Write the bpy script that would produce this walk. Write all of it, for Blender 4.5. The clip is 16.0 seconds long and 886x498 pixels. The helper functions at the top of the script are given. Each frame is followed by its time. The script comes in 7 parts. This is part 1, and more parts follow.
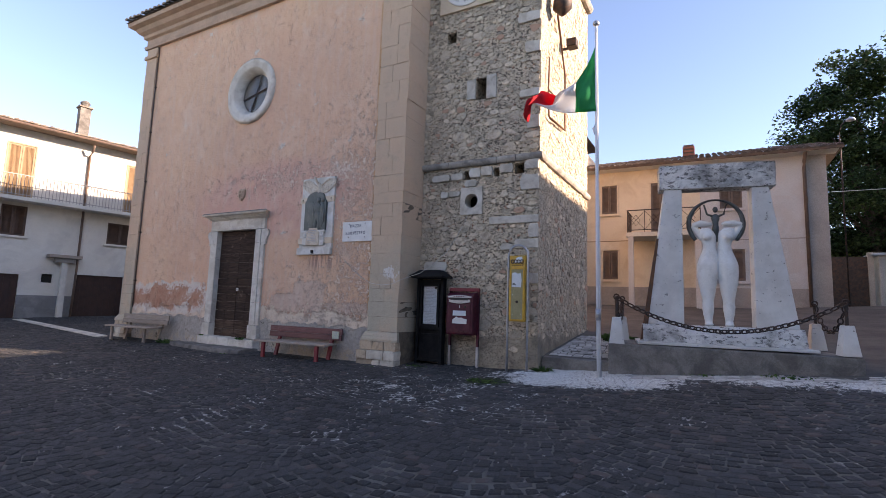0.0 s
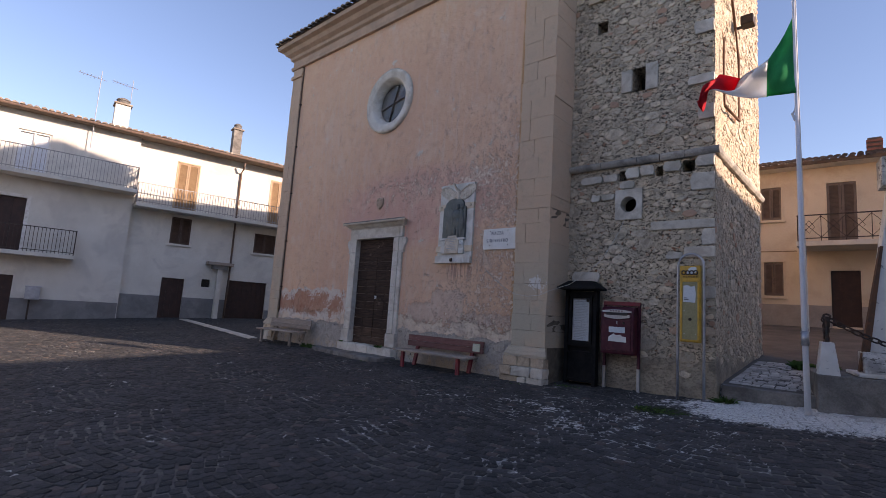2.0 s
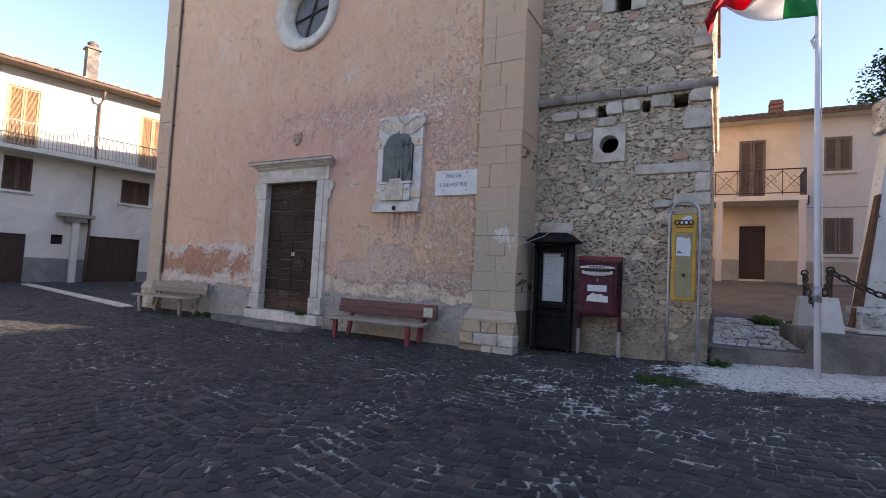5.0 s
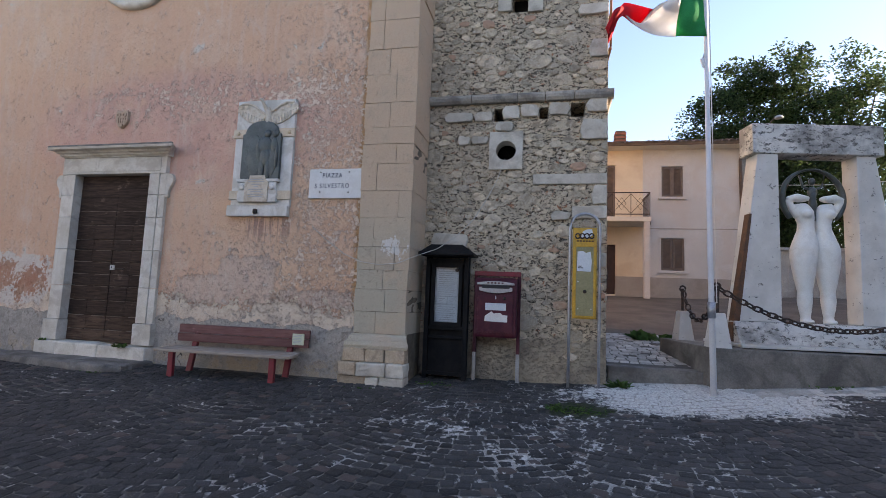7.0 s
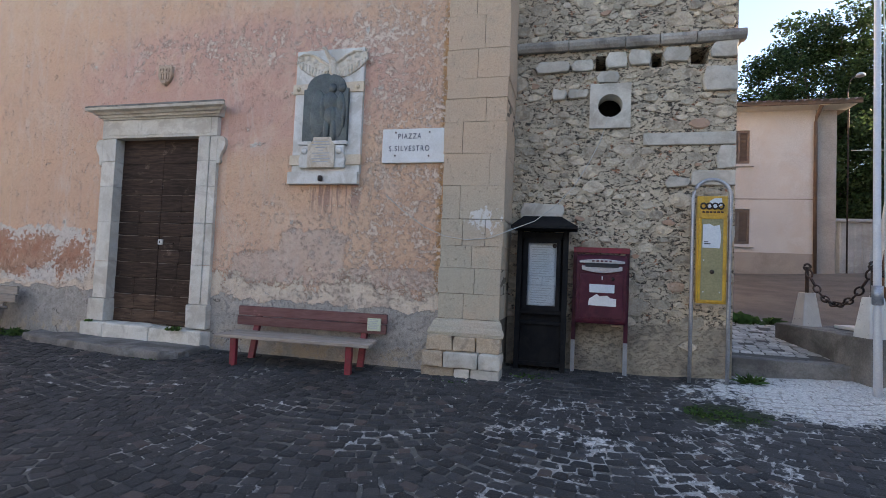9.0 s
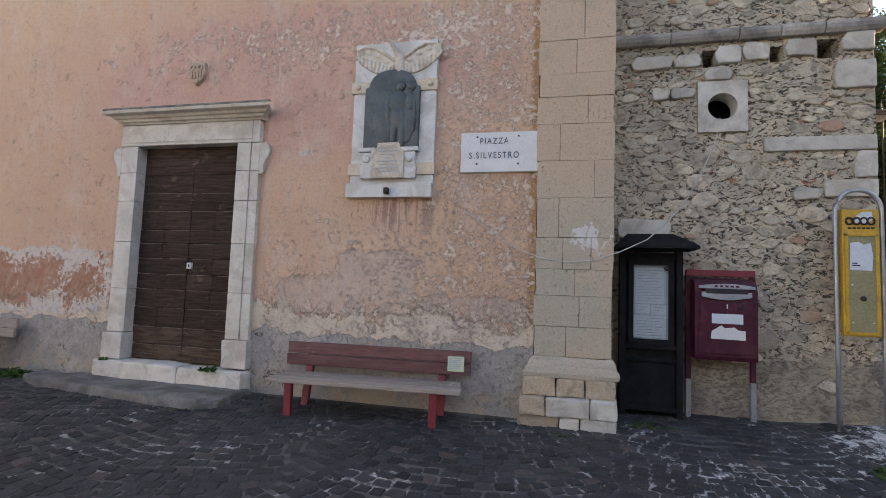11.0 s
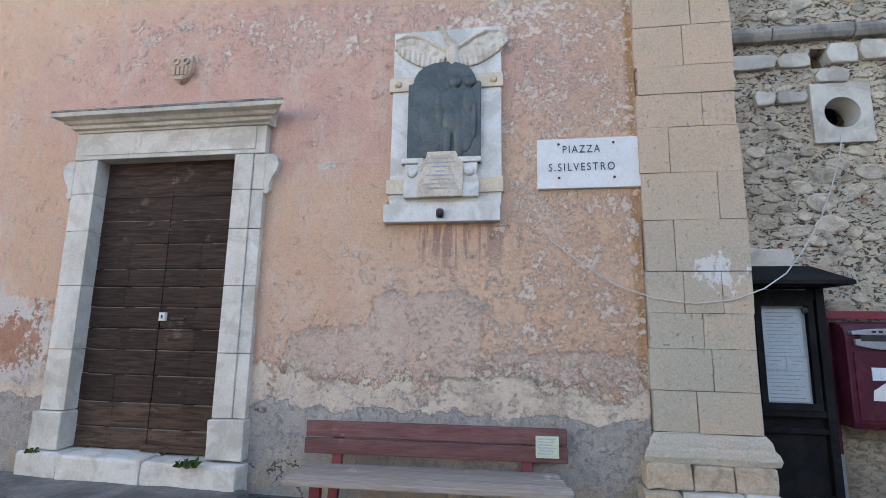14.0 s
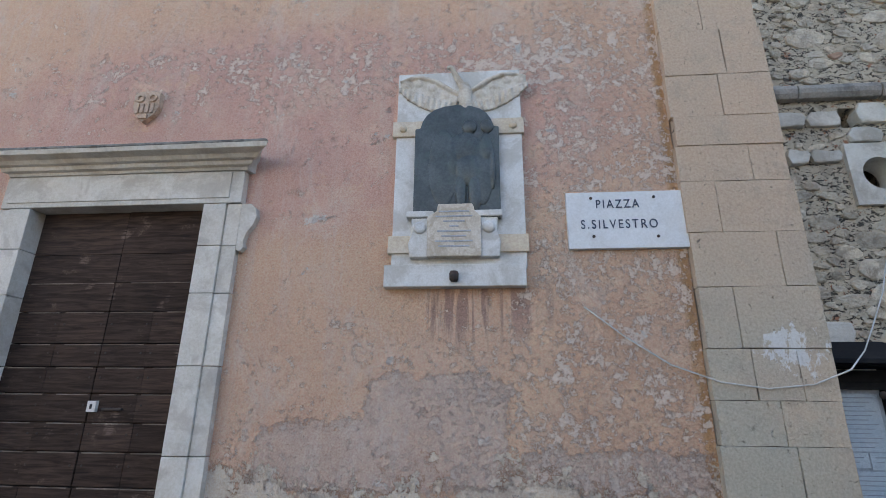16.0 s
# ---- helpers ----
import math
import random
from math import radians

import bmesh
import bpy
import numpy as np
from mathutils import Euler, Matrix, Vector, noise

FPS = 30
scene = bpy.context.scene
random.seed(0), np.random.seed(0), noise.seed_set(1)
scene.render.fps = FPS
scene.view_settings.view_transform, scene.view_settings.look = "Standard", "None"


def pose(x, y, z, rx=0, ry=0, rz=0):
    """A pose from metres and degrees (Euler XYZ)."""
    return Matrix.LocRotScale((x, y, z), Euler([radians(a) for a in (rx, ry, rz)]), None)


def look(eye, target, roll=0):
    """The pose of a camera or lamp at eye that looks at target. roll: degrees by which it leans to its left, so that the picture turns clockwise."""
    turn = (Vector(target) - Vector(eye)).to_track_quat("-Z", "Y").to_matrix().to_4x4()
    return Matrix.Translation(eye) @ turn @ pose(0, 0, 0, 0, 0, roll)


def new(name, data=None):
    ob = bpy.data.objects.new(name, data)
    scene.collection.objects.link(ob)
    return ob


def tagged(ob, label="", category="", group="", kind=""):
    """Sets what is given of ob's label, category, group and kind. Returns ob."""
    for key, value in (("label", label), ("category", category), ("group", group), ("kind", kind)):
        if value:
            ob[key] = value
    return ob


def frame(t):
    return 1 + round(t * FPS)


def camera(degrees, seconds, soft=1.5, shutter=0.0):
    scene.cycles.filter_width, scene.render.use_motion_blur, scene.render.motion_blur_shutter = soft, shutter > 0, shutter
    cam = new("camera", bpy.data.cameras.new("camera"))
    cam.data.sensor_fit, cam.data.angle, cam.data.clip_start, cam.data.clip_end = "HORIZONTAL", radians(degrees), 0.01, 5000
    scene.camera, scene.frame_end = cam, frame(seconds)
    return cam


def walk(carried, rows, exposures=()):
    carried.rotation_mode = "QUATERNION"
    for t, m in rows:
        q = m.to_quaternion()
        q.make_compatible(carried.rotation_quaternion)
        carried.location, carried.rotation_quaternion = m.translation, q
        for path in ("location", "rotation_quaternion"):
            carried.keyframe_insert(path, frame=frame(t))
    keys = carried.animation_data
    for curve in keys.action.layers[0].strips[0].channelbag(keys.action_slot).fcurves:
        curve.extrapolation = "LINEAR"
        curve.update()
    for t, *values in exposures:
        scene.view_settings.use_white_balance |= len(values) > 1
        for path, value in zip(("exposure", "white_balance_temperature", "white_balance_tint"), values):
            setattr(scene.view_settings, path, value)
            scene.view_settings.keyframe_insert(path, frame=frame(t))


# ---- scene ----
cam = camera(83.7, 16.0, soft=0.7)
PATH = [
    (0, (0.066, -0.014, 1.743), (-0.905, 1.719, 1.972), 2.0),
    (0.5, (-0.17, -0.04, 1.729), (-1.271, 1.613, 1.96), 1.8),
    (1, (-0.371, -0.015, 1.787), (-1.574, 1.563, 2.036), 1.7),
    (1.5, (-0.608, 0.051, 1.785), (-1.901, 1.556, 2.045), 2.6),
    (2, (-0.924, 0.116, 1.729), (-2.252, 1.591, 1.98), 3.8),
    (2.5, (-1.229, 0.199, 1.699), (-2.565, 1.678, 1.876), 3.4),
    (3, (-1.576, 0.274, 1.695), (-2.933, 1.736, 1.838), 3.1),
    (3.5, (-1.927, 0.381, 1.705), (-3.281, 1.848, 1.829), 3.0),
    (4, (-2.247, 0.56, 1.704), (-3.588, 2.043, 1.778), 3.0),
    (4.5, (-2.602, 0.762, 1.703), (-3.85, 2.323, 1.778), 3.4),
    (4.8, (-2.779, 0.933, 1.69), (-3.866, 2.608, 1.794), 3.1),
    (5, (-2.906, 0.984, 1.689), (-3.885, 2.725, 1.796), 2.9),
    (7.5, (-4.041, 2.115, 1.721), (-4.47, 4.058, 1.916), 2.3),
    (7.7, (-4.163, 2.173, 1.728), (-4.596, 4.121, 1.869), 2.0),
    (8, (-4.347, 2.3, 1.703), (-4.795, 4.247, 1.805), 2.2),
    (8.5, (-4.631, 2.483, 1.751), (-5.139, 4.416, 1.826), 2.5),
    (9, (-4.977, 2.637, 1.774), (-5.488, 4.569, 1.853), 2.5),
    (9.5, (-5.322, 2.79, 1.783), (-5.827, 4.724, 1.865), 2.3),
    (9.8, (-5.517, 2.862, 1.749), (-6.019, 4.795, 1.866), 2.1),
    (10, (-5.672, 2.941, 1.821), (-6.173, 4.874, 1.939), 2.2),
    (12.5, (-6.993, 3.84, 1.865), (-7.41, 5.778, 2.128), 1.6),
    (13, (-7.19, 4.055, 1.87), (-7.599, 5.989, 2.176), 1.8),
    (13.5, (-7.43, 4.244, 1.904), (-7.792, 6.184, 2.228), 1.3),
    (14, (-7.601, 4.453, 1.892), (-7.917, 6.4, 2.222), 1.0),
    (14.5, (-7.741, 4.649, 1.931), (-8.018, 6.6, 2.276), 0.7),
    (15, (-7.9, 4.836, 1.949), (-8.133, 6.777, 2.374), 0.7),
    (15.5, (-8.023, 4.986, 1.954), (-8.211, 6.911, 2.462), 0.6),
    (16, (-8.073, 5.143, 2.011), (-8.247, 7.041, 2.62), 0.6),
]
EXPOSURES = [(0, 1.58, 6950, 27), (0.5, 1.3, 6900, 28), (1.0, 1.0, 6800, 29), (1.5, 0.88, 6750, 29), (2.0, 0.92, 6750, 29), (2.5, 1.12, 6750, 30), (3.5, 1.12, 6800, 29), (4.0, 1.4, 6900, 28), (4.5, 1.7, 6950, 27), (5.1, 1.66, 7000, 25), (7.5, 1.84, 7250, 22), (8.0, 1.86, 7250, 22), (8.5, 2.1, 7200, 20), (9, 2.03, 7200, 19), (10, 2.08, 7500, 20), (12.5, 2.04, 8300, 25), (13.4, 2.12, 7700, 22), (13.8, 2.52, 7250, 18), (14.5, 2.55, 7000, 17), (15.0, 2.56, 7000, 17), (15.5, 2.2, 7000, 17), (16, 2.16, 7000, 17)]
walk(cam, [(t, look(eye, target, roll)) for t, eye, target, roll in PATH], EXPOSURES)

# ---- light: a clear evening sky and a low sun from behind the tower ----
SUN_AZ, SUN_EL = 17.0, 20.5
world = bpy.data.worlds.new("sky")
scene.world = world
world.use_nodes = True
sky = world.node_tree.nodes.new("ShaderNodeTexSky")
sky.sky_type, sky.sun_disc = "NISHITA", False
sky.sun_elevation, sky.sun_rotation = radians(SUN_EL), radians(90 - SUN_AZ)
sky.air_density, sky.dust_density, sky.ozone_density = 1.0, 0.3, 1.8
back = world.node_tree.nodes["Background"]
back.inputs[1].default_value = 0.12
world.node_tree.links.new(sky.outputs[0], back.inputs[0])
sun = new("sun", bpy.data.lights.new("sun", "SUN"))
sun.data.energy, sun.data.angle, sun.data.color = 4.8, radians(0.6), (1.0, 0.86, 0.66)
a, e = radians(SUN_AZ), radians(SUN_EL)
sun.matrix_world = look((0, 0, 30), Vector((0, 0, 30)) - Vector((math.cos(e) * math.cos(a), math.cos(e) * math.sin(a), math.sin(e))))

# ---- mesh helpers; lengths below are in plan units of U metres ----
U = 1.15
ORIGIN = {}


class Shape:
    def __init__(self):
        self.v, self.f = [], []

    def add(self, vs, fs):
        n = len(self.v)
        self.v += [tuple(p) for p in vs]
        self.f += [tuple(i + n for i in f) for f in fs]
        return self

    def box(self, x0, x1, y0, y1, z0, z1):
        vs = [(x, y, z) for x in (x0, x1) for y in (y0, y1) for z in (z0, z1)]
        return self.add(vs, [(0, 1, 3, 2), (4, 6, 7, 5), (0, 4, 5, 1), (2, 3, 7, 6), (0, 2, 6, 4), (1, 5, 7, 3)])

    def prism(self, poly, lo, hi, axis="y"):
        """A polygon in the two other axes, drawn out along axis."""
        def p(a, b, c):
            return {"x": (c, a, b), "y": (a, c, b), "z": (a, b, c)}[axis]
        n = len(poly)
        vs = [p(a, b, lo) for a, b in poly] + [p(a, b, hi) for a, b in poly]
        return self.add(vs, [tuple(range(n)), tuple(range(2 * n - 1, n - 1, -1))] + [(i, i + n, (i + 1) % n + n, (i + 1) % n) for i in range(n)])

    def tube(self, pts, r, n=8, r2=None):
        pts = [Vector(p) for p in pts]
        rings = []
        for i, p in enumerate(pts):
            d = (pts[min(i + 1, len(pts) - 1)] - pts[max(i - 1, 0)]).normalized()
            side = d.cross(Vector((0, 0, 1)) if abs(d.z) < 0.95 else Vector((1, 0, 0))).normalized()
            up = side.cross(d)
            rad = r if r2 is None else r + (r2 - r) * i / (len(pts) - 1)
            rings.append([p + rad * (math.cos(a) * side + math.sin(a) * up) for a in (2 * math.pi * k / n for k in range(n))])
        return self.skin(rings)

    def skin(self, rings):
        n, m = len(rings[0]), len(rings)
        fs = [(i * n + k, i * n + (k + 1) % n, (i + 1) * n + (k + 1) % n, (i + 1) * n + k) for i in range(m - 1) for k in range(n)]
        fs += [tuple(range(n - 1, -1, -1)), tuple(range((m - 1) * n, m * n))]
        return self.add([q for ring in rings for q in ring], fs)

    def lathe(self, c, prof, n=24, axis="z", squash=1.0):
        rings = []
        for r, h in prof:
            ring = []
            for k in range(n):
                a = 2 * math.pi * k / n
                p, q = r * math.cos(a), squash * r * math.sin(a)
                ring.append({"z": (c[0] + p, c[1] + q, c[2] + h), "y": (c[0] + p, c[1] + h, c[2] + q), "x": (c[0] + h, c[1] + p, c[2] + q)}[axis])
            rings.append(ring)
        return self.skin(rings)

    def ball(self, c, rx, ry, rz, n=10):
        rings = []
        for i in range(1, n):
            t = math.pi * i / n
            rings.append([(c[0] + rx * math.sin(t) * math.cos(a), c[1] + ry * math.sin(t) * math.sin(a), c[2] - rz * math.cos(t)) for a in (2 * math.pi * k / (n + 2) for k in range(n + 2))])
        return self.skin(rings)

    def turned(self, m):
        self.v = [tuple(m @ Vector(p)) for p in self.v]
        return self


def box(*a):
    return Shape().box(*a)


def mesh_of(name, shape, material, org=(0, 0, 0), bevel=0.0, smooth=False, fix=True):
    me = bpy.data.meshes.new(name)
    me.from_pydata([((p[0] - org[0]) * U, (p[1] - org[1]) * U, (p[2] - org[2]) * U) for p in shape.v], [], shape.f)
    if fix or bevel:
        bm = bmesh.new()
        bm.from_mesh(me)
        if fix:
            bmesh.ops.recalc_face_normals(bm, faces=bm.faces)
        if bevel:
            edges = [e for e in bm.edges if len(e.link_faces) == 2 and e.calc_face_angle(0) > 0.5]
            bmesh.ops.bevel(bm, geom=edges, offset=bevel * U, segments=2, profile=0.6, affect="EDGES", clamp_overlap=True)
        bm.to_mesh(me)
        bm.free()
    if smooth:
        me.polygons.foreach_set("use_smooth", [True] * len(me.polygons))
    me.materials.append(material)
    return me


def roughen(ob, amount, cuts=3, scale=9.0):
    """Breaks the straight faces and edges of a stone."""
    bm = bmesh.new()
    bm.from_mesh(ob.data)
    bmesh.ops.subdivide_edges(bm, edges=[e for e in bm.edges if e.calc_length() > 0.05], cuts=cuts, use_grid_fill=True)
    seed = Vector((ob.data.vertices[0].co.x * 7.0, len(ob.name) * 1.3, ob.data.vertices[0].co.z * 5.0))
    for v in bm.verts:
        p = v.co * scale + seed
        v.co += (noise.noise_vector(p) + 0.6 * noise.noise_vector(p * 2.7)) * amount
    bmesh.ops.triangulate(bm, faces=[f for f in bm.faces if len(f.verts) > 4])
    bm.to_mesh(ob.data)
    bm.free()
    return ob


def thing(name, at=(0, 0, 0), label="", category="", group="", kind="", turn=0.0, local=False):
    """An Empty at the foot of a thing; its parts are drawn in plan coordinates, or in its own when local."""
    ob = new(name)
    ob.matrix_basis = pose(at[0] * U, at[1] * U, at[2] * U, 0, 0, turn)
    ORIGIN[ob] = (0, 0, 0) if local else at
    return tagged(ob, label, category, group, kind)


def part(name, shape, material, parent=None, label="", bevel=0.0, smooth=False, fix=True):
    org = ORIGIN.get(parent, (0, 0, 0))
    ob = new(name, mesh_of(name, shape, material, org, bevel, smooth, fix))
    if parent:
        ob.parent = parent
    ORIGIN[ob] = org
    return tagged(ob, label)


def single(name, shape, material, label="", category="", kind="", group="", bevel=0.0, smooth=False, fix=True):
    """A thing of one mesh, with its origin at its foot."""
    at = tuple(sum(p[i] for p in shape.v) / len(shape.v) for i in (0, 1)) + (min(p[2] for p in shape.v),)
    ob = new(name, mesh_of(name, shape, material, at, bevel, smooth, fix))
    ob.location = [c * U for c in at]
    ORIGIN[ob] = at
    return tagged(ob, label, category, group, kind)


def shift(ob, dx=0.0, dy=0.0, dz=0.0, turn=0.0, size=1.0):
    """Moves a whole thing in plan units, turns it about its foot and sizes it."""
    m = ob.matrix_basis.copy()
    m.translation += Vector((dx, dy, dz)) * U
    ob.matrix_basis = m @ Matrix.Rotation(radians(turn), 4, "Z") @ Matrix.Scale(size, 4)
    return ob


def piece(name, mesh, parent, at, size=(1, 1, 1), turn=0.0):
    """A small piece on shared mesh data, at plan coordinates."""
    ob = new(name, mesh)
    ob.parent = parent
    org = ORIGIN.get(parent, (0, 0, 0))
    ob.matrix_basis = Matrix.LocRotScale([(c - o) * U for c, o in zip(at, org)], Euler((0, 0, turn)), size)
    return ob


def wall_shape(x0, x1, z0, z1, y0, y1, holes=()):
    """A wall along x from y0 to y1 with rectangular openings (x0, x1, z0, z1) through it."""
    s = Shape()
    xs = sorted({x0, x1, *(h[i] for h in holes for i in (0, 1))})
    zs = sorted({z0, z1, *(h[i] for h in holes for i in (2, 3))})
    xs, zs = [x for x in xs if x0 <= x <= x1], [z for z in zs if z0 <= z <= z1]

    def solid(i, j):
        if not (0 <= i < len(xs) - 1 and 0 <= j < len(zs) - 1):
            return False
        cx, cz = (xs[i] + xs[i + 1]) / 2, (zs[j] + zs[j + 1]) / 2
        return not any(h[0] < cx < h[1] and h[2] < cz < h[3] for h in holes)
    for i in range(len(xs) - 1):
        for j in range(len(zs) - 1):
            if not solid(i, j):
                continue
            a, b, c, d = xs[i], xs[i + 1], zs[j], zs[j + 1]
            s.add([(a, y0, c), (b, y0, c), (b, y0, d), (a, y0, d)], [(0, 1, 2, 3)])
            s.add([(a, y1, c), (b, y1, c), (b, y1, d), (a, y1, d)], [(3, 2, 1, 0)])
            if not solid(i - 1, j):
                s.add([(a, y0, c), (a, y1, c), (a, y1, d), (a, y0, d)], [(3, 2, 1, 0)])
            if not solid(i + 1, j):
                s.add([(b, y0, c), (b, y1, c), (b, y1, d), (b, y0, d)], [(0, 1, 2, 3)])
            if not solid(i, j - 1):
                s.add([(a, y0, c), (b, y0, c), (b, y1, c), (a, y1, c)], [(3, 2, 1, 0)])
            if not solid(i, j + 1):
                s.add([(a, y0, d), (b, y0, d), (b, y1, d), (a, y1, d)], [(0, 1, 2, 3)])
    return s


def ground_z(x, y):
    """Height of the ground over the plan: it rises gently to the church and again behind the monument."""
    front = 0.055 * min(max(y, 0), 8.4) + 0.055 * (min(max(x, -3.5), 4) + 3.5) * min(max(y / 8.4, 0), 1)
    if y <= 8.4:
        return front
    up = min((y - 8.4) / 0.1, 1)
    east = max(front, front + up * (0.70 - front)) + 0.106 * (min(y, 18.5) - 8.4)
    west = front + 0.03 * (min(y, 20) - 8.4)
    k = min(max((x + 11) / 7, 0), 1)
    return west + (east - west) * k


# ---- materials ----
class Nodes:
    def __init__(self, name):
        self.m = bpy.data.materials.new(name)
        self.m.use_nodes = True
        self.t = self.m.node_tree
        self.out = self.t.nodes["Principled BSDF"]
        self.geo = self.t.nodes.new("ShaderNodeNewGeometry")
        self.pos = self.geo.outputs["Position"]

    def put(self, socket, value):
        if isinstance(value, bpy.types.NodeSocket):
            self.t.links.new(value, socket)
        elif isinstance(value, (tuple, list)) and len(value) == 3 and socket.type == "RGBA":
            socket.default_value = (*value, 1)
        else:
            socket.default_value = value

    def noise(self, scale, detail=5.0, rough=0.6, twist=0.0, vec=None, out="Fac"):
        n = self.t.nodes.new("ShaderNodeTexNoise")
        self.put(n.inputs["Vector"], vec or self.pos)
        n.inputs["Scale"].default_value, n.inputs["Detail"].default_value = scale, detail
        n.inputs["Roughness"].default_value, n.inputs["Distortion"].default_value = rough, twist
        return n.outputs[out]

    def cells(self, scale, feature="F1", out="Distance", vec=None):
        n = self.t.nodes.new("ShaderNodeTexVoronoi")
        n.feature = feature
        self.put(n.inputs["Vector"], vec or self.pos)
        n.inputs["Scale"].default_value = scale
        return n.outputs[out]

    def stretch(self, sx, sy, sz):
        n = self.t.nodes.new("ShaderNodeMapping")
        self.put(n.inputs["Vector"], self.pos)
        n.inputs["Scale"].default_value = (sx, sy, sz)
        return n.outputs[0]

    def axis(self, k):
        n = self.t.nodes.new("ShaderNodeSeparateXYZ")
        self.put(n.inputs[0], self.pos)
        return n.outputs[k]

    def math(self, op, a, b=0.0, c=0.0):
        n = self.t.nodes.new("ShaderNodeMath")
        n.operation = op
        for s, v in zip(n.inputs, (a, b, c)):
            self.put(s, v)
        return n.outputs[0]

    def step(self, v, lo, hi):
        """0 below lo, 1 above hi."""
        n = self.t.nodes.new("ShaderNodeMapRange")
        n.interpolation_type = "SMOOTHSTEP"
        self.put(n.inputs[0], v)
        n.inputs[1].default_value, n.inputs[2].default_value = lo, hi
        return n.outputs[0]

    def mix(self, f, a, b, blend="MIX"):
        n = self.t.nodes.new("ShaderNodeMix")
        n.data_type, n.blend_type = "RGBA", blend
        for s, v in zip((n.inputs[0], n.inputs[6], n.inputs[7]), (f, a, b)):
            self.put(s, v)
        return n.outputs[2]

    def random(self, island=False):
        if island:
            return self.geo.outputs["Random Per Island"]
        return self.t.nodes.new("ShaderNodeObjectInfo").outputs["Random"]

    def area(self, x, y, z, rx, ry, rz):
        """1 at a place of the plan, falling to 0 at the radii given."""
        total = None
        for k, c, r in ((0, x, rx), (1, y, ry), (2, z, rz)):
            if r:
                d = self.math("DIVIDE", self.math("SUBTRACT", self.axis(k), c * U), r * U)
                d = self.math("MULTIPLY", d, d)
                total = d if total is None else self.math("ADD", total, d)
        return self.math("MAXIMUM", self.math("SUBTRACT", 1.0, total), 0.0)

    def bump(self, height, strength=0.4, distance=0.01):
        n = self.t.nodes.new("ShaderNodeBump")
        n.inputs["Strength"].default_value, n.inputs["Distance"].default_value = strength, distance
        self.put(n.inputs["Height"], height)
        self.put(self.out.inputs["Normal"], n.outputs[0])

    def done(self, color, rough=0.8, metal=0.0):
        self.put(self.out.inputs["Base Color"], color)
        self.put(self.out.inputs["Roughness"], rough)
        self.put(self.out.inputs["Metallic"], metal)
        return self.m


def surf(name, c1, c2, scale=3.0, fine=40.0, rough=0.85, bump=0.4, depth=0.006, stain=None, amount=0.5, stains=1.2, vary=0.0, island=False, metal=0.0, spec=0.4, speck=0.28, odd=None):
    """A worn surface: two colours by broad noise, fine grain, stains, and a shift of value from piece to piece."""
    n = Nodes(name)
    col = n.mix(n.step(n.noise(scale), 0.35, 0.65), c1, c2)
    grain = n.noise(fine, 6, 0.7)
    n.out.inputs["Specular IOR Level"].default_value = spec
    col = n.mix(speck, col, n.mix(n.step(grain, 0.3, 0.7), (0.2, 0.2, 0.2), (0.8, 0.8, 0.8)), "OVERLAY")
    if stain:
        f = n.step(n.noise(stains, 8, 0.65, 0.6), 0.47, 0.62)
        col = n.mix(n.math("MULTIPLY", f, amount), col, stain)
    if odd:
        col = n.mix(n.step(n.random(island), 0.935, 0.94), col, odd)
    if vary:
        v = n.math("MULTIPLY_ADD", n.random(island), 2 * vary, 1 - vary)
        col = n.mix(1.0, col, n.mix(1.0, (1, 1, 1), v, "MULTIPLY"), "MULTIPLY")
    n.bump(n.math("ADD", grain, n.math("MULTIPLY", n.noise(fine * 0.2, 4), 1.5)), bump, depth)
    return n.done(col, rough, metal)


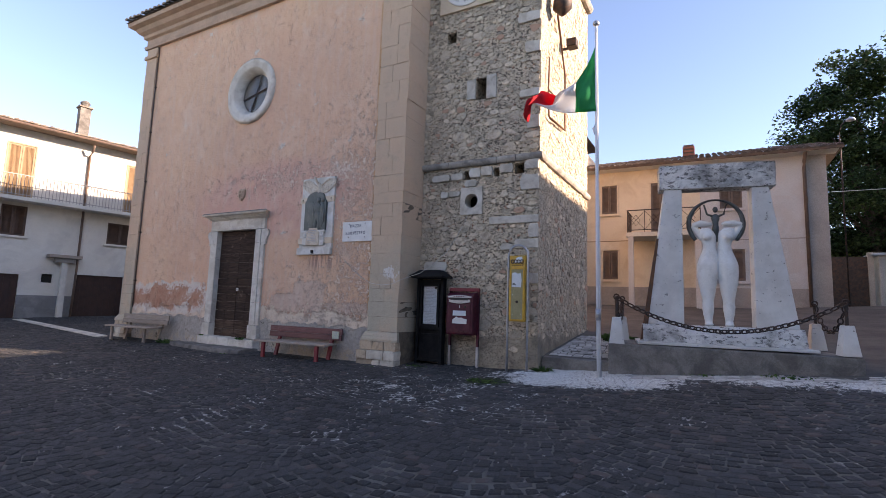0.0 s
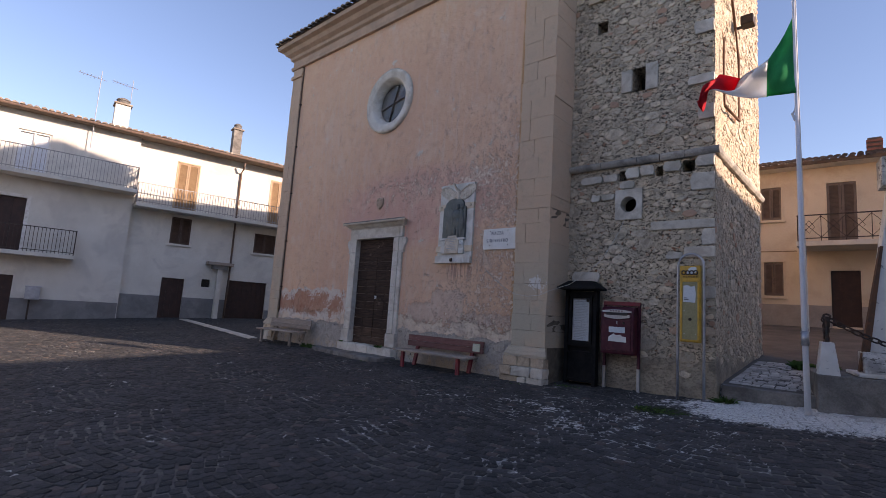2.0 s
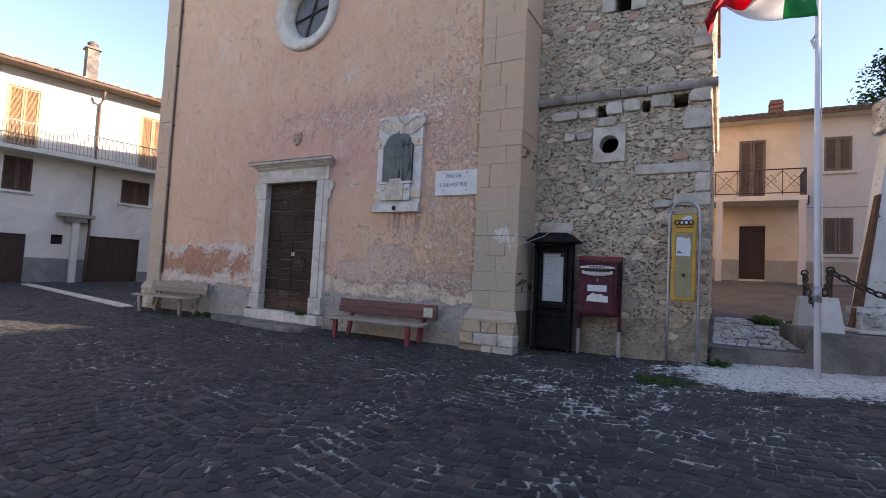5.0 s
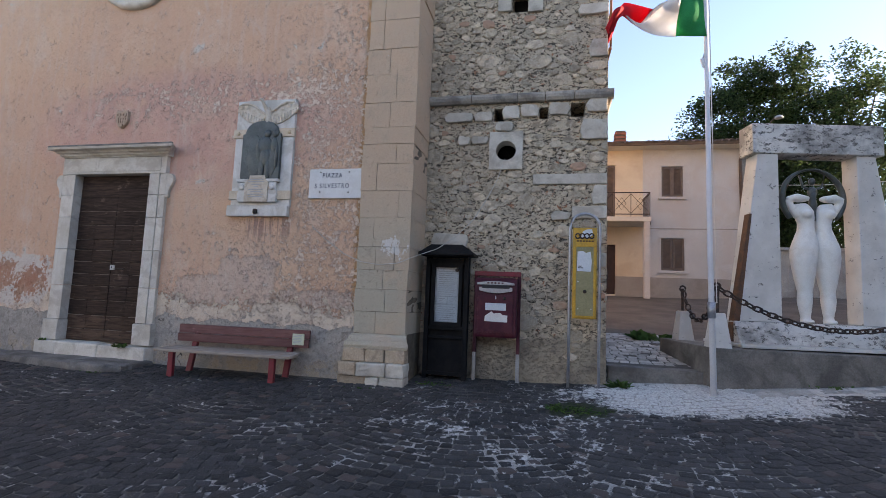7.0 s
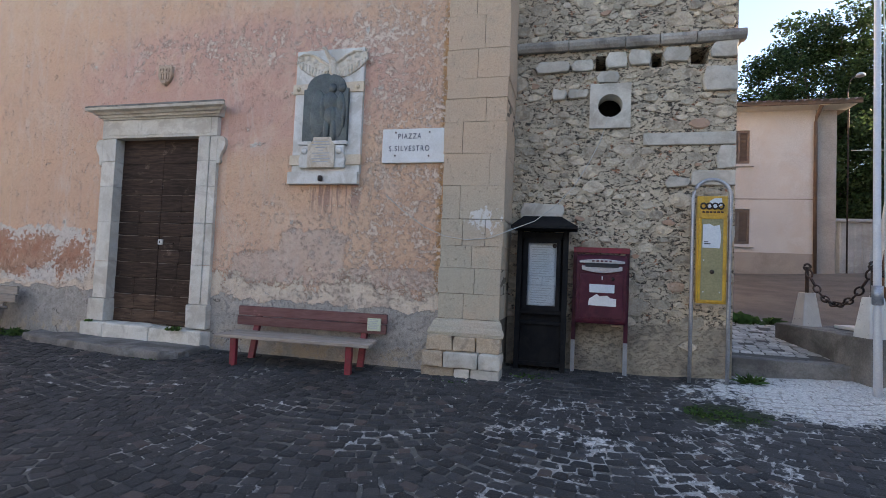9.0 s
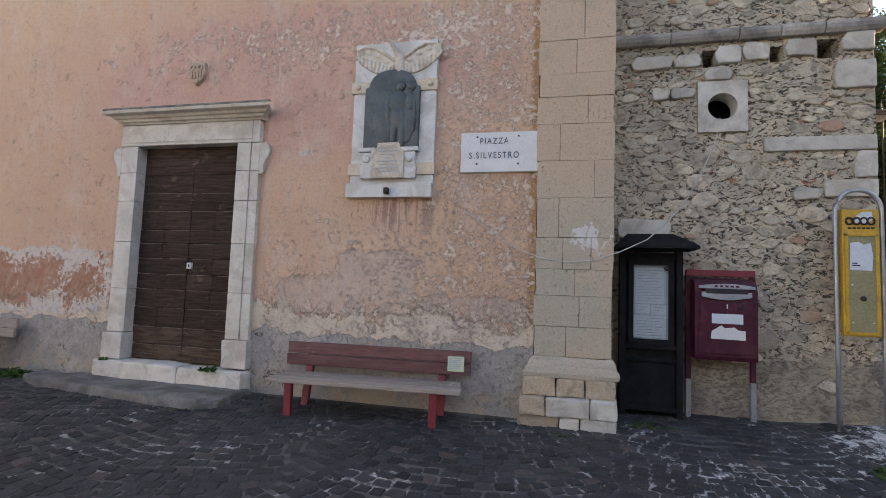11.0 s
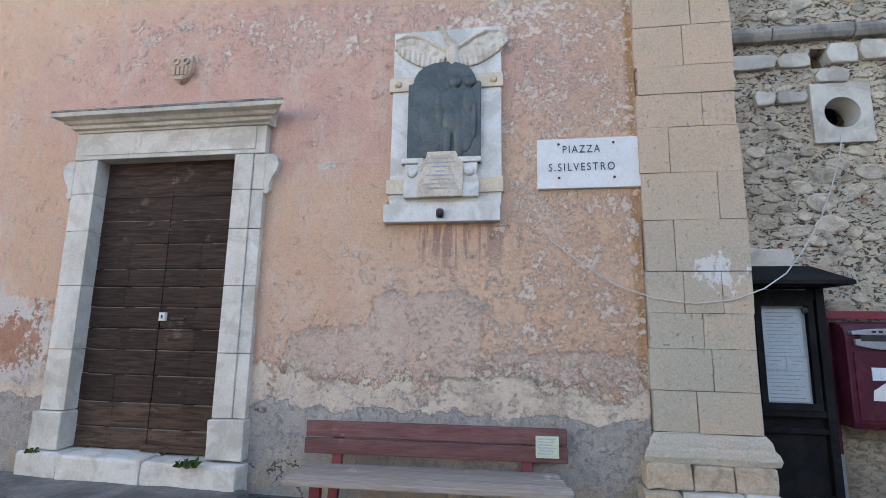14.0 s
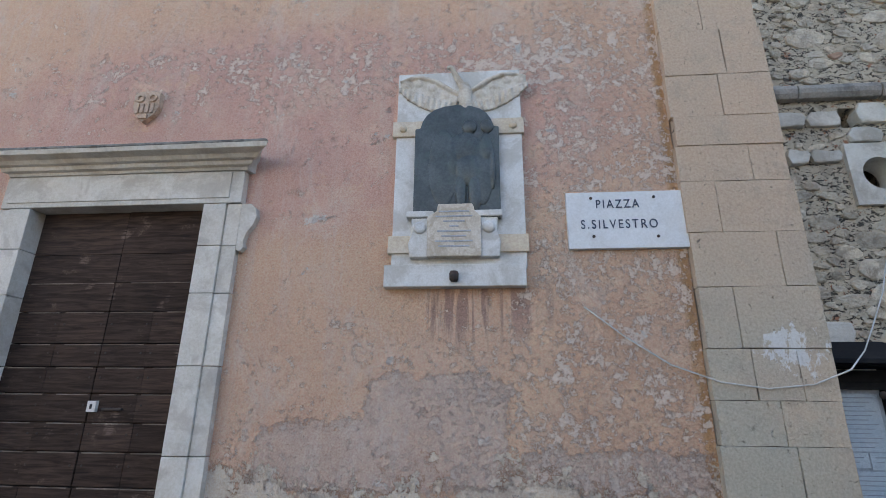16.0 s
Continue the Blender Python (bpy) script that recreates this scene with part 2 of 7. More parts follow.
def plaster_material():
    """Old peach limewash over lime plaster: pinker above the door, flaked to the right, bare at the foot, cement dado."""
    n = Nodes("peach_plaster")
    x, z = n.axis(0), n.axis(2)
    broad = n.noise(0.4, 5, 0.6)
    mid = n.noise(1.8, 9, 0.65, 0.5)
    blot = n.noise(4.5, 10, 0.72, 0.1)
    small = n.noise(17, 10, 0.8)
    fine = n.noise(75, 6, 0.75)
    rag = n.math("SUBTRACT", n.math("MULTIPLY_ADD", small, 0.35, n.math("MULTIPLY", n.math("ADD", mid, blot), 0.5)), 0.675)

    def field(x0, x1, z0, z1, wild):
        """1 inside a ragged rectangle of the wall."""
        d = n.math("MINIMUM", n.math("SUBTRACT", x, x0 * U), n.math("SUBTRACT", x1 * U, x))
        d = n.math("MINIMUM", d, n.math("MINIMUM", n.math("SUBTRACT", z, z0 * U), n.math("SUBTRACT", z1 * U, z)))
        return n.step(n.math("ADD", d, n.math("MULTIPLY", rag, wild)), 0.0, 0.02)

    col = n.mix(n.step(broad, 0.36, 0.64), (0.80, 0.51, 0.335), (0.77, 0.47, 0.315))
    pink = n.math("MULTIPLY", n.area(-8.6, 0, 3.75, 2.9, 0, 1.0), n.step(blot, 0.30, 0.5))
    col = n.mix(n.math("MINIMUM", n.math("MULTIPLY", pink, 1.3), 0.65), col, (0.70, 0.38, 0.315))
    col = n.mix(n.math("MULTIPLY", n.step(mid, 0.48, 0.66), 0.45), col, (0.84, 0.59, 0.43))
    col = n.mix(n.math("MULTIPLY", n.step(blot, 0.54, 0.68), 0.22), col, (0.70, 0.40, 0.265))
    streak = n.noise(1.0, 7, 0.65, 0.3, n.stretch(8, 8, 0.45))
    col = n.mix(n.math("MULTIPLY", n.step(streak, 0.5, 0.68), 0.35), col, (0.76, 0.57, 0.46))
    rust = n.math("MULTIPLY", n.area(-6.1, 0, 2.0, 0.65, 0, 0.85), n.step(blot, 0.38, 0.54))
    col = n.mix(n.math("MINIMUM", n.math("MULTIPLY", rust, 1.1), 0.6), col, (0.68, 0.39, 0.255))
    drip = n.math("MULTIPLY", n.area(-7.1, 0, 2.36, 0.6, 0, 0.30), n.step(n.noise(1.2, 6, 0.6, 0.2, n.stretch(9, 9, 0.7)), 0.5, 0.6))
    col = n.mix(n.math("MINIMUM", n.math("MULTIPLY", drip, 1.1), 0.9), col, (0.44, 0.26, 0.20))
    seam = n.math("MULTIPLY", n.area(-5.78, 0, 0, 0.05, 0, 0), n.step(blot, 0.3, 0.5))
    col = n.mix(n.math("MULTIPLY", seam, 0.85), col, (0.50, 0.25, 0.09))
    # flakes of bare lime, thick towards the pilaster, in a row over the door and in the lower half
    where = n.math("ADD", n.math("MULTIPLY", n.area(-6.0, 0, 3.1, 1.7, 0, 3.0), 0.09), n.math("MULTIPLY", n.area(-9, 0, 1.4, 6.0, 0, 1.0), 0.04))
    where = n.math("ADD", where, n.math("MULTIPLY", n.area(-8.3, 0, 4.2, 3.0, 0, 0.4), 0.09))
    where = n.math("ADD", where, n.math("MULTIPLY", n.math("SUBTRACT", blot, 0.5), 0.55))
    flake = n.step(n.math("ADD", small, where), 0.615, 0.632)
    lime = n.mix(n.step(fine, 0.35, 0.65), (0.93, 0.76, 0.62), (0.86, 0.67, 0.52))
    col = n.mix(n.math("MULTIPLY", flake, 0.85), col, lime)
    rim = n.math("MULTIPLY", n.step(n.math("ADD", small, where), 0.59, 0.612), n.math("SUBTRACT", 1.0, flake))
    col = n.mix(n.math("MULTIPLY", rim, 0.5), col, (0.48, 0.27, 0.18))
    # mauve-grey repair patches above the dado
    patch = n.math("MAXIMUM", field(-8.45, -7.45, 1.30, 1.66, 0.9), n.math("MAXIMUM", field(-7.75, -6.88, 1.30, 1.92, 0.7), field(-6.85, -5.80, 1.30, 1.52, 0.6)))
    col = n.mix(n.math("MULTIPLY", patch, 0.55), col, n.mix(n.step(blot, 0.4, 0.62), (0.66, 0.515, 0.43), (0.62, 0.47, 0.39)))
    # pale bare plaster band over the dado, with a rusty rim
    edge = n.math("ADD", z, n.math("MULTIPLY", n.math("SUBTRACT", n.math("ADD", mid, blot), 1.0), 1.5))
    edge = n.math("ADD", edge, n.math("MULTIPLY", n.math("SUBTRACT", small, 0.5), 0.5))
    pale = n.math("SUBTRACT", 1.0, n.step(edge, 1.34 * U, 1.355 * U))
    rusty = n.math("MULTIPLY", n.math("SUBTRACT", 1.0, n.step(edge, 1.36 * U, 1.44 * U)), n.step(n.noise(2.6, 6, 0.6), 0.48, 0.56))
    col = n.mix(n.math("MULTIPLY", rusty, 0.75), col, (0.50, 0.25, 0.145))
    bare = n.mix(n.step(blot, 0.42, 0.58), (0.82, 0.68, 0.52), (0.68, 0.54, 0.42))
    bare = n.mix(n.math("MULTIPLY", n.step(small, 0.55, 0.6), 0.5), bare, (0.60, 0.41, 0.27))
    bare = n.mix(n.math("MULTIPLY", n.step(n.noise(9, 6, 0.7, 0.8), 0.60, 0.63), 0.8), bare, (0.30, 0.26, 0.22))
    col = n.mix(n.math("MULTIPLY", pale, 0.92), col, bare)
    # brick-red undercoat and whitewash left of the door
    west = n.step(n.math("MULTIPLY", x, -1.0), 10.5 * U, 10.8 * U)
    strip = n.math("MULTIPLY", n.area(-12, 0, 1.50, 3.5, 0, 0.48), west)
    col = n.mix(n.step(n.math("ADD", n.math("MULTIPLY", strip, 0.30), n.math("MULTIPLY", n.math("ADD", mid, blot), 0.5)), 0.60, 0.62), col, (0.76, 0.66, 0.57))
    red = n.step(n.math("ADD", n.math("MULTIPLY", strip, 0.22), n.math("MULTIPLY", n.math("ADD", n.noise(1.5, 7, 0.6, 0.5), small), 0.5)), 0.645, 0.655)
    col = n.mix(red, col, n.mix(n.step(blot, 0.4, 0.6), (0.50, 0.235, 0.145), (0.56, 0.32, 0.21)))
    # cement dado
    dado_line = n.math("ADD", z, n.math("MULTIPLY", n.math("SUBTRACT", n.noise(1.6, 7, 0.65), 0.5), 0.55))
    dado = n.math("SUBTRACT", 1.0, n.step(dado_line, 1.06 * U, 1.07 * U))
    cement = n.mix(n.step(blot, 0.36, 0.62), (0.37, 0.33, 0.285), (0.49, 0.44, 0.385))
    cement = n.mix(n.math("MULTIPLY", n.step(small, 0.5, 0.6), 0.5), cement, (0.25, 0.225, 0.20))
    cement = n.mix(n.math("MULTIPLY", n.step(blot, 0.5, 0.56), n.math("SUBTRACT", 1.0, n.step(z, 0.55 * U, 0.8 * U))), cement, (0.48, 0.395, 0.295))
    crack = n.math("MULTIPLY", n.math("SUBTRACT", 1.0, n.step(n.cells(1.6, "DISTANCE_TO_EDGE", vec=n.noise(1.5, 6, 0.6, 0.0, n.stretch(0.6, 0.6, 0.6), "Color")), 0.004, 0.012)), n.step(mid, 0.45, 0.55))
    cement = n.mix(crack, cement, (0.08, 0.07, 0.06))
    col = n.mix(dado, col, cement)
    scuff = n.math("MULTIPLY", n.step(n.noise(2.3, 11, 0.8, 1.2), 0.54, 0.60), n.step(n.noise(0.8, 5, 0.6), 0.42, 0.58))
    col = n.mix(n.math("MULTIPLY", scuff, 0.28), col, (0.58, 0.40, 0.30))
    wash = n.step(n.noise(1.3, 10, 0.75, 0.8, n.stretch(1.6, 1.6, 0.7)), 0.55, 0.64)
    col = n.mix(n.math("MULTIPLY", wash, 0.32), col, (0.80, 0.66, 0.55))
    col = n.mix(0.45, col, n.mix(n.step(fine, 0.3, 0.7), (0.29, 0.29, 0.29), (0.80, 0.80, 0.80)), "OVERLAY")
    chip = n.step(n.noise(11, 11, 0.82, 0.6), 0.60, 0.625)
    col = n.mix(n.math("MULTIPLY", chip, 0.45), col, (0.83, 0.69, 0.57))
    nick = n.step(n.noise(34, 7, 0.75), 0.645, 0.665)
    col = n.mix(n.math("MULTIPLY", nick, 0.5), col, (0.36, 0.22, 0.15))
    hair = n.math("SUBTRACT", 1.0, n.step(n.cells(0.9, "DISTANCE_TO_EDGE", vec=n.noise(0.9, 9, 0.7, 0.0, None, "Color")), 0.0015, 0.005))
    col = n.mix(n.math("MULTIPLY", hair, n.math("MULTIPLY", n.step(broad, 0.45, 0.55), 0.55)), col, (0.33, 0.22, 0.17))
    h = n.math("ADD", n.math("MULTIPLY", flake, -1.3), n.math("MULTIPLY", small, 1.3))
    h = n.math("ADD", h, n.math("ADD", n.math("MULTIPLY", dado, 1.2), n.math("MULTIPLY", pale, -2.0)))
    h = n.math("ADD", h, n.math("MULTIPLY", patch, 0.3))
    h = n.math("SUBTRACT", h, n.math("ADD", n.math("MULTIPLY", chip, 0.7), n.math("MULTIPLY", nick, 0.9)))
    n.bump(n.math("ADD", h, n.math("MULTIPLY", fine, 0.5)), 1.0, 0.020)
    return n.done(col, 0.92)


def dust(n, col, joint):
    """Lime dust lying on the paving before the step and the monument."""
    spread = n.math("MAXIMUM", n.area(-1.65, 7.75, 0, 1.7, 0.95, 0), n.math("MULTIPLY", n.area(2.8, 8.05, 0, 6.0, 0.55, 0), 0.72))
    thin = n.area(-3.3, 6.5, 0, 2.8, 1.7, 0)
    worn = n.area(-6.0, 5.2, 0, 5.5, 2.8, 0)
    blot = n.math("MULTIPLY_ADD", n.noise(9, 7, 0.75), 0.5, n.math("MULTIPLY", n.noise(1.5, 8, 0.7, 0.4), 0.5))
    k = n.math("ADD", n.math("MULTIPLY", spread, 0.64), n.math("MULTIPLY_ADD", thin, 0.17 if joint else 0.14, n.math("MULTIPLY", worn, 0.11 if joint else 0.02)))
    k = n.math("ADD", k, n.math("MULTIPLY_ADD", n.math("SUBTRACT", blot, 0.5), 2.2, 0.5))
    if not joint:
        s = n.t.nodes.new("ShaderNodeSeparateXYZ")
        n.put(s.inputs[0], n.geo.outputs["True Normal"])
        k = n.math("ADD", k, n.math("MULTIPLY", n.math("SUBTRACT", 1.0, n.step(s.outputs[2], 0.6, 0.97)), 0.06))
    lo = 0.64 if joint else 0.74
    speck = n.step(n.noise(38, 6, 0.8), 0.30, 0.62)
    f = n.math("MULTIPLY", n.step(k, lo, lo + 0.13), n.math("MULTIPLY_ADD", speck, 0.6, 0.4))
    col = n.mix(n.math("MULTIPLY", f, 0.92), col, (0.47, 0.45, 0.41) if joint else (0.78, 0.76, 0.715))
    moss = n.step(n.math("ADD", n.math("MULTIPLY", n.area(-3.02, 7.0, 0, 0.5, 0.4, 0), 0.5), n.noise(6, 7, 0.7)), 0.72, 0.78)
    return n.mix(moss, col, (0.022, 0.030, 0.012))


def ground_material():
    n = Nodes("paving_bed")
    col = n.mix(n.step(n.noise(3), 0.4, 0.6), (0.055, 0.051, 0.047), (0.125, 0.116, 0.10))
    col = dust(n, col, True)
    dirt = n.mix(n.step(n.noise(1.2, 8, 0.65), 0.35, 0.65), (0.115, 0.102, 0.088), (0.068, 0.06, 0.052))
    rear = n.math("MULTIPLY", n.step(n.axis(1), 8.5 * U, 8.6 * U), n.step(n.axis(0), -4.0 * U, -3.0 * U))
    col = n.mix(rear, col, dirt)
    far = n.step(n.math("ABSOLUTE", n.math("ADD", n.axis(0), 9.0)), 32.0, 40.0)
    col = n.mix(far, col, (0.10, 0.11, 0.06))
    n.bump(n.noise(30, 8, 0.7), 0.6, 0.01)
    return n.done(col, 0.9)


def cobble_material(island):
    n = Nodes("basalt_cobble")
    r = n.random(island)
    col = n.mix(r, (0.022, 0.0218, 0.022), (0.064, 0.0625, 0.061))
    col = n.mix(n.math("MULTIPLY", n.step(r, 0.93, 0.97), 0.7), col, (0.12, 0.085, 0.07))
    col = n.mix(n.math("MULTIPLY", n.step(n.noise(0.5, 6), 0.45, 0.65), 0.4), col, (0.06, 0.055, 0.052))
    grit = n.math("MULTIPLY", n.step(n.noise(42, 6, 0.75), 0.56, 0.66), n.step(n.noise(0.9, 7, 0.65), 0.45, 0.62))
    col = n.mix(n.math("MULTIPLY", grit, 0.5), col, (0.20, 0.19, 0.175))
    col = dust(n, col, False)
    edge = n.noise(55, 6, 0.75)
    col = n.mix(n.math("MULTIPLY", n.step(edge, 0.52, 0.68), 0.28), col, (0.11, 0.108, 0.108))
    n.bump(n.math("ADD", edge, n.noise(22, 3)), 0.9, 0.012)
    n.out.inputs["Specular IOR Level"].default_value = 0.32
    return n.done(col, n.math("MULTIPLY_ADD", n.noise(8), 0.3, 0.58))


def rubble_material():
    n = Nodes("rubble_mortar")
    big = n.noise(0.9, 8, 0.65)
    col = n.mix(n.step(big, 0.38, 0.6), (0.70, 0.575, 0.41), (0.59, 0.495, 0.365))
    col = n.mix(n.math("MULTIPLY", n.step(n.noise(7, 9, 0.72, 0.5), 0.48, 0.62), 0.5), col, (0.36, 0.29, 0.21))
    col = n.mix(n.step(n.noise(10, 7, 0.7, 0.3), 0.60, 0.64), col, (0.45, 0.21, 0.12))
    lump = n.noise(15, 9, 0.75, 0.9, n.stretch(1, 1, 1.7))
    # Near-black squiggles put the small shadows between stones into the colour.
    gap_shade = n.step(lump, 0.53, 0.56)
    col = n.mix(n.math("MULTIPLY", gap_shade, 0.9), col, (0.07, 0.055, 0.042))
    foot = n.math("SUBTRACT", 1.0, n.step(n.math("ADD", n.axis(2), n.math("MULTIPLY", n.noise(2, 6), 0.9)), 1.35 * U, 1.55 * U))
    skim = n.mix(n.step(n.noise(2.4, 8, 0.7), 0.4, 0.6), (0.44, 0.36, 0.26), (0.27, 0.225, 0.175))
    col = n.mix(n.math("MULTIPLY", foot, 0.85), col, skim)
    n.bump(n.math("SUBTRACT", n.noise(12, 9, 0.75, 0.5), n.math("MULTIPLY", gap_shade, 0.8)), 1.0, 0.03)
    return n.done(col, 0.95)


def wood_material(name, c1, c2, along="x", rough=0.7, worn=0.5, spec=0.5):
    n = Nodes(name)
    sc = {"x": (1.2, 14, 14), "z": (14, 14, 1.2)}[along]
    g = n.noise(3.0, 8, 0.65, 0.6, n.stretch(*sc))
    col = n.mix(n.step(g, 0.3, 0.7), c1, c2)
    col = n.mix(1.0, col, n.mix(1.0, (1, 1, 1), n.math("MULTIPLY_ADD", n.random(), 0.4, 0.8), "MULTIPLY"), "MULTIPLY")
    rub = n.math("MULTIPLY", n.step(n.noise(4, 8, 0.7), 0.58, 0.72), n.step(g, 0.42, 0.56))
    col = n.mix(n.math("MULTIPLY", rub, worn), col, tuple(min(1, c * 2.2 + 0.05) for c in c2))
    n.out.inputs["Specular IOR Level"].default_value = spec
    n.bump(g, 0.7, 0.006)
    return n.done(col, rough)


def ashlar_material():
    """Tan limestone, peach above, greener with lichen near the foot, a smear of whitewash."""
    n = Nodes("ashlar_limestone")
    r = n.random()
    blot = n.noise(5, 9, 0.72)
    wide = n.noise(1.3, 8, 0.65, 0.4)
    col = n.mix(r, (0.585, 0.455, 0.325), (0.50, 0.415, 0.315))
    high = n.step(n.math("ADD", n.axis(2), n.math("MULTIPLY", n.math("SUBTRACT", wide, 0.5), 3.0)), 1.9 * U, 3.2 * U)
    col = n.mix(n.math("MULTIPLY", high, 0.85), col, (0.625, 0.44, 0.30))
    lichen = n.math("MULTIPLY", n.step(wide, 0.40, 0.58), n.math("SUBTRACT", 1.0, n.math("MULTIPLY", high, 0.8)))
    col = n.mix(n.math("MULTIPLY", lichen, 0.65), col, (0.47, 0.435, 0.335))
    col = n.mix(n.math("MULTIPLY", n.step(blot, 0.52, 0.66), 0.35), col, (0.40, 0.32, 0.235))
    chalk = n.step(n.math("ADD", n.math("MULTIPLY", n.area(-5.28, 0, 2.08, 0.26, 0, 0.22), 0.22), n.noise(9, 8, 0.75, 0.0, n.stretch(1, 1, 0.6))), 0.66, 0.70)
    col = n.mix(n.math("MULTIPLY", chalk, 0.85), col, (0.74, 0.72, 0.68))
    grain = n.noise(55, 6, 0.75)
    col = n.mix(0.3, col, n.mix(n.step(grain, 0.3, 0.7), (0.25, 0.25, 0.25), (0.75, 0.75, 0.75)), "OVERLAY")
    pit = n.step(n.noise(26, 8, 0.78), 0.605, 0.635)
    col = n.mix(n.math("MULTIPLY", pit, 0.6), col, (0.24, 0.195, 0.145))
    n.bump(n.math("SUBTRACT", n.math("ADD", n.math("MULTIPLY", blot, 1.3), n.math("MULTIPLY", grain, 0.4)), n.math("MULTIPLY", pit, 0.8)), 0.9, 0.018)
    return n.done(col, 0.9)


def travertine_material(name, pit, grime):
    """Pale stone with pits lying in beds, and dark weathering."""
    n = Nodes(name)
    col = n.mix(n.step(n.noise(2.0, 6), 0.38, 0.62), (0.74, 0.72, 0.675), (0.64, 0.62, 0.575))
    bed = n.noise(9, 9, 0.75, 0.2, n.stretch(1.0, 1.0, 1.9))
    col = n.mix(n.math("MULTIPLY", n.step(n.noise(1.6, 9, 0.7), 0.42, 0.60), grime), col, (0.22, 0.21, 0.195))
    hole = n.step(bed, pit, pit + 0.025)
    col = n.mix(n.math("MULTIPLY", hole, 0.85), col, (0.10, 0.095, 0.088))
    n.bump(n.math("SUBTRACT", n.noise(40, 5, 0.7), n.math("MULTIPLY", hole, 1.5)), 0.8, 0.012)
    return n.done(col, 0.88)


PLASTER = plaster_material()
GROUND, COBBLE, MORTAR = ground_material(), cobble_material(True), rubble_material()
COBBLE_PIECE = cobble_material(False)
PATH_STONE = surf("pale_path_cobble", (0.48, 0.455, 0.42), (0.36, 0.34, 0.31), 4, 50, 0.85, vary=0.3, island=True)
STONE = surf("rubble_stone", (0.72, 0.61, 0.455), (0.59, 0.50, 0.385), 6, 45, 0.9, 1.0, 0.025, (0.33, 0.25, 0.175), 0.6, 7, vary=0.28, odd=(0.46, 0.29, 0.20))
STONES = surf("rubble_stones", (0.72, 0.61, 0.455), (0.59, 0.50, 0.385), 6, 45, 0.9, 1.0, 0.025, (0.33, 0.25, 0.175), 0.6, 7, vary=0.28, odd=(0.46, 0.29, 0.20), island=True)
WHITE_STONE = surf("pale_limestone", (0.66, 0.61, 0.52), (0.55, 0.50, 0.42), 4, 50, 0.85, 0.7, 0.008, (0.36, 0.31, 0.24), 0.5, 4, vary=0.12, speck=0.15)
ASHLAR = ashlar_material()
JOINT = surf("dirty_joint_mortar", (0.20, 0.155, 0.11), (0.12, 0.095, 0.07), 6, 45, 0.95, 0.8, 0.01)
BROWN_STONE = surf("brown_plinth_stone", (0.46, 0.35, 0.24), (0.52, 0.42, 0.31), 4, 50, 0.9, 0.8, 0.01, (0.2, 0.14, 0.1), 0.5, 4, vary=0.2)
MARBLE = surf("door_marble", (0.69, 0.645, 0.565), (0.60, 0.55, 0.465), 3.5, 45, 0.7, 0.7, 0.007, (0.42, 0.36, 0.29), 0.5, 4.0, vary=0.08, speck=0.22)
PANEL_MARBLE = surf("white_marble", (0.72, 0.70, 0.655), (0.62, 0.60, 0.55), 3, 60, 0.55, 0.35, 0.004, (0.40, 0.36, 0.29), 0.5, 4)
SHIELD_STONE = surf("worn_shield_stone", (0.60, 0.44, 0.32), (0.50, 0.36, 0.26), 9, 60, 0.9, 0.8, 0.008, (0.34, 0.22, 0.15), 0.6, 14)
TAN_MARBLE = surf("tan_marble", (0.64, 0.52, 0.37), (0.70, 0.60, 0.47), 4, 60, 0.6, 0.3, 0.003, (0.4, 0.3, 0.2), 0.3, 5)
CREAM_MARBLE = surf("cream_marble", (0.60, 0.52, 0.41), (0.68, 0.61, 0.51), 6, 60, 0.7, 0.4, 0.004, (0.40, 0.31, 0.21), 0.6, 8)
LETTER_BLUE = surf("faded_sign_paint", (0.045, 0.055, 0.085), (0.085, 0.10, 0.13), 12, 60, 0.6, 0.1)
BRONZE = surf("dark_bronze", (0.07, 0.079, 0.077), (0.10, 0.11, 0.106), 6, 50, 0.45, 0.3, 0.003, (0.10, 0.13, 0.11), 0.4, 5, metal=0.4)
SIGN_WHITE = surf("sign_enamel", (0.74, 0.74, 0.72), (0.70, 0.69, 0.66), 3, 60, 0.45, 0.1, 0.002, (0.5, 0.46, 0.4), 0.15, 4)
INK = surf("black_paint", (0.02, 0.02, 0.022), (0.035, 0.035, 0.035), 8, 50, 0.6, 0.1)
DOOR_WOOD = wood_material("old_door_wood", (0.026, 0.0165, 0.0125), (0.080, 0.050, 0.036), "x", 0.85, 0.8, 0.2)
WORN_WOOD = wood_material("splintered_door_wood", (0.045, 0.027, 0.019), (0.12, 0.078, 0.055), "x", 0.9, 1.0, 0.15)
# Paler wood: wear and the lit bevel line share this colour.
LIT_EDGE_WOOD = wood_material("rubbed_plank_edge", (0.10, 0.075, 0.06), (0.27, 0.215, 0.175), "x", 0.9, 1.0, 0.15)
RED_WOOD = wood_material("red_bench_wood", (0.135, 0.045, 0.042), (0.22, 0.10, 0.088), "x", 0.7)
GREY_WOOD = wood_material("weathered_plank", (0.24, 0.19, 0.15), (0.36, 0.30, 0.25), "x", 0.85)
RED_PAINT = surf("red_leg_paint", (0.27, 0.03, 0.045), (0.21, 0.028, 0.038), 6, 60, 0.5, 0.2, 0.003, (0.15, 0.05, 0.04), 0.4, 8)
MAIL_RED = surf("postbox_red", (0.068, 0.004, 0.017), (0.050, 0.0045, 0.014), 4, 60, 0.55, 0.15, 0.002, (0.14, 0.03, 0.04), 0.4, 6)
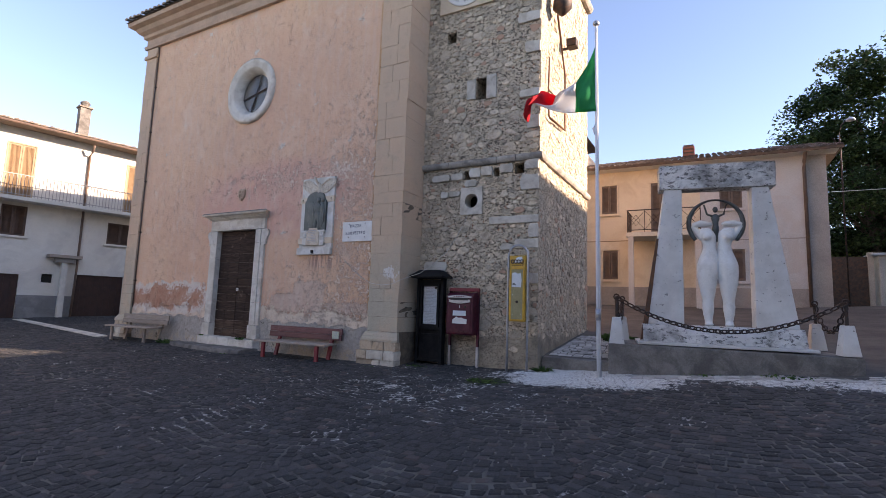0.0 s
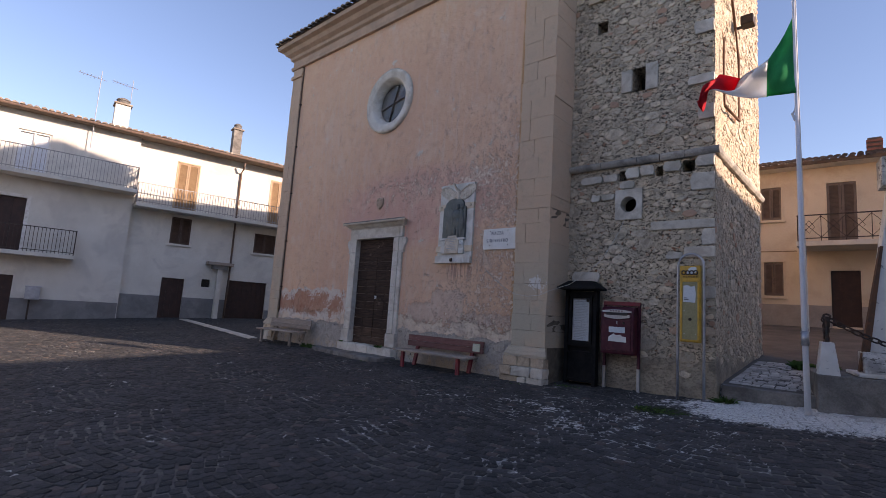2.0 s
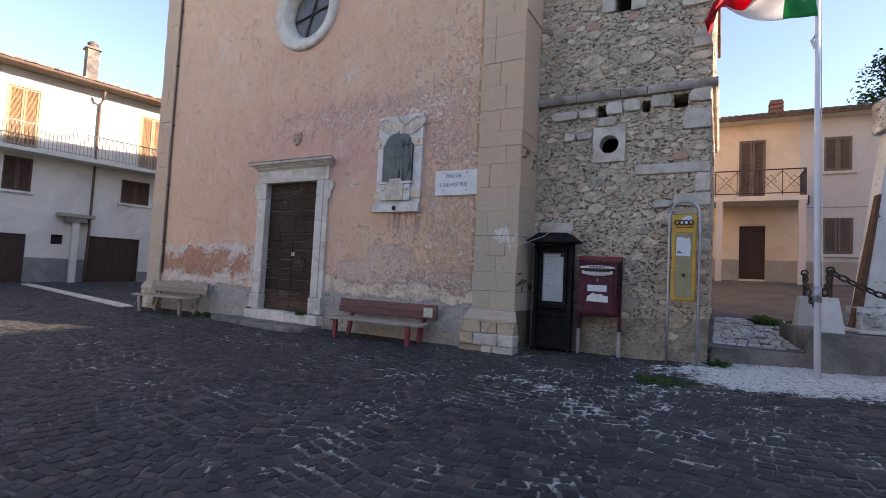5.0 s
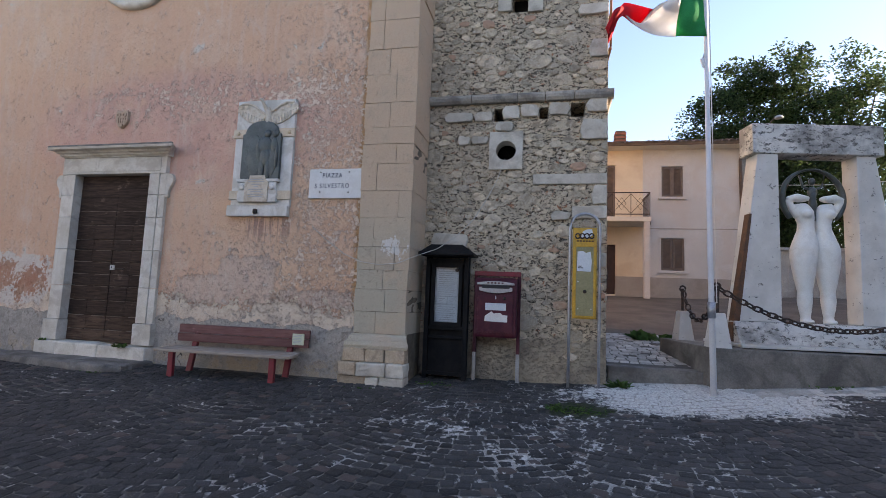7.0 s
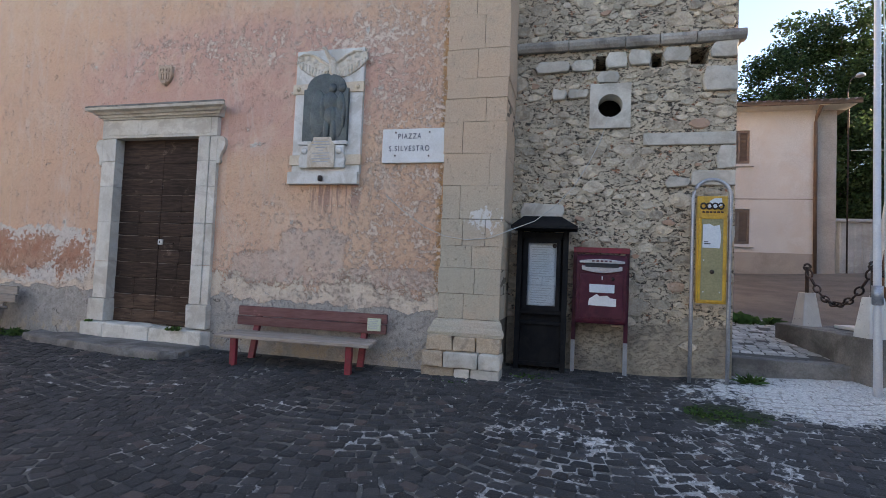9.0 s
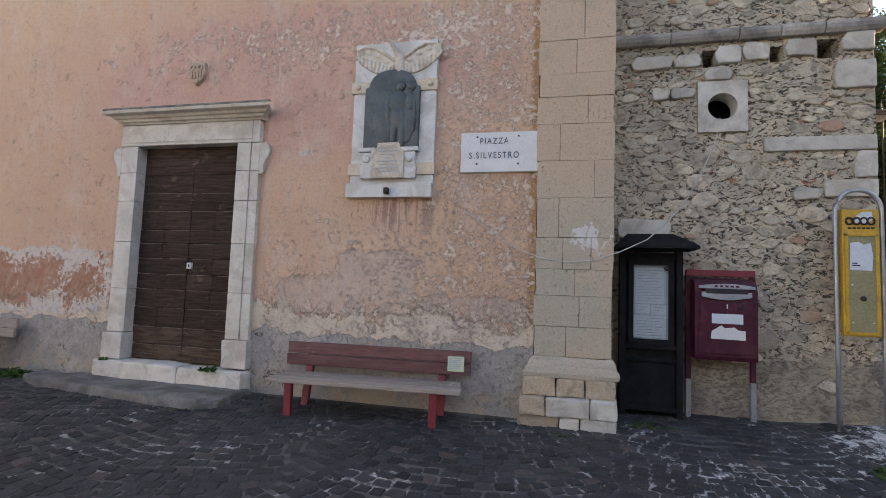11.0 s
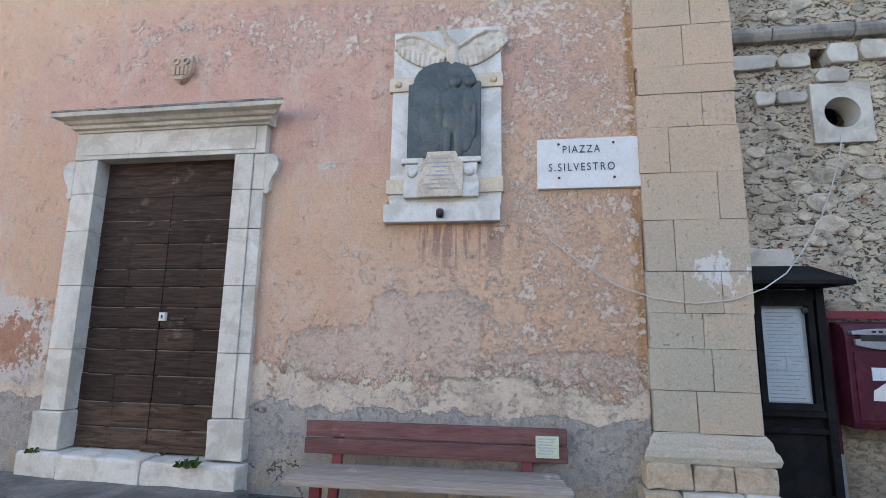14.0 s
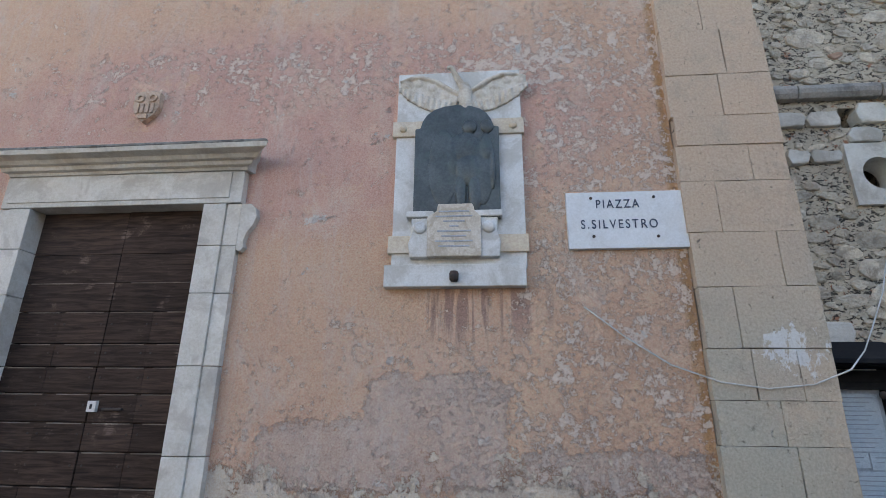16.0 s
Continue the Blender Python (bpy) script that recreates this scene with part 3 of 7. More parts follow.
GALVANISED = surf("galvanised_steel", (0.45, 0.46, 0.48), (0.36, 0.37, 0.39), 6, 60, 0.42, 0.1, 0.002, metal=0.7)
POLE_WHITE = surf("pole_enamel", (0.72, 0.73, 0.75), (0.64, 0.65, 0.68), 3, 60, 0.35, 0.1, 0.002)
BLACK_WOOD = surf("black_board_wood", (0.008, 0.008, 0.009), (0.014, 0.0135, 0.014), 4, 40, 0.7, 0.3, 0.004, (0.025, 0.023, 0.021), 0.5, 5, spec=0.15)
PAPER = surf("notice_paper", (0.66, 0.70, 0.72), (0.60, 0.65, 0.68), 6, 60, 0.8, 0.2)
PRINT = surf("grey_print", (0.36, 0.38, 0.40), (0.44, 0.46, 0.48), 6, 60, 0.8, 0.1)
YELLOW = surf("yellow_enamel", (0.66, 0.38, 0.045), (0.58, 0.33, 0.04), 5, 50, 0.4, 0.15, 0.002, (0.3, 0.2, 0.06), 0.4, 7)
OLIVE = surf("olive_backboard", (0.32, 0.285, 0.15), (0.28, 0.25, 0.13), 4, 50, 0.5, 0.1)
CONCRETE = surf("old_concrete", (0.24, 0.22, 0.195), (0.14, 0.128, 0.115), 2.5, 45, 0.92, 0.9, 0.012, (0.09, 0.08, 0.07), 0.65, 2.0)
TRAVERTINE = travertine_material("travertine", 0.615, 0.14)
STAINED_TRAVERTINE = travertine_material("stained_travertine", 0.55, 0.8)
STATUE = surf("statue_marble", (0.80, 0.79, 0.75), (0.74, 0.73, 0.69), 3, 60, 0.6, 0.2, 0.003, (0.45, 0.43, 0.38), 0.25, 5)
IRON = surf("dark_iron", (0.035, 0.030, 0.028), (0.06, 0.045, 0.038), 8, 60, 0.6, 0.3, 0.003, (0.13, 0.06, 0.035), 0.4, 9, metal=0.3)
RUST = surf("rusty_bracket", (0.16, 0.075, 0.04), (0.10, 0.055, 0.035), 8, 60, 0.8, 0.3)
CREAM = surf("cream_render", (0.65, 0.62, 0.55), (0.59, 0.56, 0.495), 0.8, 40, 0.9, 0.3, 0.005, (0.42, 0.40, 0.37), 0.4, 0.9)
GREY_DADO = surf("grey_dado", (0.24, 0.235, 0.225), (0.19, 0.185, 0.18), 1.2, 40, 0.9, 0.4, 0.006, (0.12, 0.115, 0.11), 0.4, 1.5)
OCHRE = surf("ochre_render", (0.70, 0.60, 0.45), (0.64, 0.545, 0.41), 0.8, 40, 0.9, 0.3, 0.004, (0.48, 0.36, 0.24), 0.35, 1.0)
PINK_RENDER = surf("pale_pink_render", (0.55, 0.545, 0.53), (0.50, 0.495, 0.485), 0.8, 40, 0.9, 0.3, 0.004, (0.48, 0.40, 0.34), 0.3, 1.0)
BROWN_SHUTTER = surf("brown_shutter", (0.10, 0.06, 0.042), (0.075, 0.045, 0.033), 5, 50, 0.6, 0.2)
TAN_SHUTTER = surf("tan_shutter", (0.33, 0.215, 0.12), (0.28, 0.18, 0.10), 5, 50, 0.6, 0.2)
GREY_SHUTTER = surf("grey_brown_shutter", (0.17, 0.13, 0.105), (0.14, 0.105, 0.085), 5, 50, 0.6, 0.2)
DARK_DOOR = surf("dark_brown_door", (0.05, 0.024, 0.018), (0.035, 0.018, 0.014), 4, 50, 0.6, 0.2)
CURTAIN = surf("white_curtain", (0.68, 0.70, 0.72), (0.60, 0.62, 0.65), 5, 50, 0.8, 0.1)
TILE = surf("roof_tile", (0.30, 0.235, 0.18), (0.21, 0.17, 0.135), 2, 40, 0.9, 0.5, 0.01, (0.40, 0.36, 0.30), 0.6, 3, vary=0.35, island=True)
EAVE = surf("brown_eave", (0.17, 0.12, 0.09), (0.12, 0.09, 0.07), 3, 40, 0.85, 0.3)
COPPER = surf("old_copper_pipe", (0.16, 0.10, 0.07), (0.11, 0.075, 0.06), 4, 50, 0.55, 0.2)
BARK = surf("bark", (0.09, 0.07, 0.05), (0.05, 0.04, 0.03), 6, 30, 0.95, 1.0, 0.03)
LEAF = surf("dark_leaf", (0.026, 0.050, 0.020), (0.052, 0.082, 0.027), 0.5, 20, 0.6, 0.0, vary=0.55, island=True, spec=0.2)
WEED = surf("weed_leaf", (0.045, 0.10, 0.025), (0.08, 0.14, 0.035), 3, 30, 0.6, 0.0, vary=0.4, island=True)
CABLE = surf("white_cable", (0.62, 0.60, 0.55), (0.55, 0.53, 0.48), 5, 50, 0.6, 0.1)
FLAG_GREEN = surf("flag_green", (0.012, 0.38, 0.13), (0.012, 0.32, 0.11), 5, 80, 0.8, 0.1)
FLAG_WHITE = surf("flag_white", (0.86, 0.86, 0.86), (0.80, 0.80, 0.81), 5, 80, 0.8, 0.1)
FLAG_RED = surf("flag_red", (0.70, 0.022, 0.035), (0.60, 0.02, 0.03), 5, 80, 0.8, 0.1)
# Near-black: the shade of closed interiors is put into this colour.
INNER_SHADE = surf("dark_interior", (0.02, 0.018, 0.016), (0.03, 0.027, 0.024), 3, 30, 0.95, 0.2)


def glass_material():
    n = Nodes("window_glass")
    n.out.inputs["Transmission Weight"].default_value = 0.75
    n.out.inputs["IOR"].default_value = 1.45
    return n.done(n.mix(n.noise(3), (0.30, 0.29, 0.27), (0.42, 0.40, 0.37)), 0.25)


GLASS = glass_material()


def cloth(material):
    """Thin cloth lets some light through."""
    n = material.node_tree.nodes
    t = n.new("ShaderNodeBsdfTranslucent")
    m = n.new("ShaderNodeMixShader")
    m.inputs[0].default_value = 0.45
    bsdf, out = n["Principled BSDF"], n["Material Output"]
    link = material.node_tree.links
    link.new(bsdf.inputs["Base Color"].links[0].from_socket, t.inputs[0])
    link.new(bsdf.outputs[0], m.inputs[1])
    link.new(t.outputs[0], m.inputs[2])
    link.new(m.outputs[0], out.inputs[0])


for mat in (FLAG_GREEN, FLAG_WHITE, FLAG_RED, LEAF, WEED):
    cloth(mat)

# ---- ground ----
def ground():
    far = [60, 90, 150, 300, 600]
    xs = sorted([-v for v in far] + list(np.arange(-40, 40.1, 1.0)) + far + [-3.5, -2.7])
    ys = sorted([-v for v in far] + list(np.arange(-30, 45.1, 1.0)) + far + [8.4, 8.5, 18.5])
    s = Shape()
    s.v = [(float(x), float(y), ground_z(x, y)) for y in ys for x in xs]
    w = len(xs)
    s.f = [(j * w + i, j * w + i + 1, (j + 1) * w + i + 1, (j + 1) * w + i) for j in range(len(ys) - 1) for i in range(w - 1)]
    ob = part("ground", s, GROUND, fix=False)
    return tagged(ob, "dark cobbled square with pale lime dust in the joints", "ground", kind="structure")


GROUND_OB = ground()

# ---- the church ----
FX, FY = (-13.62, -5.75), 7.58


def facade():
    cx, cz, r = -9.58, 6.45, 0.62
    s = wall_shape(FX[0], FX[1], -0.2, 8.62, FY, FY + 0.6, [(-10.36, -8.93, 0.55, 3.15), (cx - 0.9, cx + 0.9, cz - 0.9, cz + 0.9)])
    n = 40
    for y, flip in ((FY, False), (FY + 0.6, True)):
        inner, outer = [], []
        for k in range(n):
            a = 2 * math.pi * (k + 0.5) / n
            c, d = math.cos(a), math.sin(a)
            m = 0.9 / max(abs(c), abs(d))
            inner.append((cx + r * c, y, cz + r * d))
            outer.append((cx + m * c, y, cz + m * d))
        s.add(inner + outer, [(k, (k + 1) % n, n + (k + 1) % n, n + k) for k in range(n)])
        for sx in (-1, 1):
            for sz in (-1, 1):
                near = sorted(outer, key=lambda p: (p[0] - cx - 0.9 * sx) ** 2 + (p[2] - cz - 0.9 * sz) ** 2)[:2]
                s.add(near + [(cx + 0.9 * sx, y, cz + 0.9 * sz)], [(0, 1, 2)])
    ring = [[(cx + r * math.cos(2 * math.pi * k / n), y, cz + r * math.sin(2 * math.pi * k / n)) for k in range(n)] for y in (FY, FY + 0.6)]
    s.add(ring[0] + ring[1], [(k, (k + 1) % n, n + (k + 1) % n, n + k) for k in range(n)])
    ob = part("wall_church_front", s, PLASTER, fix=False)
    return tagged(ob, "peeling peach limewashed church front with a grey cement dado", "wall", kind="structure")


facade()


def side_walls():
    s = box(-14.08, -13.6, 8.25, 24, -0.2, 8.62)
    s.box(-5.4, -5.02, 11.9, 24, -0.2, 8.62)
    s.box(-13.6, -5.4, 23.5, 24, -0.2, 8.62)
    tagged(part("wall_church_side", s, ASHLAR), "plain stone side walls of the church", "wall", kind="structure")


side_walls()


def church_cornice():
    prof = [(7.62, 8.52), (7.50, 8.52), (7.48, 8.60), (7.53, 8.62), (7.53, 8.80), (7.46, 8.84), (7.44, 8.92), (7.34, 8.98), (7.28, 9.08), (7.16, 9.12), (7.14, 9.22), (7.62, 9.22)]
    s = Shape()
    n = len(prof)
    front = [(-14.10 - (7.58 - y) - 0.02, y, z) for y, z in prof] + [(-5.0, y, z) for y, z in prof]
    s.add(front, [(k, (k + 1) % n, n + (k + 1) % n, n + k) for k in range(n)] + [tuple(range(n)), tuple(range(2 * n - 1, n - 1, -1))])
    side = [(-14.10 - (7.58 - y) - 0.02, y, z) for y, z in prof] + [(-14.10 - (7.58 - y) - 0.02, 24, z) for y, z in prof]
    s.add(side, [(k, (k + 1) % n, n + (k + 1) % n, n + k) for k in range(n)] + [tuple(range(2 * n - 1, n - 1, -1))])
    s.box(-14.08, -5.0, 7.6, 8.2, 8.62, 9.2)
    ob = part("trim_church_cornice", s, ASHLAR_PINK)
    tagged(ob, "moulded pinkish stone eaves cornice of the church", "cornice", kind="structure")


ASHLAR_PINK = surf("pinkish_cornice_plaster", (0.50, 0.37, 0.28), (0.44, 0.32, 0.24), 2.5, 50, 0.9, 0.6, 0.006, (0.34, 0.27, 0.21), 0.4, 2)
church_cornice()


def tiles(a, b, up, rows, pitch=0.19, lift=0.05):
    """Barrel tiles from the eave a-b upwards; up is the way to the ridge."""
    a, b, up = Vector(a), Vector(b), Vector(up)
    s = Shape()
    along = (b - a)
    cols = max(1, int(along.length / pitch))
    along = along / cols
    out = along.cross(up).normalized()
    out = out if out.z > 0 else -out
    rng = random.Random(5)
    for j in range(rows):
        for i in range(cols):
            p = a + along * (i + 0.5) + up * (j / rows)
            q = p + up * (1.12 / rows)
            w, h = along * 0.42, out * lift
            off = out * rng.uniform(-0.01, 0.014) + along * rng.uniform(-0.05, 0.05)
            ring = []
            for c, o in ((p + off + out * 0.025, 1.0), (q + off, 0.8)):
                ring.append([c - w * o, c - w * o * 0.7 + h * 0.7, c + h, c + w * o * 0.7 + h * 0.7, c + w * o])
            s.add(ring[0] + ring[1], [(k, k + 1, k + 6, k + 5) for k in range(4)] + [(4, 3, 2, 1, 0)])
    return s


def church_roof():
    s = Shape().add([(-14.57, 7.10, 9.23), (-4.9, 7.10, 9.23), (-4.9, 24.1, 9.23), (-14.57, 24.1, 9.23), (-9.6, 11.8, 10.75), (-9.6, 19.4, 10.75)],
                    [(0, 1, 4), (1, 2, 5, 4), (2, 3, 5), (3, 0, 4, 5), (0, 3, 2, 1)])
    ob = tagged(part("roof_church", s, EAVE), "low hipped church roof of old clay tiles", "roof", kind="structure")
    t = part("tiles", tiles((-14.57, 7.06, 9.25), (-4.9, 7.06, 9.25), (0, 2.4, 0.76), 6), TILE, ob, fix=False)
    tagged(t, kind="stuff")


church_roof()


def rose_window():
    c = (-9.58, 0, 6.45)
    w = thing("window_1", (c[0], FY, c[2]), "round church window with a moulded white stone ring", "window", kind="structure")
    s = Shape()
    n = 48
    prof = [(0.80, 7.60), (0.80, 7.53), (0.76, 7.50), (0.70, 7.51), (0.66, 7.53), (0.60, 7.53), (0.575, 7.55), (0.475, 7.70), (0.475, 7.78), (0.62, 7.78)]
    rings = [[(c[0] + r * math.cos(2 * math.pi * k / n), y, c[2] + r * math.sin(2 * math.pi * k / n)) for k in range(n)] for r, y in prof]
    m = len(rings)
    s.add([p for ring in rings for p in ring], [(i * n + k, i * n + (k + 1) % n, (i + 1) * n + (k + 1) % n, (i + 1) * n + k) for i in range(m - 1) for k in range(n)])
    part("ring_frame", s, MARBLE, w, "weathered white stone ring", smooth=True)
    pane = Shape().lathe((c[0], 7.74, c[2]), [(0.48, 0), (0.48, 0.01)], 40, "y")
    g = part("pane", pane, GLASS, w, "dusty dark glass")
    g.visible_shadow = False
    for ang in (12, 72):
        d = Vector((math.cos(radians(ang)), 0, math.sin(radians(ang)))) * 0.46
        o = Vector((c[0], 7.72, c[2]))
        part("bar", Shape().tube([o - d, o + d], 0.016, 6), IRON, w)
    # Added sheet: its near-black colour is the dimness seen through the pane.
    dark = wall_shape(c[0] - 0.9, c[0] + 0.9, c[2] - 0.9, c[2] + 0.9, 8.9, 8.95)
    tagged(part("wall_church_inner", dark, INNER_SHADE), "near-black sheet painted as the shade inside the church", "wall", kind="structure")


rose_window()


def church_door():
    d = thing("door_1", (-9.58, 7.64, 0.65), "closed dark weathered wooden double door with horizontal planks", "door", kind="structure")
    zs = [0.66, 0.83, 1.03, 1.25, 1.455, 1.63, 1.81, 1.98, 2.135, 2.355, 2.56, 2.77, 3.12]
    rng = random.Random(3)
    part("backing", box(-10.30, -8.90, 7.70, 7.76, 0.62, 3.12), DOOR_WOOD, d)
    for x0, x1, cut in ((-10.28, -9.583, -9.94), (-9.577, -8.92, -9.26)):
        for i, (z0, z1) in enumerate(zip(zs, zs[1:])):
            ends = [x0, cut + rng.uniform(-0.02, 0.02), x1] if i < 9 else [x0, x1]
            for a, b in zip(ends, ends[1:]):
                y = 7.645 + rng.uniform(-0.004, 0.004)
                lip = 0.004 if i < 9 else 0.0015
                part("plank", box(a + 0.0004, b - 0.0004, y, 7.71, z0 + lip, z1 - lip), DOOR_WOOD if i > 1 else WORN_WOOD, d, bevel=0.0035)
                # Pale strips: rubbed edges, with the highlight on them painted in.
                if i < 10:
                    e = a + rng.uniform(0.004, 0.3) * (b - a)
                    f = b - rng.uniform(0.004, 0.12) * (b - a)
                    part("worn_edge", box(e, f, y - 0.0025, y + 0.02, z1 - lip - 0.006, z1 - lip + 0.0015), LIT_EDGE_WOOD, d, "rubbed upper edge of a plank with a painted highlight", bevel=0.002)
                if i < 9:
                    for x in (a + 0.035, b - 0.035):
                        part("nail", Shape().lathe((x, y - 0.001, z0 + 0.6 * (z1 - z0)), [(0.008, 0.002), (0.006, -0.003), (0.001, -0.004)], 8, "y"), IRON, d)
    part("splintered_sill_board", box(-9.60, -9.02, 7.60, 7.66, 0.662, 0.715), WORN_WOOD, d, "splintered pale board along the foot of the door", bevel=0.012)
    plate = part("lock_plate", box(-9.575, -9.515, 7.622, 7.66, 1.695, 1.765), PANEL_MARBLE, d, "small pale metal lock plate", bevel=0.004)
    part("keyhole", box(-9.552, -9.538, 7.618, 7.63, 1.715, 1.745), INK, plate)
    part("latch", box(-9.48, -9.34, 7.63, 7.66, 1.705, 1.722), IRON, d, bevel=0.004)
    shift(d, -0.045)
    # Sheet added behind the leaves, coloured near-black as shade.
    void = box(-10.36, -8.88, 7.8, 7.85, 0.5, 3.2)
    tagged(part("wall_door_back", void, INNER_SHADE), "near-black sheet painted as the shade behind the door", "wall", kind="structure")


church_door()


CRUST = surf("lichen_crust", (0.20, 0.19, 0.17), (0.34, 0.32, 0.28), 6, 40, 0.95, 0.9, 0.01, (0.08, 0.075, 0.07), 0.8, 6)


def door_surround():
    s = thing("door_surround", (-9.56, 7.5, 0.42), "pale carved marble portal frame round the church door", "door frame")
    joints = [0.96, 1.45, 1.98, 2.45, 2.78, 3.09]
    for side, (xi, xo) in enumerate(((-10.255, -10.495), (-8.94, -8.67))):
        k = 1 if xo > xi else -1
        for z0, z1 in zip(joints, joints[1:]):
            a, b = sorted((xi, xi + k * 0.165))
            part("jamb_block", box(a, b, 7.515, 7.72, z0 + 0.002, z1 - 0.002), MARBLE, s, bevel=0.005)
            a, b = sorted((xi + k * 0.167, xo))
            part("jamb_block", box(a, b, 7.530, 7.62, z0 + 0.002, z1 - 0.002), MARBLE, s, bevel=0.005)
        a, b = sorted((xi - k * 0.01, xo + k * 0.02))
        roughen(part("jamb_plinth", box(a, b, 7.485, 7.72, 0.66, 0.955), MARBLE, s, bevel=0.012), 0.006)
        ear = [(0, 3.09), (0.07, 3.085), (0.11, 3.05), (0.12, 2.99), (0.10, 2.93), (0.06, 2.87), (0.045, 2.81), (0.055, 2.77), (0.03, 2.74), (0, 2.75)]
        part("scroll_ear", Shape().prism([(xo + k * x, z) for x, z in ear], 7.53, 7.60), MARBLE, s, bevel=0.006)
    part("lintel", box(-10.495, -8.67, 7.515, 7.72, 3.092, 3.335), MARBLE, s, bevel=0.006)
    part("lintel_fascia", box(-10.45, -8.76, 7.507, 7.53, 3.13, 3.332), MARBLE, s, bevel=0.004)
    prof = [(7.60, 3.337), (7.50, 3.337), (7.49, 3.355), (7.46, 3.362), (7.45, 3.388), (7.42, 3.392), (7.40, 3.415), (7.34, 3.428), (7.33, 3.458), (7.36, 3.475), (7.60, 3.48)]
    c, n = Shape(), len(prof)
    c.add([(-10.465 - (7.515 - y) * 0.8 if y < 7.55 else -10.52, y, z) for y, z in prof] + [(-8.67 + (7.515 - y) * 1.25 if y < 7.55 else -8.62, y, z) for y, z in prof],
          [(k, (k + 1) % n, n + (k + 1) % n, n + k) for k in range(n)] + [tuple(range(n)), tuple(range(2 * n - 1, n - 1, -1))])
    roughen(part("cornice", c, MARBLE, s, "moulded stone hood, dark with dirt on top"), 0.004, 8)
    part("dirt_crust", Shape().prism([(-10.585, 7.345), (-8.465, 7.345), (-8.63, 7.53), (-8.63, 7.585), (-10.49, 7.585), (-10.49, 7.53)], 3.476, 3.490, "z"), CRUST, s, "dark lichen crust on top of the hood", bevel=0.004)
    part("dirt_crust", box(-10.60, -8.45, 7.326, 7.36, 3.460, 3.478), CRUST, s, bevel=0.006)
    for x0, x1 in ((-10.55, -10.16), (-10.155, -9.42), (-9.415, -8.64)):
        roughen(part("threshold_block", box(x0, x1, 7.40 + 0.02 * (x0 < -10.3), 7.70, 0.40, 0.655 - 0.012 * (x1 > -9)), MARBLE, s, bevel=0.026), 0.010)
    shift(s, -0.045)


door_surround()


# Brown tube and clips added along the dark seam between pilaster and plaster.
def lightning_conductor():
    c = thing("lightning_conductor", (-13.58, 7.55, 1.2), "thin brown pipe clipped along the dark seam at the church corner", "cable")
    part("cable", Shape().tube([(-13.585, 7.556, 8.5), (-13.60, 7.556, 6.0), (-13.59, 7.556, 3.4), (-13.575, 7.556, 1.2)], 0.017, 6), COPPER, c, smooth=True)
    for z in (1.9, 3.2, 4.6, 6.0, 7.3):
        part("clip", box(-13.63, -13.555, 7.535, 7.585, z, z + 0.03), IRON, c)


lightning_conductor()


def door_step():
    poly = [(-11.35, 7.50), (-11.30, 7.22), (-10.9, 7.06), (-9.6, 6.93), (-8.80, 6.86), (-8.62, 7.0), (-8.62, 7.50)]
    s = Shape().prism(poly, 0.30, 0.475, "z")
    roughen(single("door_step", s, CONCRETE, "rough grey concrete doorstep under the church door", "step", bevel=0.03), 0.022, 9, 6.0)


door_step()

COURSES = [0.86, 1.01, 1.28, 1.56, 1.80, 2.09, 2.46, 2.81, 3.16, 3.42, 3.64, 3.97, 4.35, 4.7, 5.1, 5.45, 5.85, 6.2, 6.6, 7.0, 7.35, 7.75, 8.1, 8.5]


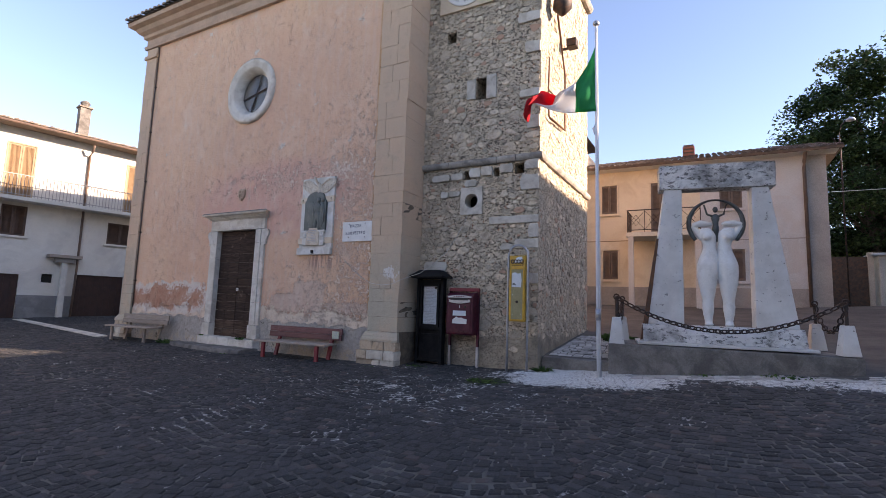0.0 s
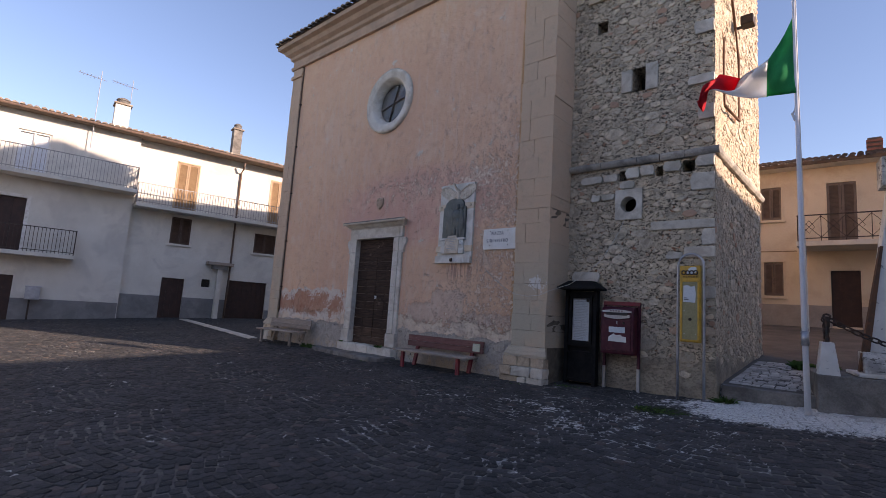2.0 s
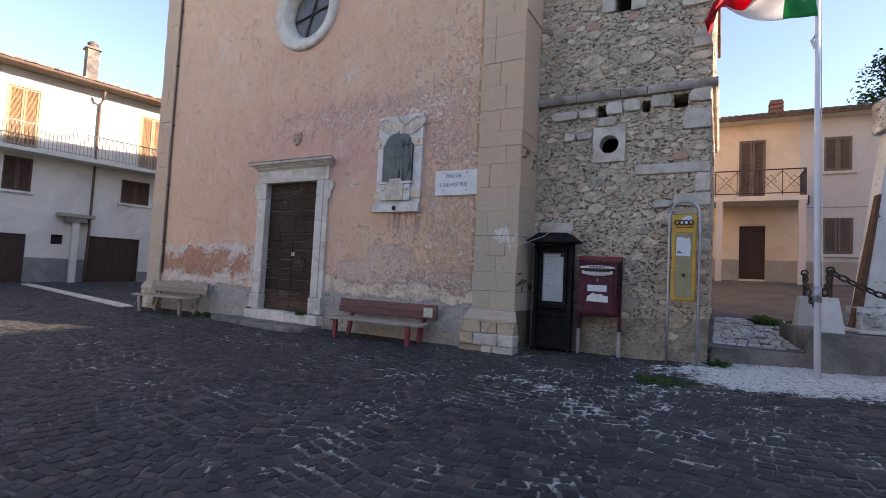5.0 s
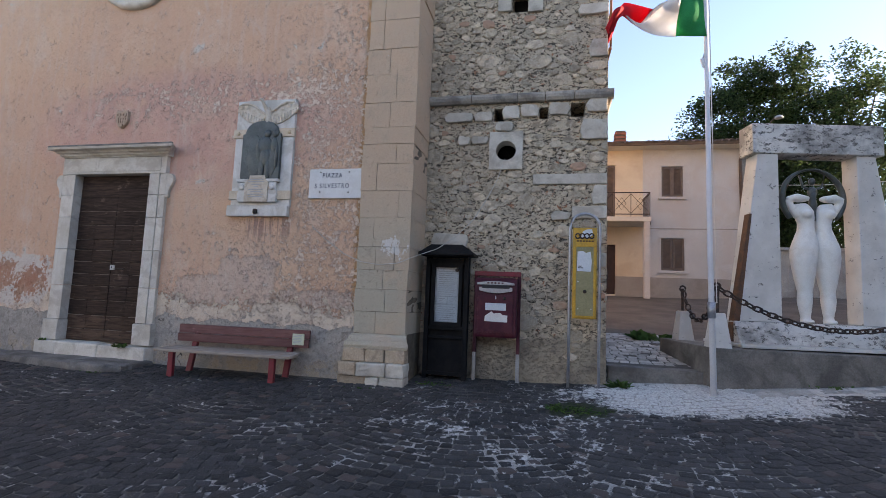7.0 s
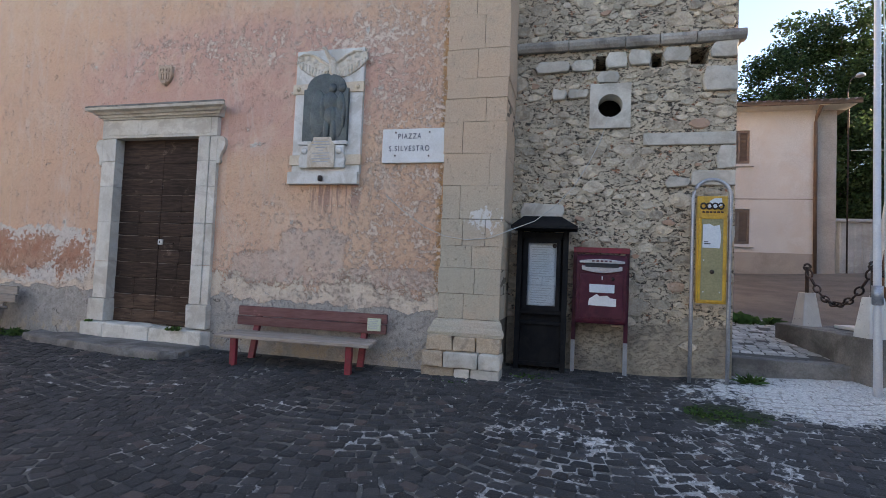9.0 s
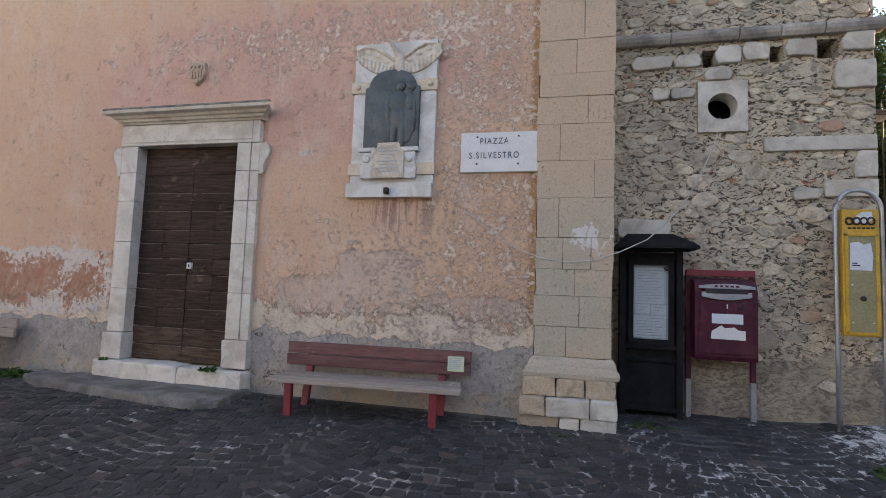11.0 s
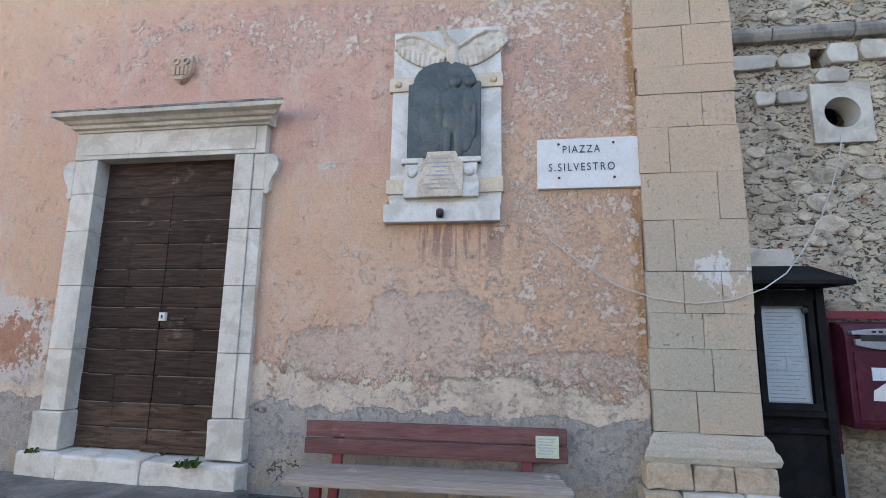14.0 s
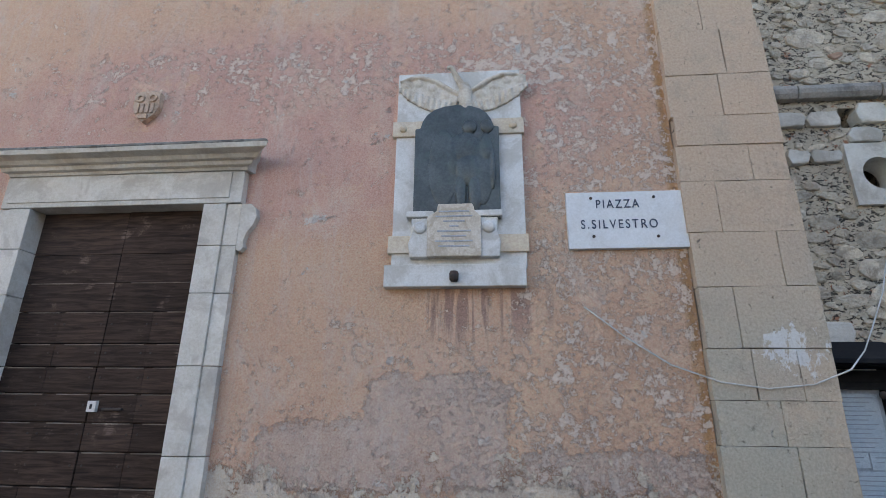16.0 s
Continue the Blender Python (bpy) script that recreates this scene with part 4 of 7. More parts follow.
def pilaster(name, x0, x1, ydeep, flip, label):
    """Ashlar corner pilaster: blocks with open joints on a moulded base and a plinth of rough blocks."""
    rng = random.Random(11 + flip)
    p = thing(name, ((x0 + x1) / 2, 7.53, 0.35), label, "pilaster")
    w = x1 - x0
    core = box(x0 + 0.012, x1 - 0.012, 7.545, ydeep, 0.3, 8.52)
    part("core", core, JOINT, p, "dark open mortar joints")
    fr = {0: (0.42,), 1: (0.58,), 2: (0.52,), 3: (0.36, 0.72), 4: (0.30,), 5: (0.75,), 6: (0.30,), 7: (0.66,), 8: (), 9: (0.5,)}
    for i, (z0, z1) in enumerate(zip(COURSES[1:], COURSES[2:])):
        cuts = fr.get(i, (rng.choice([0.3, 0.45, 0.6, 0.7]),))
        xs = [x0] + sorted(x0 + w * (1 - c if flip else c) for c in cuts) + [x1]
        for a, b in zip(xs, xs[1:]):
            y = 7.528 + rng.uniform(-0.006, 0.006)
            lo, hi = (rng.uniform(-0.006, 0.012) if e in (x0, x1) else 0.002 for e in (a, b))
            block = part("block", box(a + lo, b - hi, y, ydeep, z0 + rng.uniform(0.0005, 0.0025), z1 - rng.uniform(0.0005, 0.0025)), ASHLAR, p, bevel=rng.choice((0.002, 0.003, 0.005)))
            if z0 < 4.4:
                roughen(block, 0.0035, 4)
    prof = [(7.60, 0.83), (7.462, 0.83), (7.452, 0.87), (7.465, 0.91), (7.482, 0.93), (7.50, 0.98), (7.53, 1.008), (7.60, 1.008)]
    m, n = Shape(), len(prof)
    m.add([(x0 - (7.53 - y) * 1.1 if y < 7.55 else x0, y, z) for y, z in prof] + [(x1 + (7.53 - y) * 0.8 if y < 7.55 else x1, y, z) for y, z in prof],
          [(k, (k + 1) % n, n + (k + 1) % n, n + k) for k in range(n)] + [tuple(range(n)), tuple(range(2 * n - 1, n - 1, -1))])
    roughen(part("base_moulding", m, ASHLAR, p, "worn chipped base moulding", bevel=0.006), 0.010, 5)
    if flip:
        part("capital_band", box(x0 - 0.05, x1 + 0.04, 7.48, ydeep, 8.20, 8.30), ASHLAR, p, "thin projecting capital moulding", bevel=0.015)
    rows = [(0.672, 0.828, [-0.12, 0.3, 0.66, 1.04], BROWN_STONE, 7.44), (0.508, 0.668, [-0.16, 0.18, 0.72, 1.06], WHITE_STONE, 7.385), (0.30, 0.504, [-0.18, 0.35, 0.6, 1.05], WHITE_STONE, 7.40)]
    for z0, z1, cuts, mat, y in rows:
        if flip:
            cuts = [1 - c for c in reversed(cuts)]
        for j, (a, b) in enumerate(zip(cuts, cuts[1:])):
            m = BROWN_STONE if (j == (2 if flip else 0) and z0 < 0.6) else mat
            roughen(part("plinth_block", box(x0 + w * a + 0.004, x0 + w * b - 0.004, y + rng.uniform(-0.012, 0.012), 7.62, z0, z1), m, p, bevel=0.016), 0.011)


pilaster("corner_pilaster", -5.75, -5.06, 8.23, False, "tall ashlar stone corner pilaster on a worn plinth")
pilaster("corner_pilaster", -14.11, -13.62, 8.25, True, "tall ashlar stone corner pilaster behind a plank bench")

# ---- the bell tower ----
TX, TY, TB, TOP = (-5.1, -2.66), 8.22, 11.9, 13.9
HOLES = [(-4.15, -4.02, 3.92, 4.10), (-3.54, -3.43, 3.93, 4.09), (-3.13, -2.95, 3.94, 4.13), (-3.95, -3.73, 5.48, 5.91), (-4.20, -3.75, 3.24, 3.76), (-4.62, -4.42, 6.78, 7.0)]


def tower():
    s = wall_shape(TX[0], TX[1], -0.2, TOP, TY + 0.015, TY + 0.45, HOLES)
    s.box(TX[1] - 0.45, TX[1] - 0.015, TY + 0.45, TB, -0.2, TOP)
    s.box(TX[0], TX[0] + 0.4, TY + 0.45, TB, -0.2, TOP)
    s.box(TX[0] + 0.4, TX[1] - 0.45, TB - 0.4, TB, -0.2, TOP)
    ob = part("wall_bell_tower", s, MORTAR, fix=False)
    tagged(ob, "old rubble stone bell tower wall with smeared mortar", "wall", kind="structure")
    roof = Shape().add([(TX[0] - 0.25, TY - 0.25, TOP), (TX[1] + 0.25, TY - 0.25, TOP), (TX[1] + 0.25, TB + 0.25, TOP), (TX[0] - 0.25, TB + 0.25, TOP), ((TX[0] + TX[1]) / 2, (TY + TB) / 2, TOP + 1.3)],
                       [(0, 1, 4), (1, 2, 4), (2, 3, 4), (3, 0, 4), (3, 2, 1, 0)])
    tagged(part("roof_bell_tower", roof, TILE), "pyramid tile roof of the bell tower", "roof", kind="structure")
    return ob


TOWER = tower()


def tower_string(z0, z1, out, name):
    s = thing(name, (-3.8, TY, z0), "weathered grey stone string course round the bell tower", "string course", kind="structure")
    rng = random.Random(2)
    x, cuts = TX[0], []
    while x < TX[1] - 0.2:
        w = rng.uniform(0.35, 0.65)
        cuts.append((x, min(x + w, TX[1] + out)))
        x += w
    cuts[-1] = (cuts[-1][0], TX[1] + out)
    prof = [(0.05, 0), (-out * 0.55, 0.0), (-out * 0.9, 0.3), (-out, 0.6), (-out * 0.85, 0.92), (-out * 0.5, 1.0), (0.05, 1.0)]
    for a, b in cuts:
        k = rng.uniform(-0.008, 0.008)
        part("string_stone", Shape().prism([(TY + k + y, z0 + k + (z1 - z0) * h) for y, h in prof], a + 0.004, b - 0.004, "x"), STRING_STONE, s, bevel=0.006)
    y = TY + 0.01
    while y < TB:
        w = rng.uniform(0.4, 0.7)
        part("string_stone", Shape().prism([(TX[1] - yy, z0 + (z1 - z0) * h) for yy, h in prof], y, min(y + w - 0.006, TB), "y"), STRING_STONE, s, bevel=0.006)
        y += w


STRING_STONE = surf("grey_string_stone", (0.44, 0.40, 0.34), (0.34, 0.31, 0.27), 3, 45, 0.9, 0.7, 0.008, (0.12, 0.11, 0.10), 0.5, 3, vary=0.15)
tower_string(4.17, 4.29, 0.075, "trim_string_low")
tower_string(8.95, 9.15, 0.14, "trim_string_high")


def tower_details():
    o = thing("round_vent_stone", (-3.975, 8.2, 3.24), "square pale stone with a round dark hole", "vent stone")
    s, n, c, r = Shape(), 32, (-3.975, 3.50), 0.135
    front = []
    for rr, y in ((r, TY - 0.02), (r, TY + 0.2)):
        front.append([(c[0] + rr * math.cos(2 * math.pi * k / n), y, c[1] + rr * math.sin(2 * math.pi * k / n)) for k in range(n)])
    sq = []
    for y in (TY - 0.02, TY + 0.2):
        row = []
        for k in range(n):
            a = 2 * math.pi * k / n
            m = 1 / max(abs(math.cos(a)), abs(math.sin(a)))
            row.append((c[0] + 0.225 * m * math.cos(a), y, c[1] + 0.26 * m * math.sin(a)))
        sq.append(row)
    for a, b in ((front[0], sq[0]), (front[0], front[1]), (sq[0], sq[1])):
        s.add(a + b, [(k, (k + 1) % n, n + (k + 1) % n, n + k) for k in range(n)])
    part("face", s, WHITE_STONE, o)
    for i, (x0, x1, z0, z1) in enumerate(((-4.14, -3.957, 5.50, 5.90), (-3.723, -3.52, 5.46, 5.93))):
        single("window_jamb_stone", box(x0, x1, TY - 0.02, TY + 0.3, z0, z1), WHITE_STONE, "pale stone beside the small tower window", "stone", bevel=0.012)
    for x0, x1, z0, z1 in ((-3.61, -2.665, 3.03, 3.17), (-3.10, -2.665, 2.58, 2.745)):
        single("long_stone", box(x0, x1, TY - 0.016, TY + 0.1, z0, z1), WHITE_STONE, "long pale lintel stone set in the tower wall", "stone", bevel=0.014)
    # near-black sheet standing in for the shade behind the holes
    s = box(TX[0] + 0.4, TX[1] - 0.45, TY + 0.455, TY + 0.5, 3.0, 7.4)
    tagged(part("wall_tower_inner", s, INNER_SHADE), "near-black sheet painted as the shade inside the tower", "wall", kind="structure")


tower_details()


def clock():
    cx, cz = -4.20, 7.98
    c = thing("tower_clock", (cx, TY, 7.42), "white clock dial on a square ochre plaster panel", "clock")
    part("panel", box(-4.80, -3.58, TY - 0.03, TY + 0.05, 7.42, 8.62), OCHRE, c, bevel=0.008)
    dial = part("dial", Shape().lathe((cx, TY - 0.055, cz), [(0.50, 0.03), (0.50, 0.0), (0.47, -0.006), (0.0001, -0.006)], 48, "y"), SIGN_WHITE, c, "white enamel dial")
    for k, t in enumerate(("XII", "I", "II", "III", "IV", "V", "VI", "VII", "VIII", "IX", "X", "XI")):
        lettering("numeral", t, 0.10, (cx + 0.39 * math.sin(radians(30 * k)), TY - 0.063, cz + 0.39 * math.cos(radians(30 * k))), dial, INK, turn=-30 * k)
    for ang, ln in ((40, 0.26), (160, 0.38)):
        d = Vector((math.sin(radians(ang)), 0, math.cos(radians(ang))))
        o = Vector((cx, TY - 0.075, cz))
        part("pointer", Shape().tube([o - d * 0.06, o + d * ln], 0.014, 6, 0.006), IRON, dial)


def lettering(name, words, size, at, parent, material, turn=0.0, squeeze=1.0, wide=1.0, thin=0.0):
    cu = bpy.data.curves.new(name, "FONT")
    cu.body, cu.size, cu.extrude, cu.align_x, cu.align_y = words, size * U, 0.0015, "CENTER", "CENTER"
    cu.space_character, cu.offset = wide, -thin
    cu.materials.append(material)
    tmp = new(name, cu)
    me = bpy.data.meshes.new_from_object(tmp.evaluated_get(bpy.context.evaluated_depsgraph_get()))
    bpy.data.objects.remove(tmp)
    ob = new(name, me)
    ob.parent = parent
    org = ORIGIN.get(parent, (0, 0, 0))
    ob.matrix_basis = Matrix.Translation([(a - o) * U for a, o in zip(at, org)]) @ Euler((0, radians(-turn), 0)).to_matrix().to_4x4() @ Euler((radians(90), 0, 0)).to_matrix().to_4x4() @ Matrix.Diagonal((squeeze, 1, 1, 1))
    return ob


clock()


def clip(poly, nx, nz, d):
    """The part of a polygon on which nx * x + nz * z <= d."""
    out = []
    for (ax, az), (bx, bz) in zip(poly, poly[1:] + poly[:1]):
        fa, fb = nx * ax + nz * az - d, nx * bx + nz * bz - d
        if fa <= 0:
            out.append((ax, az))
        if fa * fb < 0:
            t = fa / (fa - fb)
            out.append((ax + t * (bx - ax), az + t * (bz - az)))
    return out


def rubble_cells(width, height, seed):
    """Irregular stones of mixed size that fill a wall: power cells round scattered middles, flattened."""
    rng = random.Random(seed)
    flat, seeds, grid = 1.75, [], {}
    for r, tries in ((0.11, 18), (0.08, 110), (0.058, 700), (0.042, 3000), (0.030, 6500)):
        for _ in range(int(tries * width * height / 18)):
            x, z = rng.uniform(0, width) / flat, rng.uniform(0, height)
            kx, kz = int(x / 0.25), int(z / 0.25)
            near = [s for i in (-1, 0, 1) for j in (-1, 0, 1) for s in grid.get((kx + i, kz + j), ())]
            if all((s[0] - x) ** 2 + (s[1] - z) ** 2 > (0.85 * (s[2] + r)) ** 2 for s in near):
                s = (x, z, r)
                seeds.append(s)
                grid.setdefault((kx, kz), []).append(s)
    cells = []
    for x, z, r in seeds:
        kx, kz = int(x / 0.25), int(z / 0.25)
        poly = [(max(x - 0.3, 0), max(z - 0.3, 0)), (min(x + 0.3, width / flat), max(z - 0.3, 0)), (min(x + 0.3, width / flat), min(z + 0.3, height)), (max(x - 0.3, 0), min(z + 0.3, height))]
        for i in (-1, 0, 1):
            for j in (-1, 0, 1):
                for ox, oz, o in grid.get((kx + i, kz + j), ()):
                    dx, dz = ox - x, oz - z
                    if dx or dz:
                        poly = clip(poly, dx, dz, (ox * ox + oz * oz - o * o - x * x - z * z + r * r) / 2)
                        if len(poly) < 3:
                            break
                if len(poly) < 3:
                    break
            if len(poly) < 3:
                break
        if len(poly) >= 3:
            cells.append(([(a * flat, c) for a, c in poly], r))
    return cells


def rubble(origin, along, width, height, normal, seed, keep, limit):
    """Rubble stones proud of the mortar: the lower ones stones of their own, the rest one mesh."""
    rng = random.Random(seed + 1)
    o, u, nrm = Vector(origin), Vector(along), Vector(normal)
    rest, made = Shape(), 0
    for poly, r in rubble_cells(width, height, seed):
        cx, cz = sum(p[0] for p in poly) / len(poly), sum(p[1] for p in poly) / len(poly)
        c = o + u * cx + Vector((0, 0, cz))
        w, h = max(p[0] for p in poly) - min(p[0] for p in poly), max(p[1] for p in poly) - min(p[1] for p in poly)
        corner = cx < 0.2 or cx > width - 0.25
        if min(w, h) < 0.022 or not keep(c, w, h) or (rng.random() < 0.30 and not corner):
            continue
        k = 1 - rng.uniform(0.006, 0.020) / (0.5 * min(w, h))
        if k < 0.4:
            continue
        ring = []
        for (ax, az), (bx, bz) in zip(poly, poly[1:] + poly[:1]):
            if math.hypot(bx - ax, bz - az) < 0.012:
                continue
            for t in (0.26, 0.74):
                ring.append((cx + k * (ax + t * (bx - ax) - cx), cz + k * (az + t * (bz - az) - cz)))
        if len(ring) < 5:
            continue
        ring = [(a + rng.uniform(-0.005, 0.005), b + rng.uniform(-0.005, 0.005)) for a, b in ring]
        d, tx, tz = rng.uniform(0.002, 0.020), rng.uniform(-0.10, 0.10), rng.uniform(-0.12, 0.08)
        n, vs = len(ring), []
        for sc, hh in ((1.0, -0.02), (0.96, 0.55 * d), (0.80, d)):
            for a, b in ring:
                px, pz = cx + sc * (a - cx), cz + sc * (b - cz)
                lift = hh + (tx * (px - cx) + tz * (pz - cz) if hh > 0 else 0)
                vs.append(tuple(o + u * px + Vector((0, 0, pz)) + nrm * lift))
        fs = [(i, (i + 1) % n, n + (i + 1) % n, n + i) for i in range(n)] + [(n + i, n + (i + 1) % n, 2 * n + (i + 1) % n, 2 * n + i) for i in range(n)] + [tuple(range(2 * n, 3 * n))]
        if limit(c) and made < 290:
            part("stone", Shape().add(vs, fs), STONE, TOWER, fix=False)
            made += 1
        else:
            rest.add(vs, fs)
    tagged(part("stones", rest, STONES, TOWER, fix=False), kind="stuff")


PALE = [(-4.03, -3.80, 3.95, 4.13), (-3.78, -3.55, 3.96, 4.14), (-3.41, -3.14, 3.98, 4.15), (-2.93, -2.665, 4.0, 4.19), (-4.42, -4.17, 3.93, 4.06), (-4.83, -4.44, 3.92, 4.06), (-4.13, -3.88, 3.78, 3.91), (-4.63, -4.46, 3.59, 3.72), (-4.45, -4.21, 3.61, 3.72), (-3.0, -2.665, 3.63, 3.90), (-3.36, -3.11, 2.55, 2.68), (-2.85, -2.665, 2.76, 3.02), (-2.95, -2.665, 1.95, 2.15), (-2.9, -2.665, 4.75, 5.0), (-3.05, -2.665, 5.35, 5.5), (-2.95, -2.665, 6.2, 6.42), (-3.1, -2.665, 6.8, 7.0), (-4.95, -4.45, 2.17, 2.36)]


def pale_stones():
    rng = random.Random(31)
    for x0, x1, z0, z1 in PALE:
        poly = [(x0 + 0.01, z0), (x1 - rng.uniform(0.01, 0.04) * (x1 < -2.7), z0 + rng.uniform(-0.01, 0.015)), (x1, (z0 + z1) / 2), (x1 - 0.02 * (x1 < -2.7), z1 - rng.uniform(0, 0.02)), (x0 + rng.uniform(0.0, 0.05), z1), (x0 - 0.01, (z0 + z1) / 2)]
        roughen(part("pale_stone", Shape().prism(poly, TY - rng.uniform(0.02, 0.04), TY + 0.1), WHITE_STONE, TOWER, bevel=0.016), 0.010)


BLOCKED = HOLES + [(-4.14, -3.52, 5.46, 5.93), (-3.61, -2.66, 3.03, 3.17), (-3.10, -2.66, 2.58, 2.745), (-9, 9, 4.17, 4.29), (-4.80, -3.58, 7.42, 8.62), (-9, 9, 8.95, 9.15)] + PALE


def front_free(c, w, h):
    if c[2] < 1.0 + 0.35 * noise.noise((c[0] * 2, 3, c[2] * 2)):
        return False
    return not any(b[0] - 0.4 * w < c[0] < b[1] + 0.4 * w and b[2] - 0.4 * h < c[2] < b[3] + 0.4 * h for b in BLOCKED)


def side_free(c, w, h):
    return c[2] > 1.0 and not (4.17 < c[2] < 4.36 or 8.92 < c[2] < 9.18)


# ---- things on the church wall ----
def fuse(ob, size):
    """Melts the shapes of one carved part into one skin."""
    r = ob.modifiers.new("fuse", "REMESH")
    r.mode, r.voxel_size, r.use_smooth_shade = "VOXEL", size, True
    ob.modifiers.new("soften", "SMOOTH").iterations = 4


def war_relief():
    m = thing("wall_memorial", (-7.2, 7.55, 2.48), "marble wall memorial with a dark bronze relief and a carved eagle", "memorial")
    part("backing", box(-7.64, -6.76, 7.53, 7.60, 2.60, 4.09), PANEL_MARBLE, m, "white marble slabs", bevel=0.006)
    part("foot_slab", box(-7.68, -6.77, 7.505, 7.60, 2.475, 2.62), PANEL_MARBLE, m, bevel=0.006)
    for z0, z1 in ((3.56, 3.68), (2.70, 2.82)):
        band = part("band", box(-7.665, -6.745, 7.512, 7.56, z0, z1), TAN_MARBLE, m, "tan marble band", bevel=0.006)
        if z0 > 3:
            for x in (-7.59, -6.82):
                part("boss", Shape().lathe((x, 7.51, (z0 + z1) / 2), [(0.03, 0.005), (0.024, -0.012), (0.001, -0.018)], 12, "y"), TAN_MARBLE, band, smooth=True)
    out = [(-7.50, 2.93), (-6.92, 2.93), (-6.92, 3.60), (-6.955, 3.605), (-6.97, 3.66), (-7.0, 3.71), (-7.05, 3.75), (-7.12, 3.775), (-7.21, 3.785), (-7.30, 3.775), (-7.37, 3.75), (-7.42, 3.71), (-7.45, 3.66), (-7.465, 3.605), (-7.50, 3.60)]
    b = part("bronze_panel", Shape().prism(out, 7.485, 7.54), BRONZE, m, "dark green-black bronze panel in low relief", bevel=0.008)
    fig = Shape()
    for c, rx, rz, d in (((-7.14, 3.60), 0.05, 0.055, 0.016), ((-7.17, 3.44), 0.10, 0.11, 0.014), ((-7.15, 3.28), 0.08, 0.12, 0.016), ((-7.20, 3.10), 0.035, 0.15, 0.015), ((-7.11, 3.10), 0.04, 0.15, 0.017), ((-7.26, 3.38), 0.035, 0.14, 0.012), ((-7.03, 3.44), 0.045, 0.10, 0.014), ((-6.985, 3.28), 0.018, 0.15, 0.015), ((-7.02, 3.60), 0.045, 0.05, 0.012), ((-7.06, 3.22), 0.07, 0.20, 0.009), ((-7.32, 3.3), 0.10, 0.28, 0.006)):
        fig.ball((c[0] + 0.02, 7.486, c[1]), rx * 1.1, d * 1.9, rz * 1.08, 10)
    fuse(part("low_relief", fig, BRONZE, b, smooth=True), 0.007)
    plq = [(-7.40, 2.66), (-7.05, 2.66), (-7.05, 2.93), (-7.09, 2.97), (-7.10, 3.02), (-7.33, 3.02), (-7.34, 2.97), (-7.40, 2.93)]
    p = part("inscription_plaque", Shape().prism(plq, 7.462, 7.53), CREAM_MARBLE, m, "small cream marble inscription plaque", bevel=0.006)
    for i, w in enumerate((0.20, 0.24, 0.14, 0.06, 0.22, 0.16, 0.24, 0.20)):
        z = 2.965 - 0.034 * i
        part("inscription_bar", box(-7.225 - w / 2, -7.225 + w / 2, 7.459, 7.47, z - 0.005, z + 0.005), PRINT, p)
    for k, x in ((-1, -7.45), (1, -7.0)):
        sc = Shape().prism([(x - 0.065, 2.66), (x + 0.065, 2.66), (x + 0.075, 2.76), (x + 0.05, 2.84), (x + 0.06, 2.93), (x - 0.06, 2.93), (x - 0.05, 2.84), (x - 0.075, 2.76)], 7.48, 7.54)
        br = part("scroll_bracket", sc, PANEL_MARBLE, m, bevel=0.01)
        part("cap", box(x - 0.09, x + 0.09, 7.465, 7.54, 2.932, 2.975), PANEL_MARBLE, br, bevel=0.008)
        part("volute", Shape().lathe((x, 7.472, 2.86), [(0.042, 0.02), (0.042, 0.0), (0.025, -0.012), (0.001, -0.006)], 16, "y"), PANEL_MARBLE, br, smooth=True)
    eagle = Shape()
    eagle.ball((-7.15, 7.505, 3.86), 0.050, 0.035, 0.13, 9)
    eagle.tube([(-7.16, 7.495, 3.92), (-7.21, 7.48, 4.01), (-7.24, 7.475, 4.075)], 0.03, 8, 0.02)
    eagle.ball((-7.255, 7.47, 4.085), 0.03, 0.018, 0.018, 7)
    for k in (-1, 1):
        wing = [(0.03, 3.90), (0.10, 3.945), (0.19, 4.01), (0.29, 4.05), (0.38, 4.05), (0.455, 4.02)]
        tips = [(0.06, 3.77), (0.14, 3.745), (0.22, 3.76), (0.30, 3.80), (0.39, 3.86), (0.455, 3.93)]
        eagle.prism([(-7.17 + k * a, z) for a, z in wing + tips[::-1]], 7.518, 7.54)
        for i, (a, z) in enumerate(tips):
            s = wing[i]
            for j in (0.0, 0.5):
                t = tips[min(i + 1, 5)]
                u = wing[min(i + 1, 5)]
                top = (s[0] * (1 - j) + u[0] * j, s[1] * (1 - j) + u[1] * j)
                end = (a * (1 - j) + t[0] * j, z * (1 - j) + t[1] * j)
                eagle.tube([(-7.17 + k * (top[0] * 0.4 + end[0] * 0.6), 7.516, top[1] * 0.4 + end[1] * 0.6), (-7.17 + k * end[0], 7.520, end[1] - 0.005 * j)], 0.013, 6, 0.015)
        for i, r in enumerate((0.018, 0.02, 0.018, 0.015, 0.012)):
            eagle.tube([(-7.17 + k * wing[i][0], 7.512, wing[i][1] - 0.01), (-7.17 + k * wing[i + 1][0], 7.512, wing[i + 1][1] - 0.01)], r, 6)
            c = wing[i]
            eagle.ball((-7.17 + k * (c[0] + 0.03), 7.516, c[1] - 0.055), 0.035, 0.010, 0.03, 7)
    for dx in (-0.03, 0.035):
        eagle.tube([(-7.15 + dx, 7.505, 3.79), (-7.15 + dx * 1.6, 7.50, 3.70)], 0.018, 6, 0.012)
    e = part("eagle", eagle, CREAM_MARBLE, m, "carved cream stone eagle with spread wings", smooth=True)
    fuse(e, 0.007)
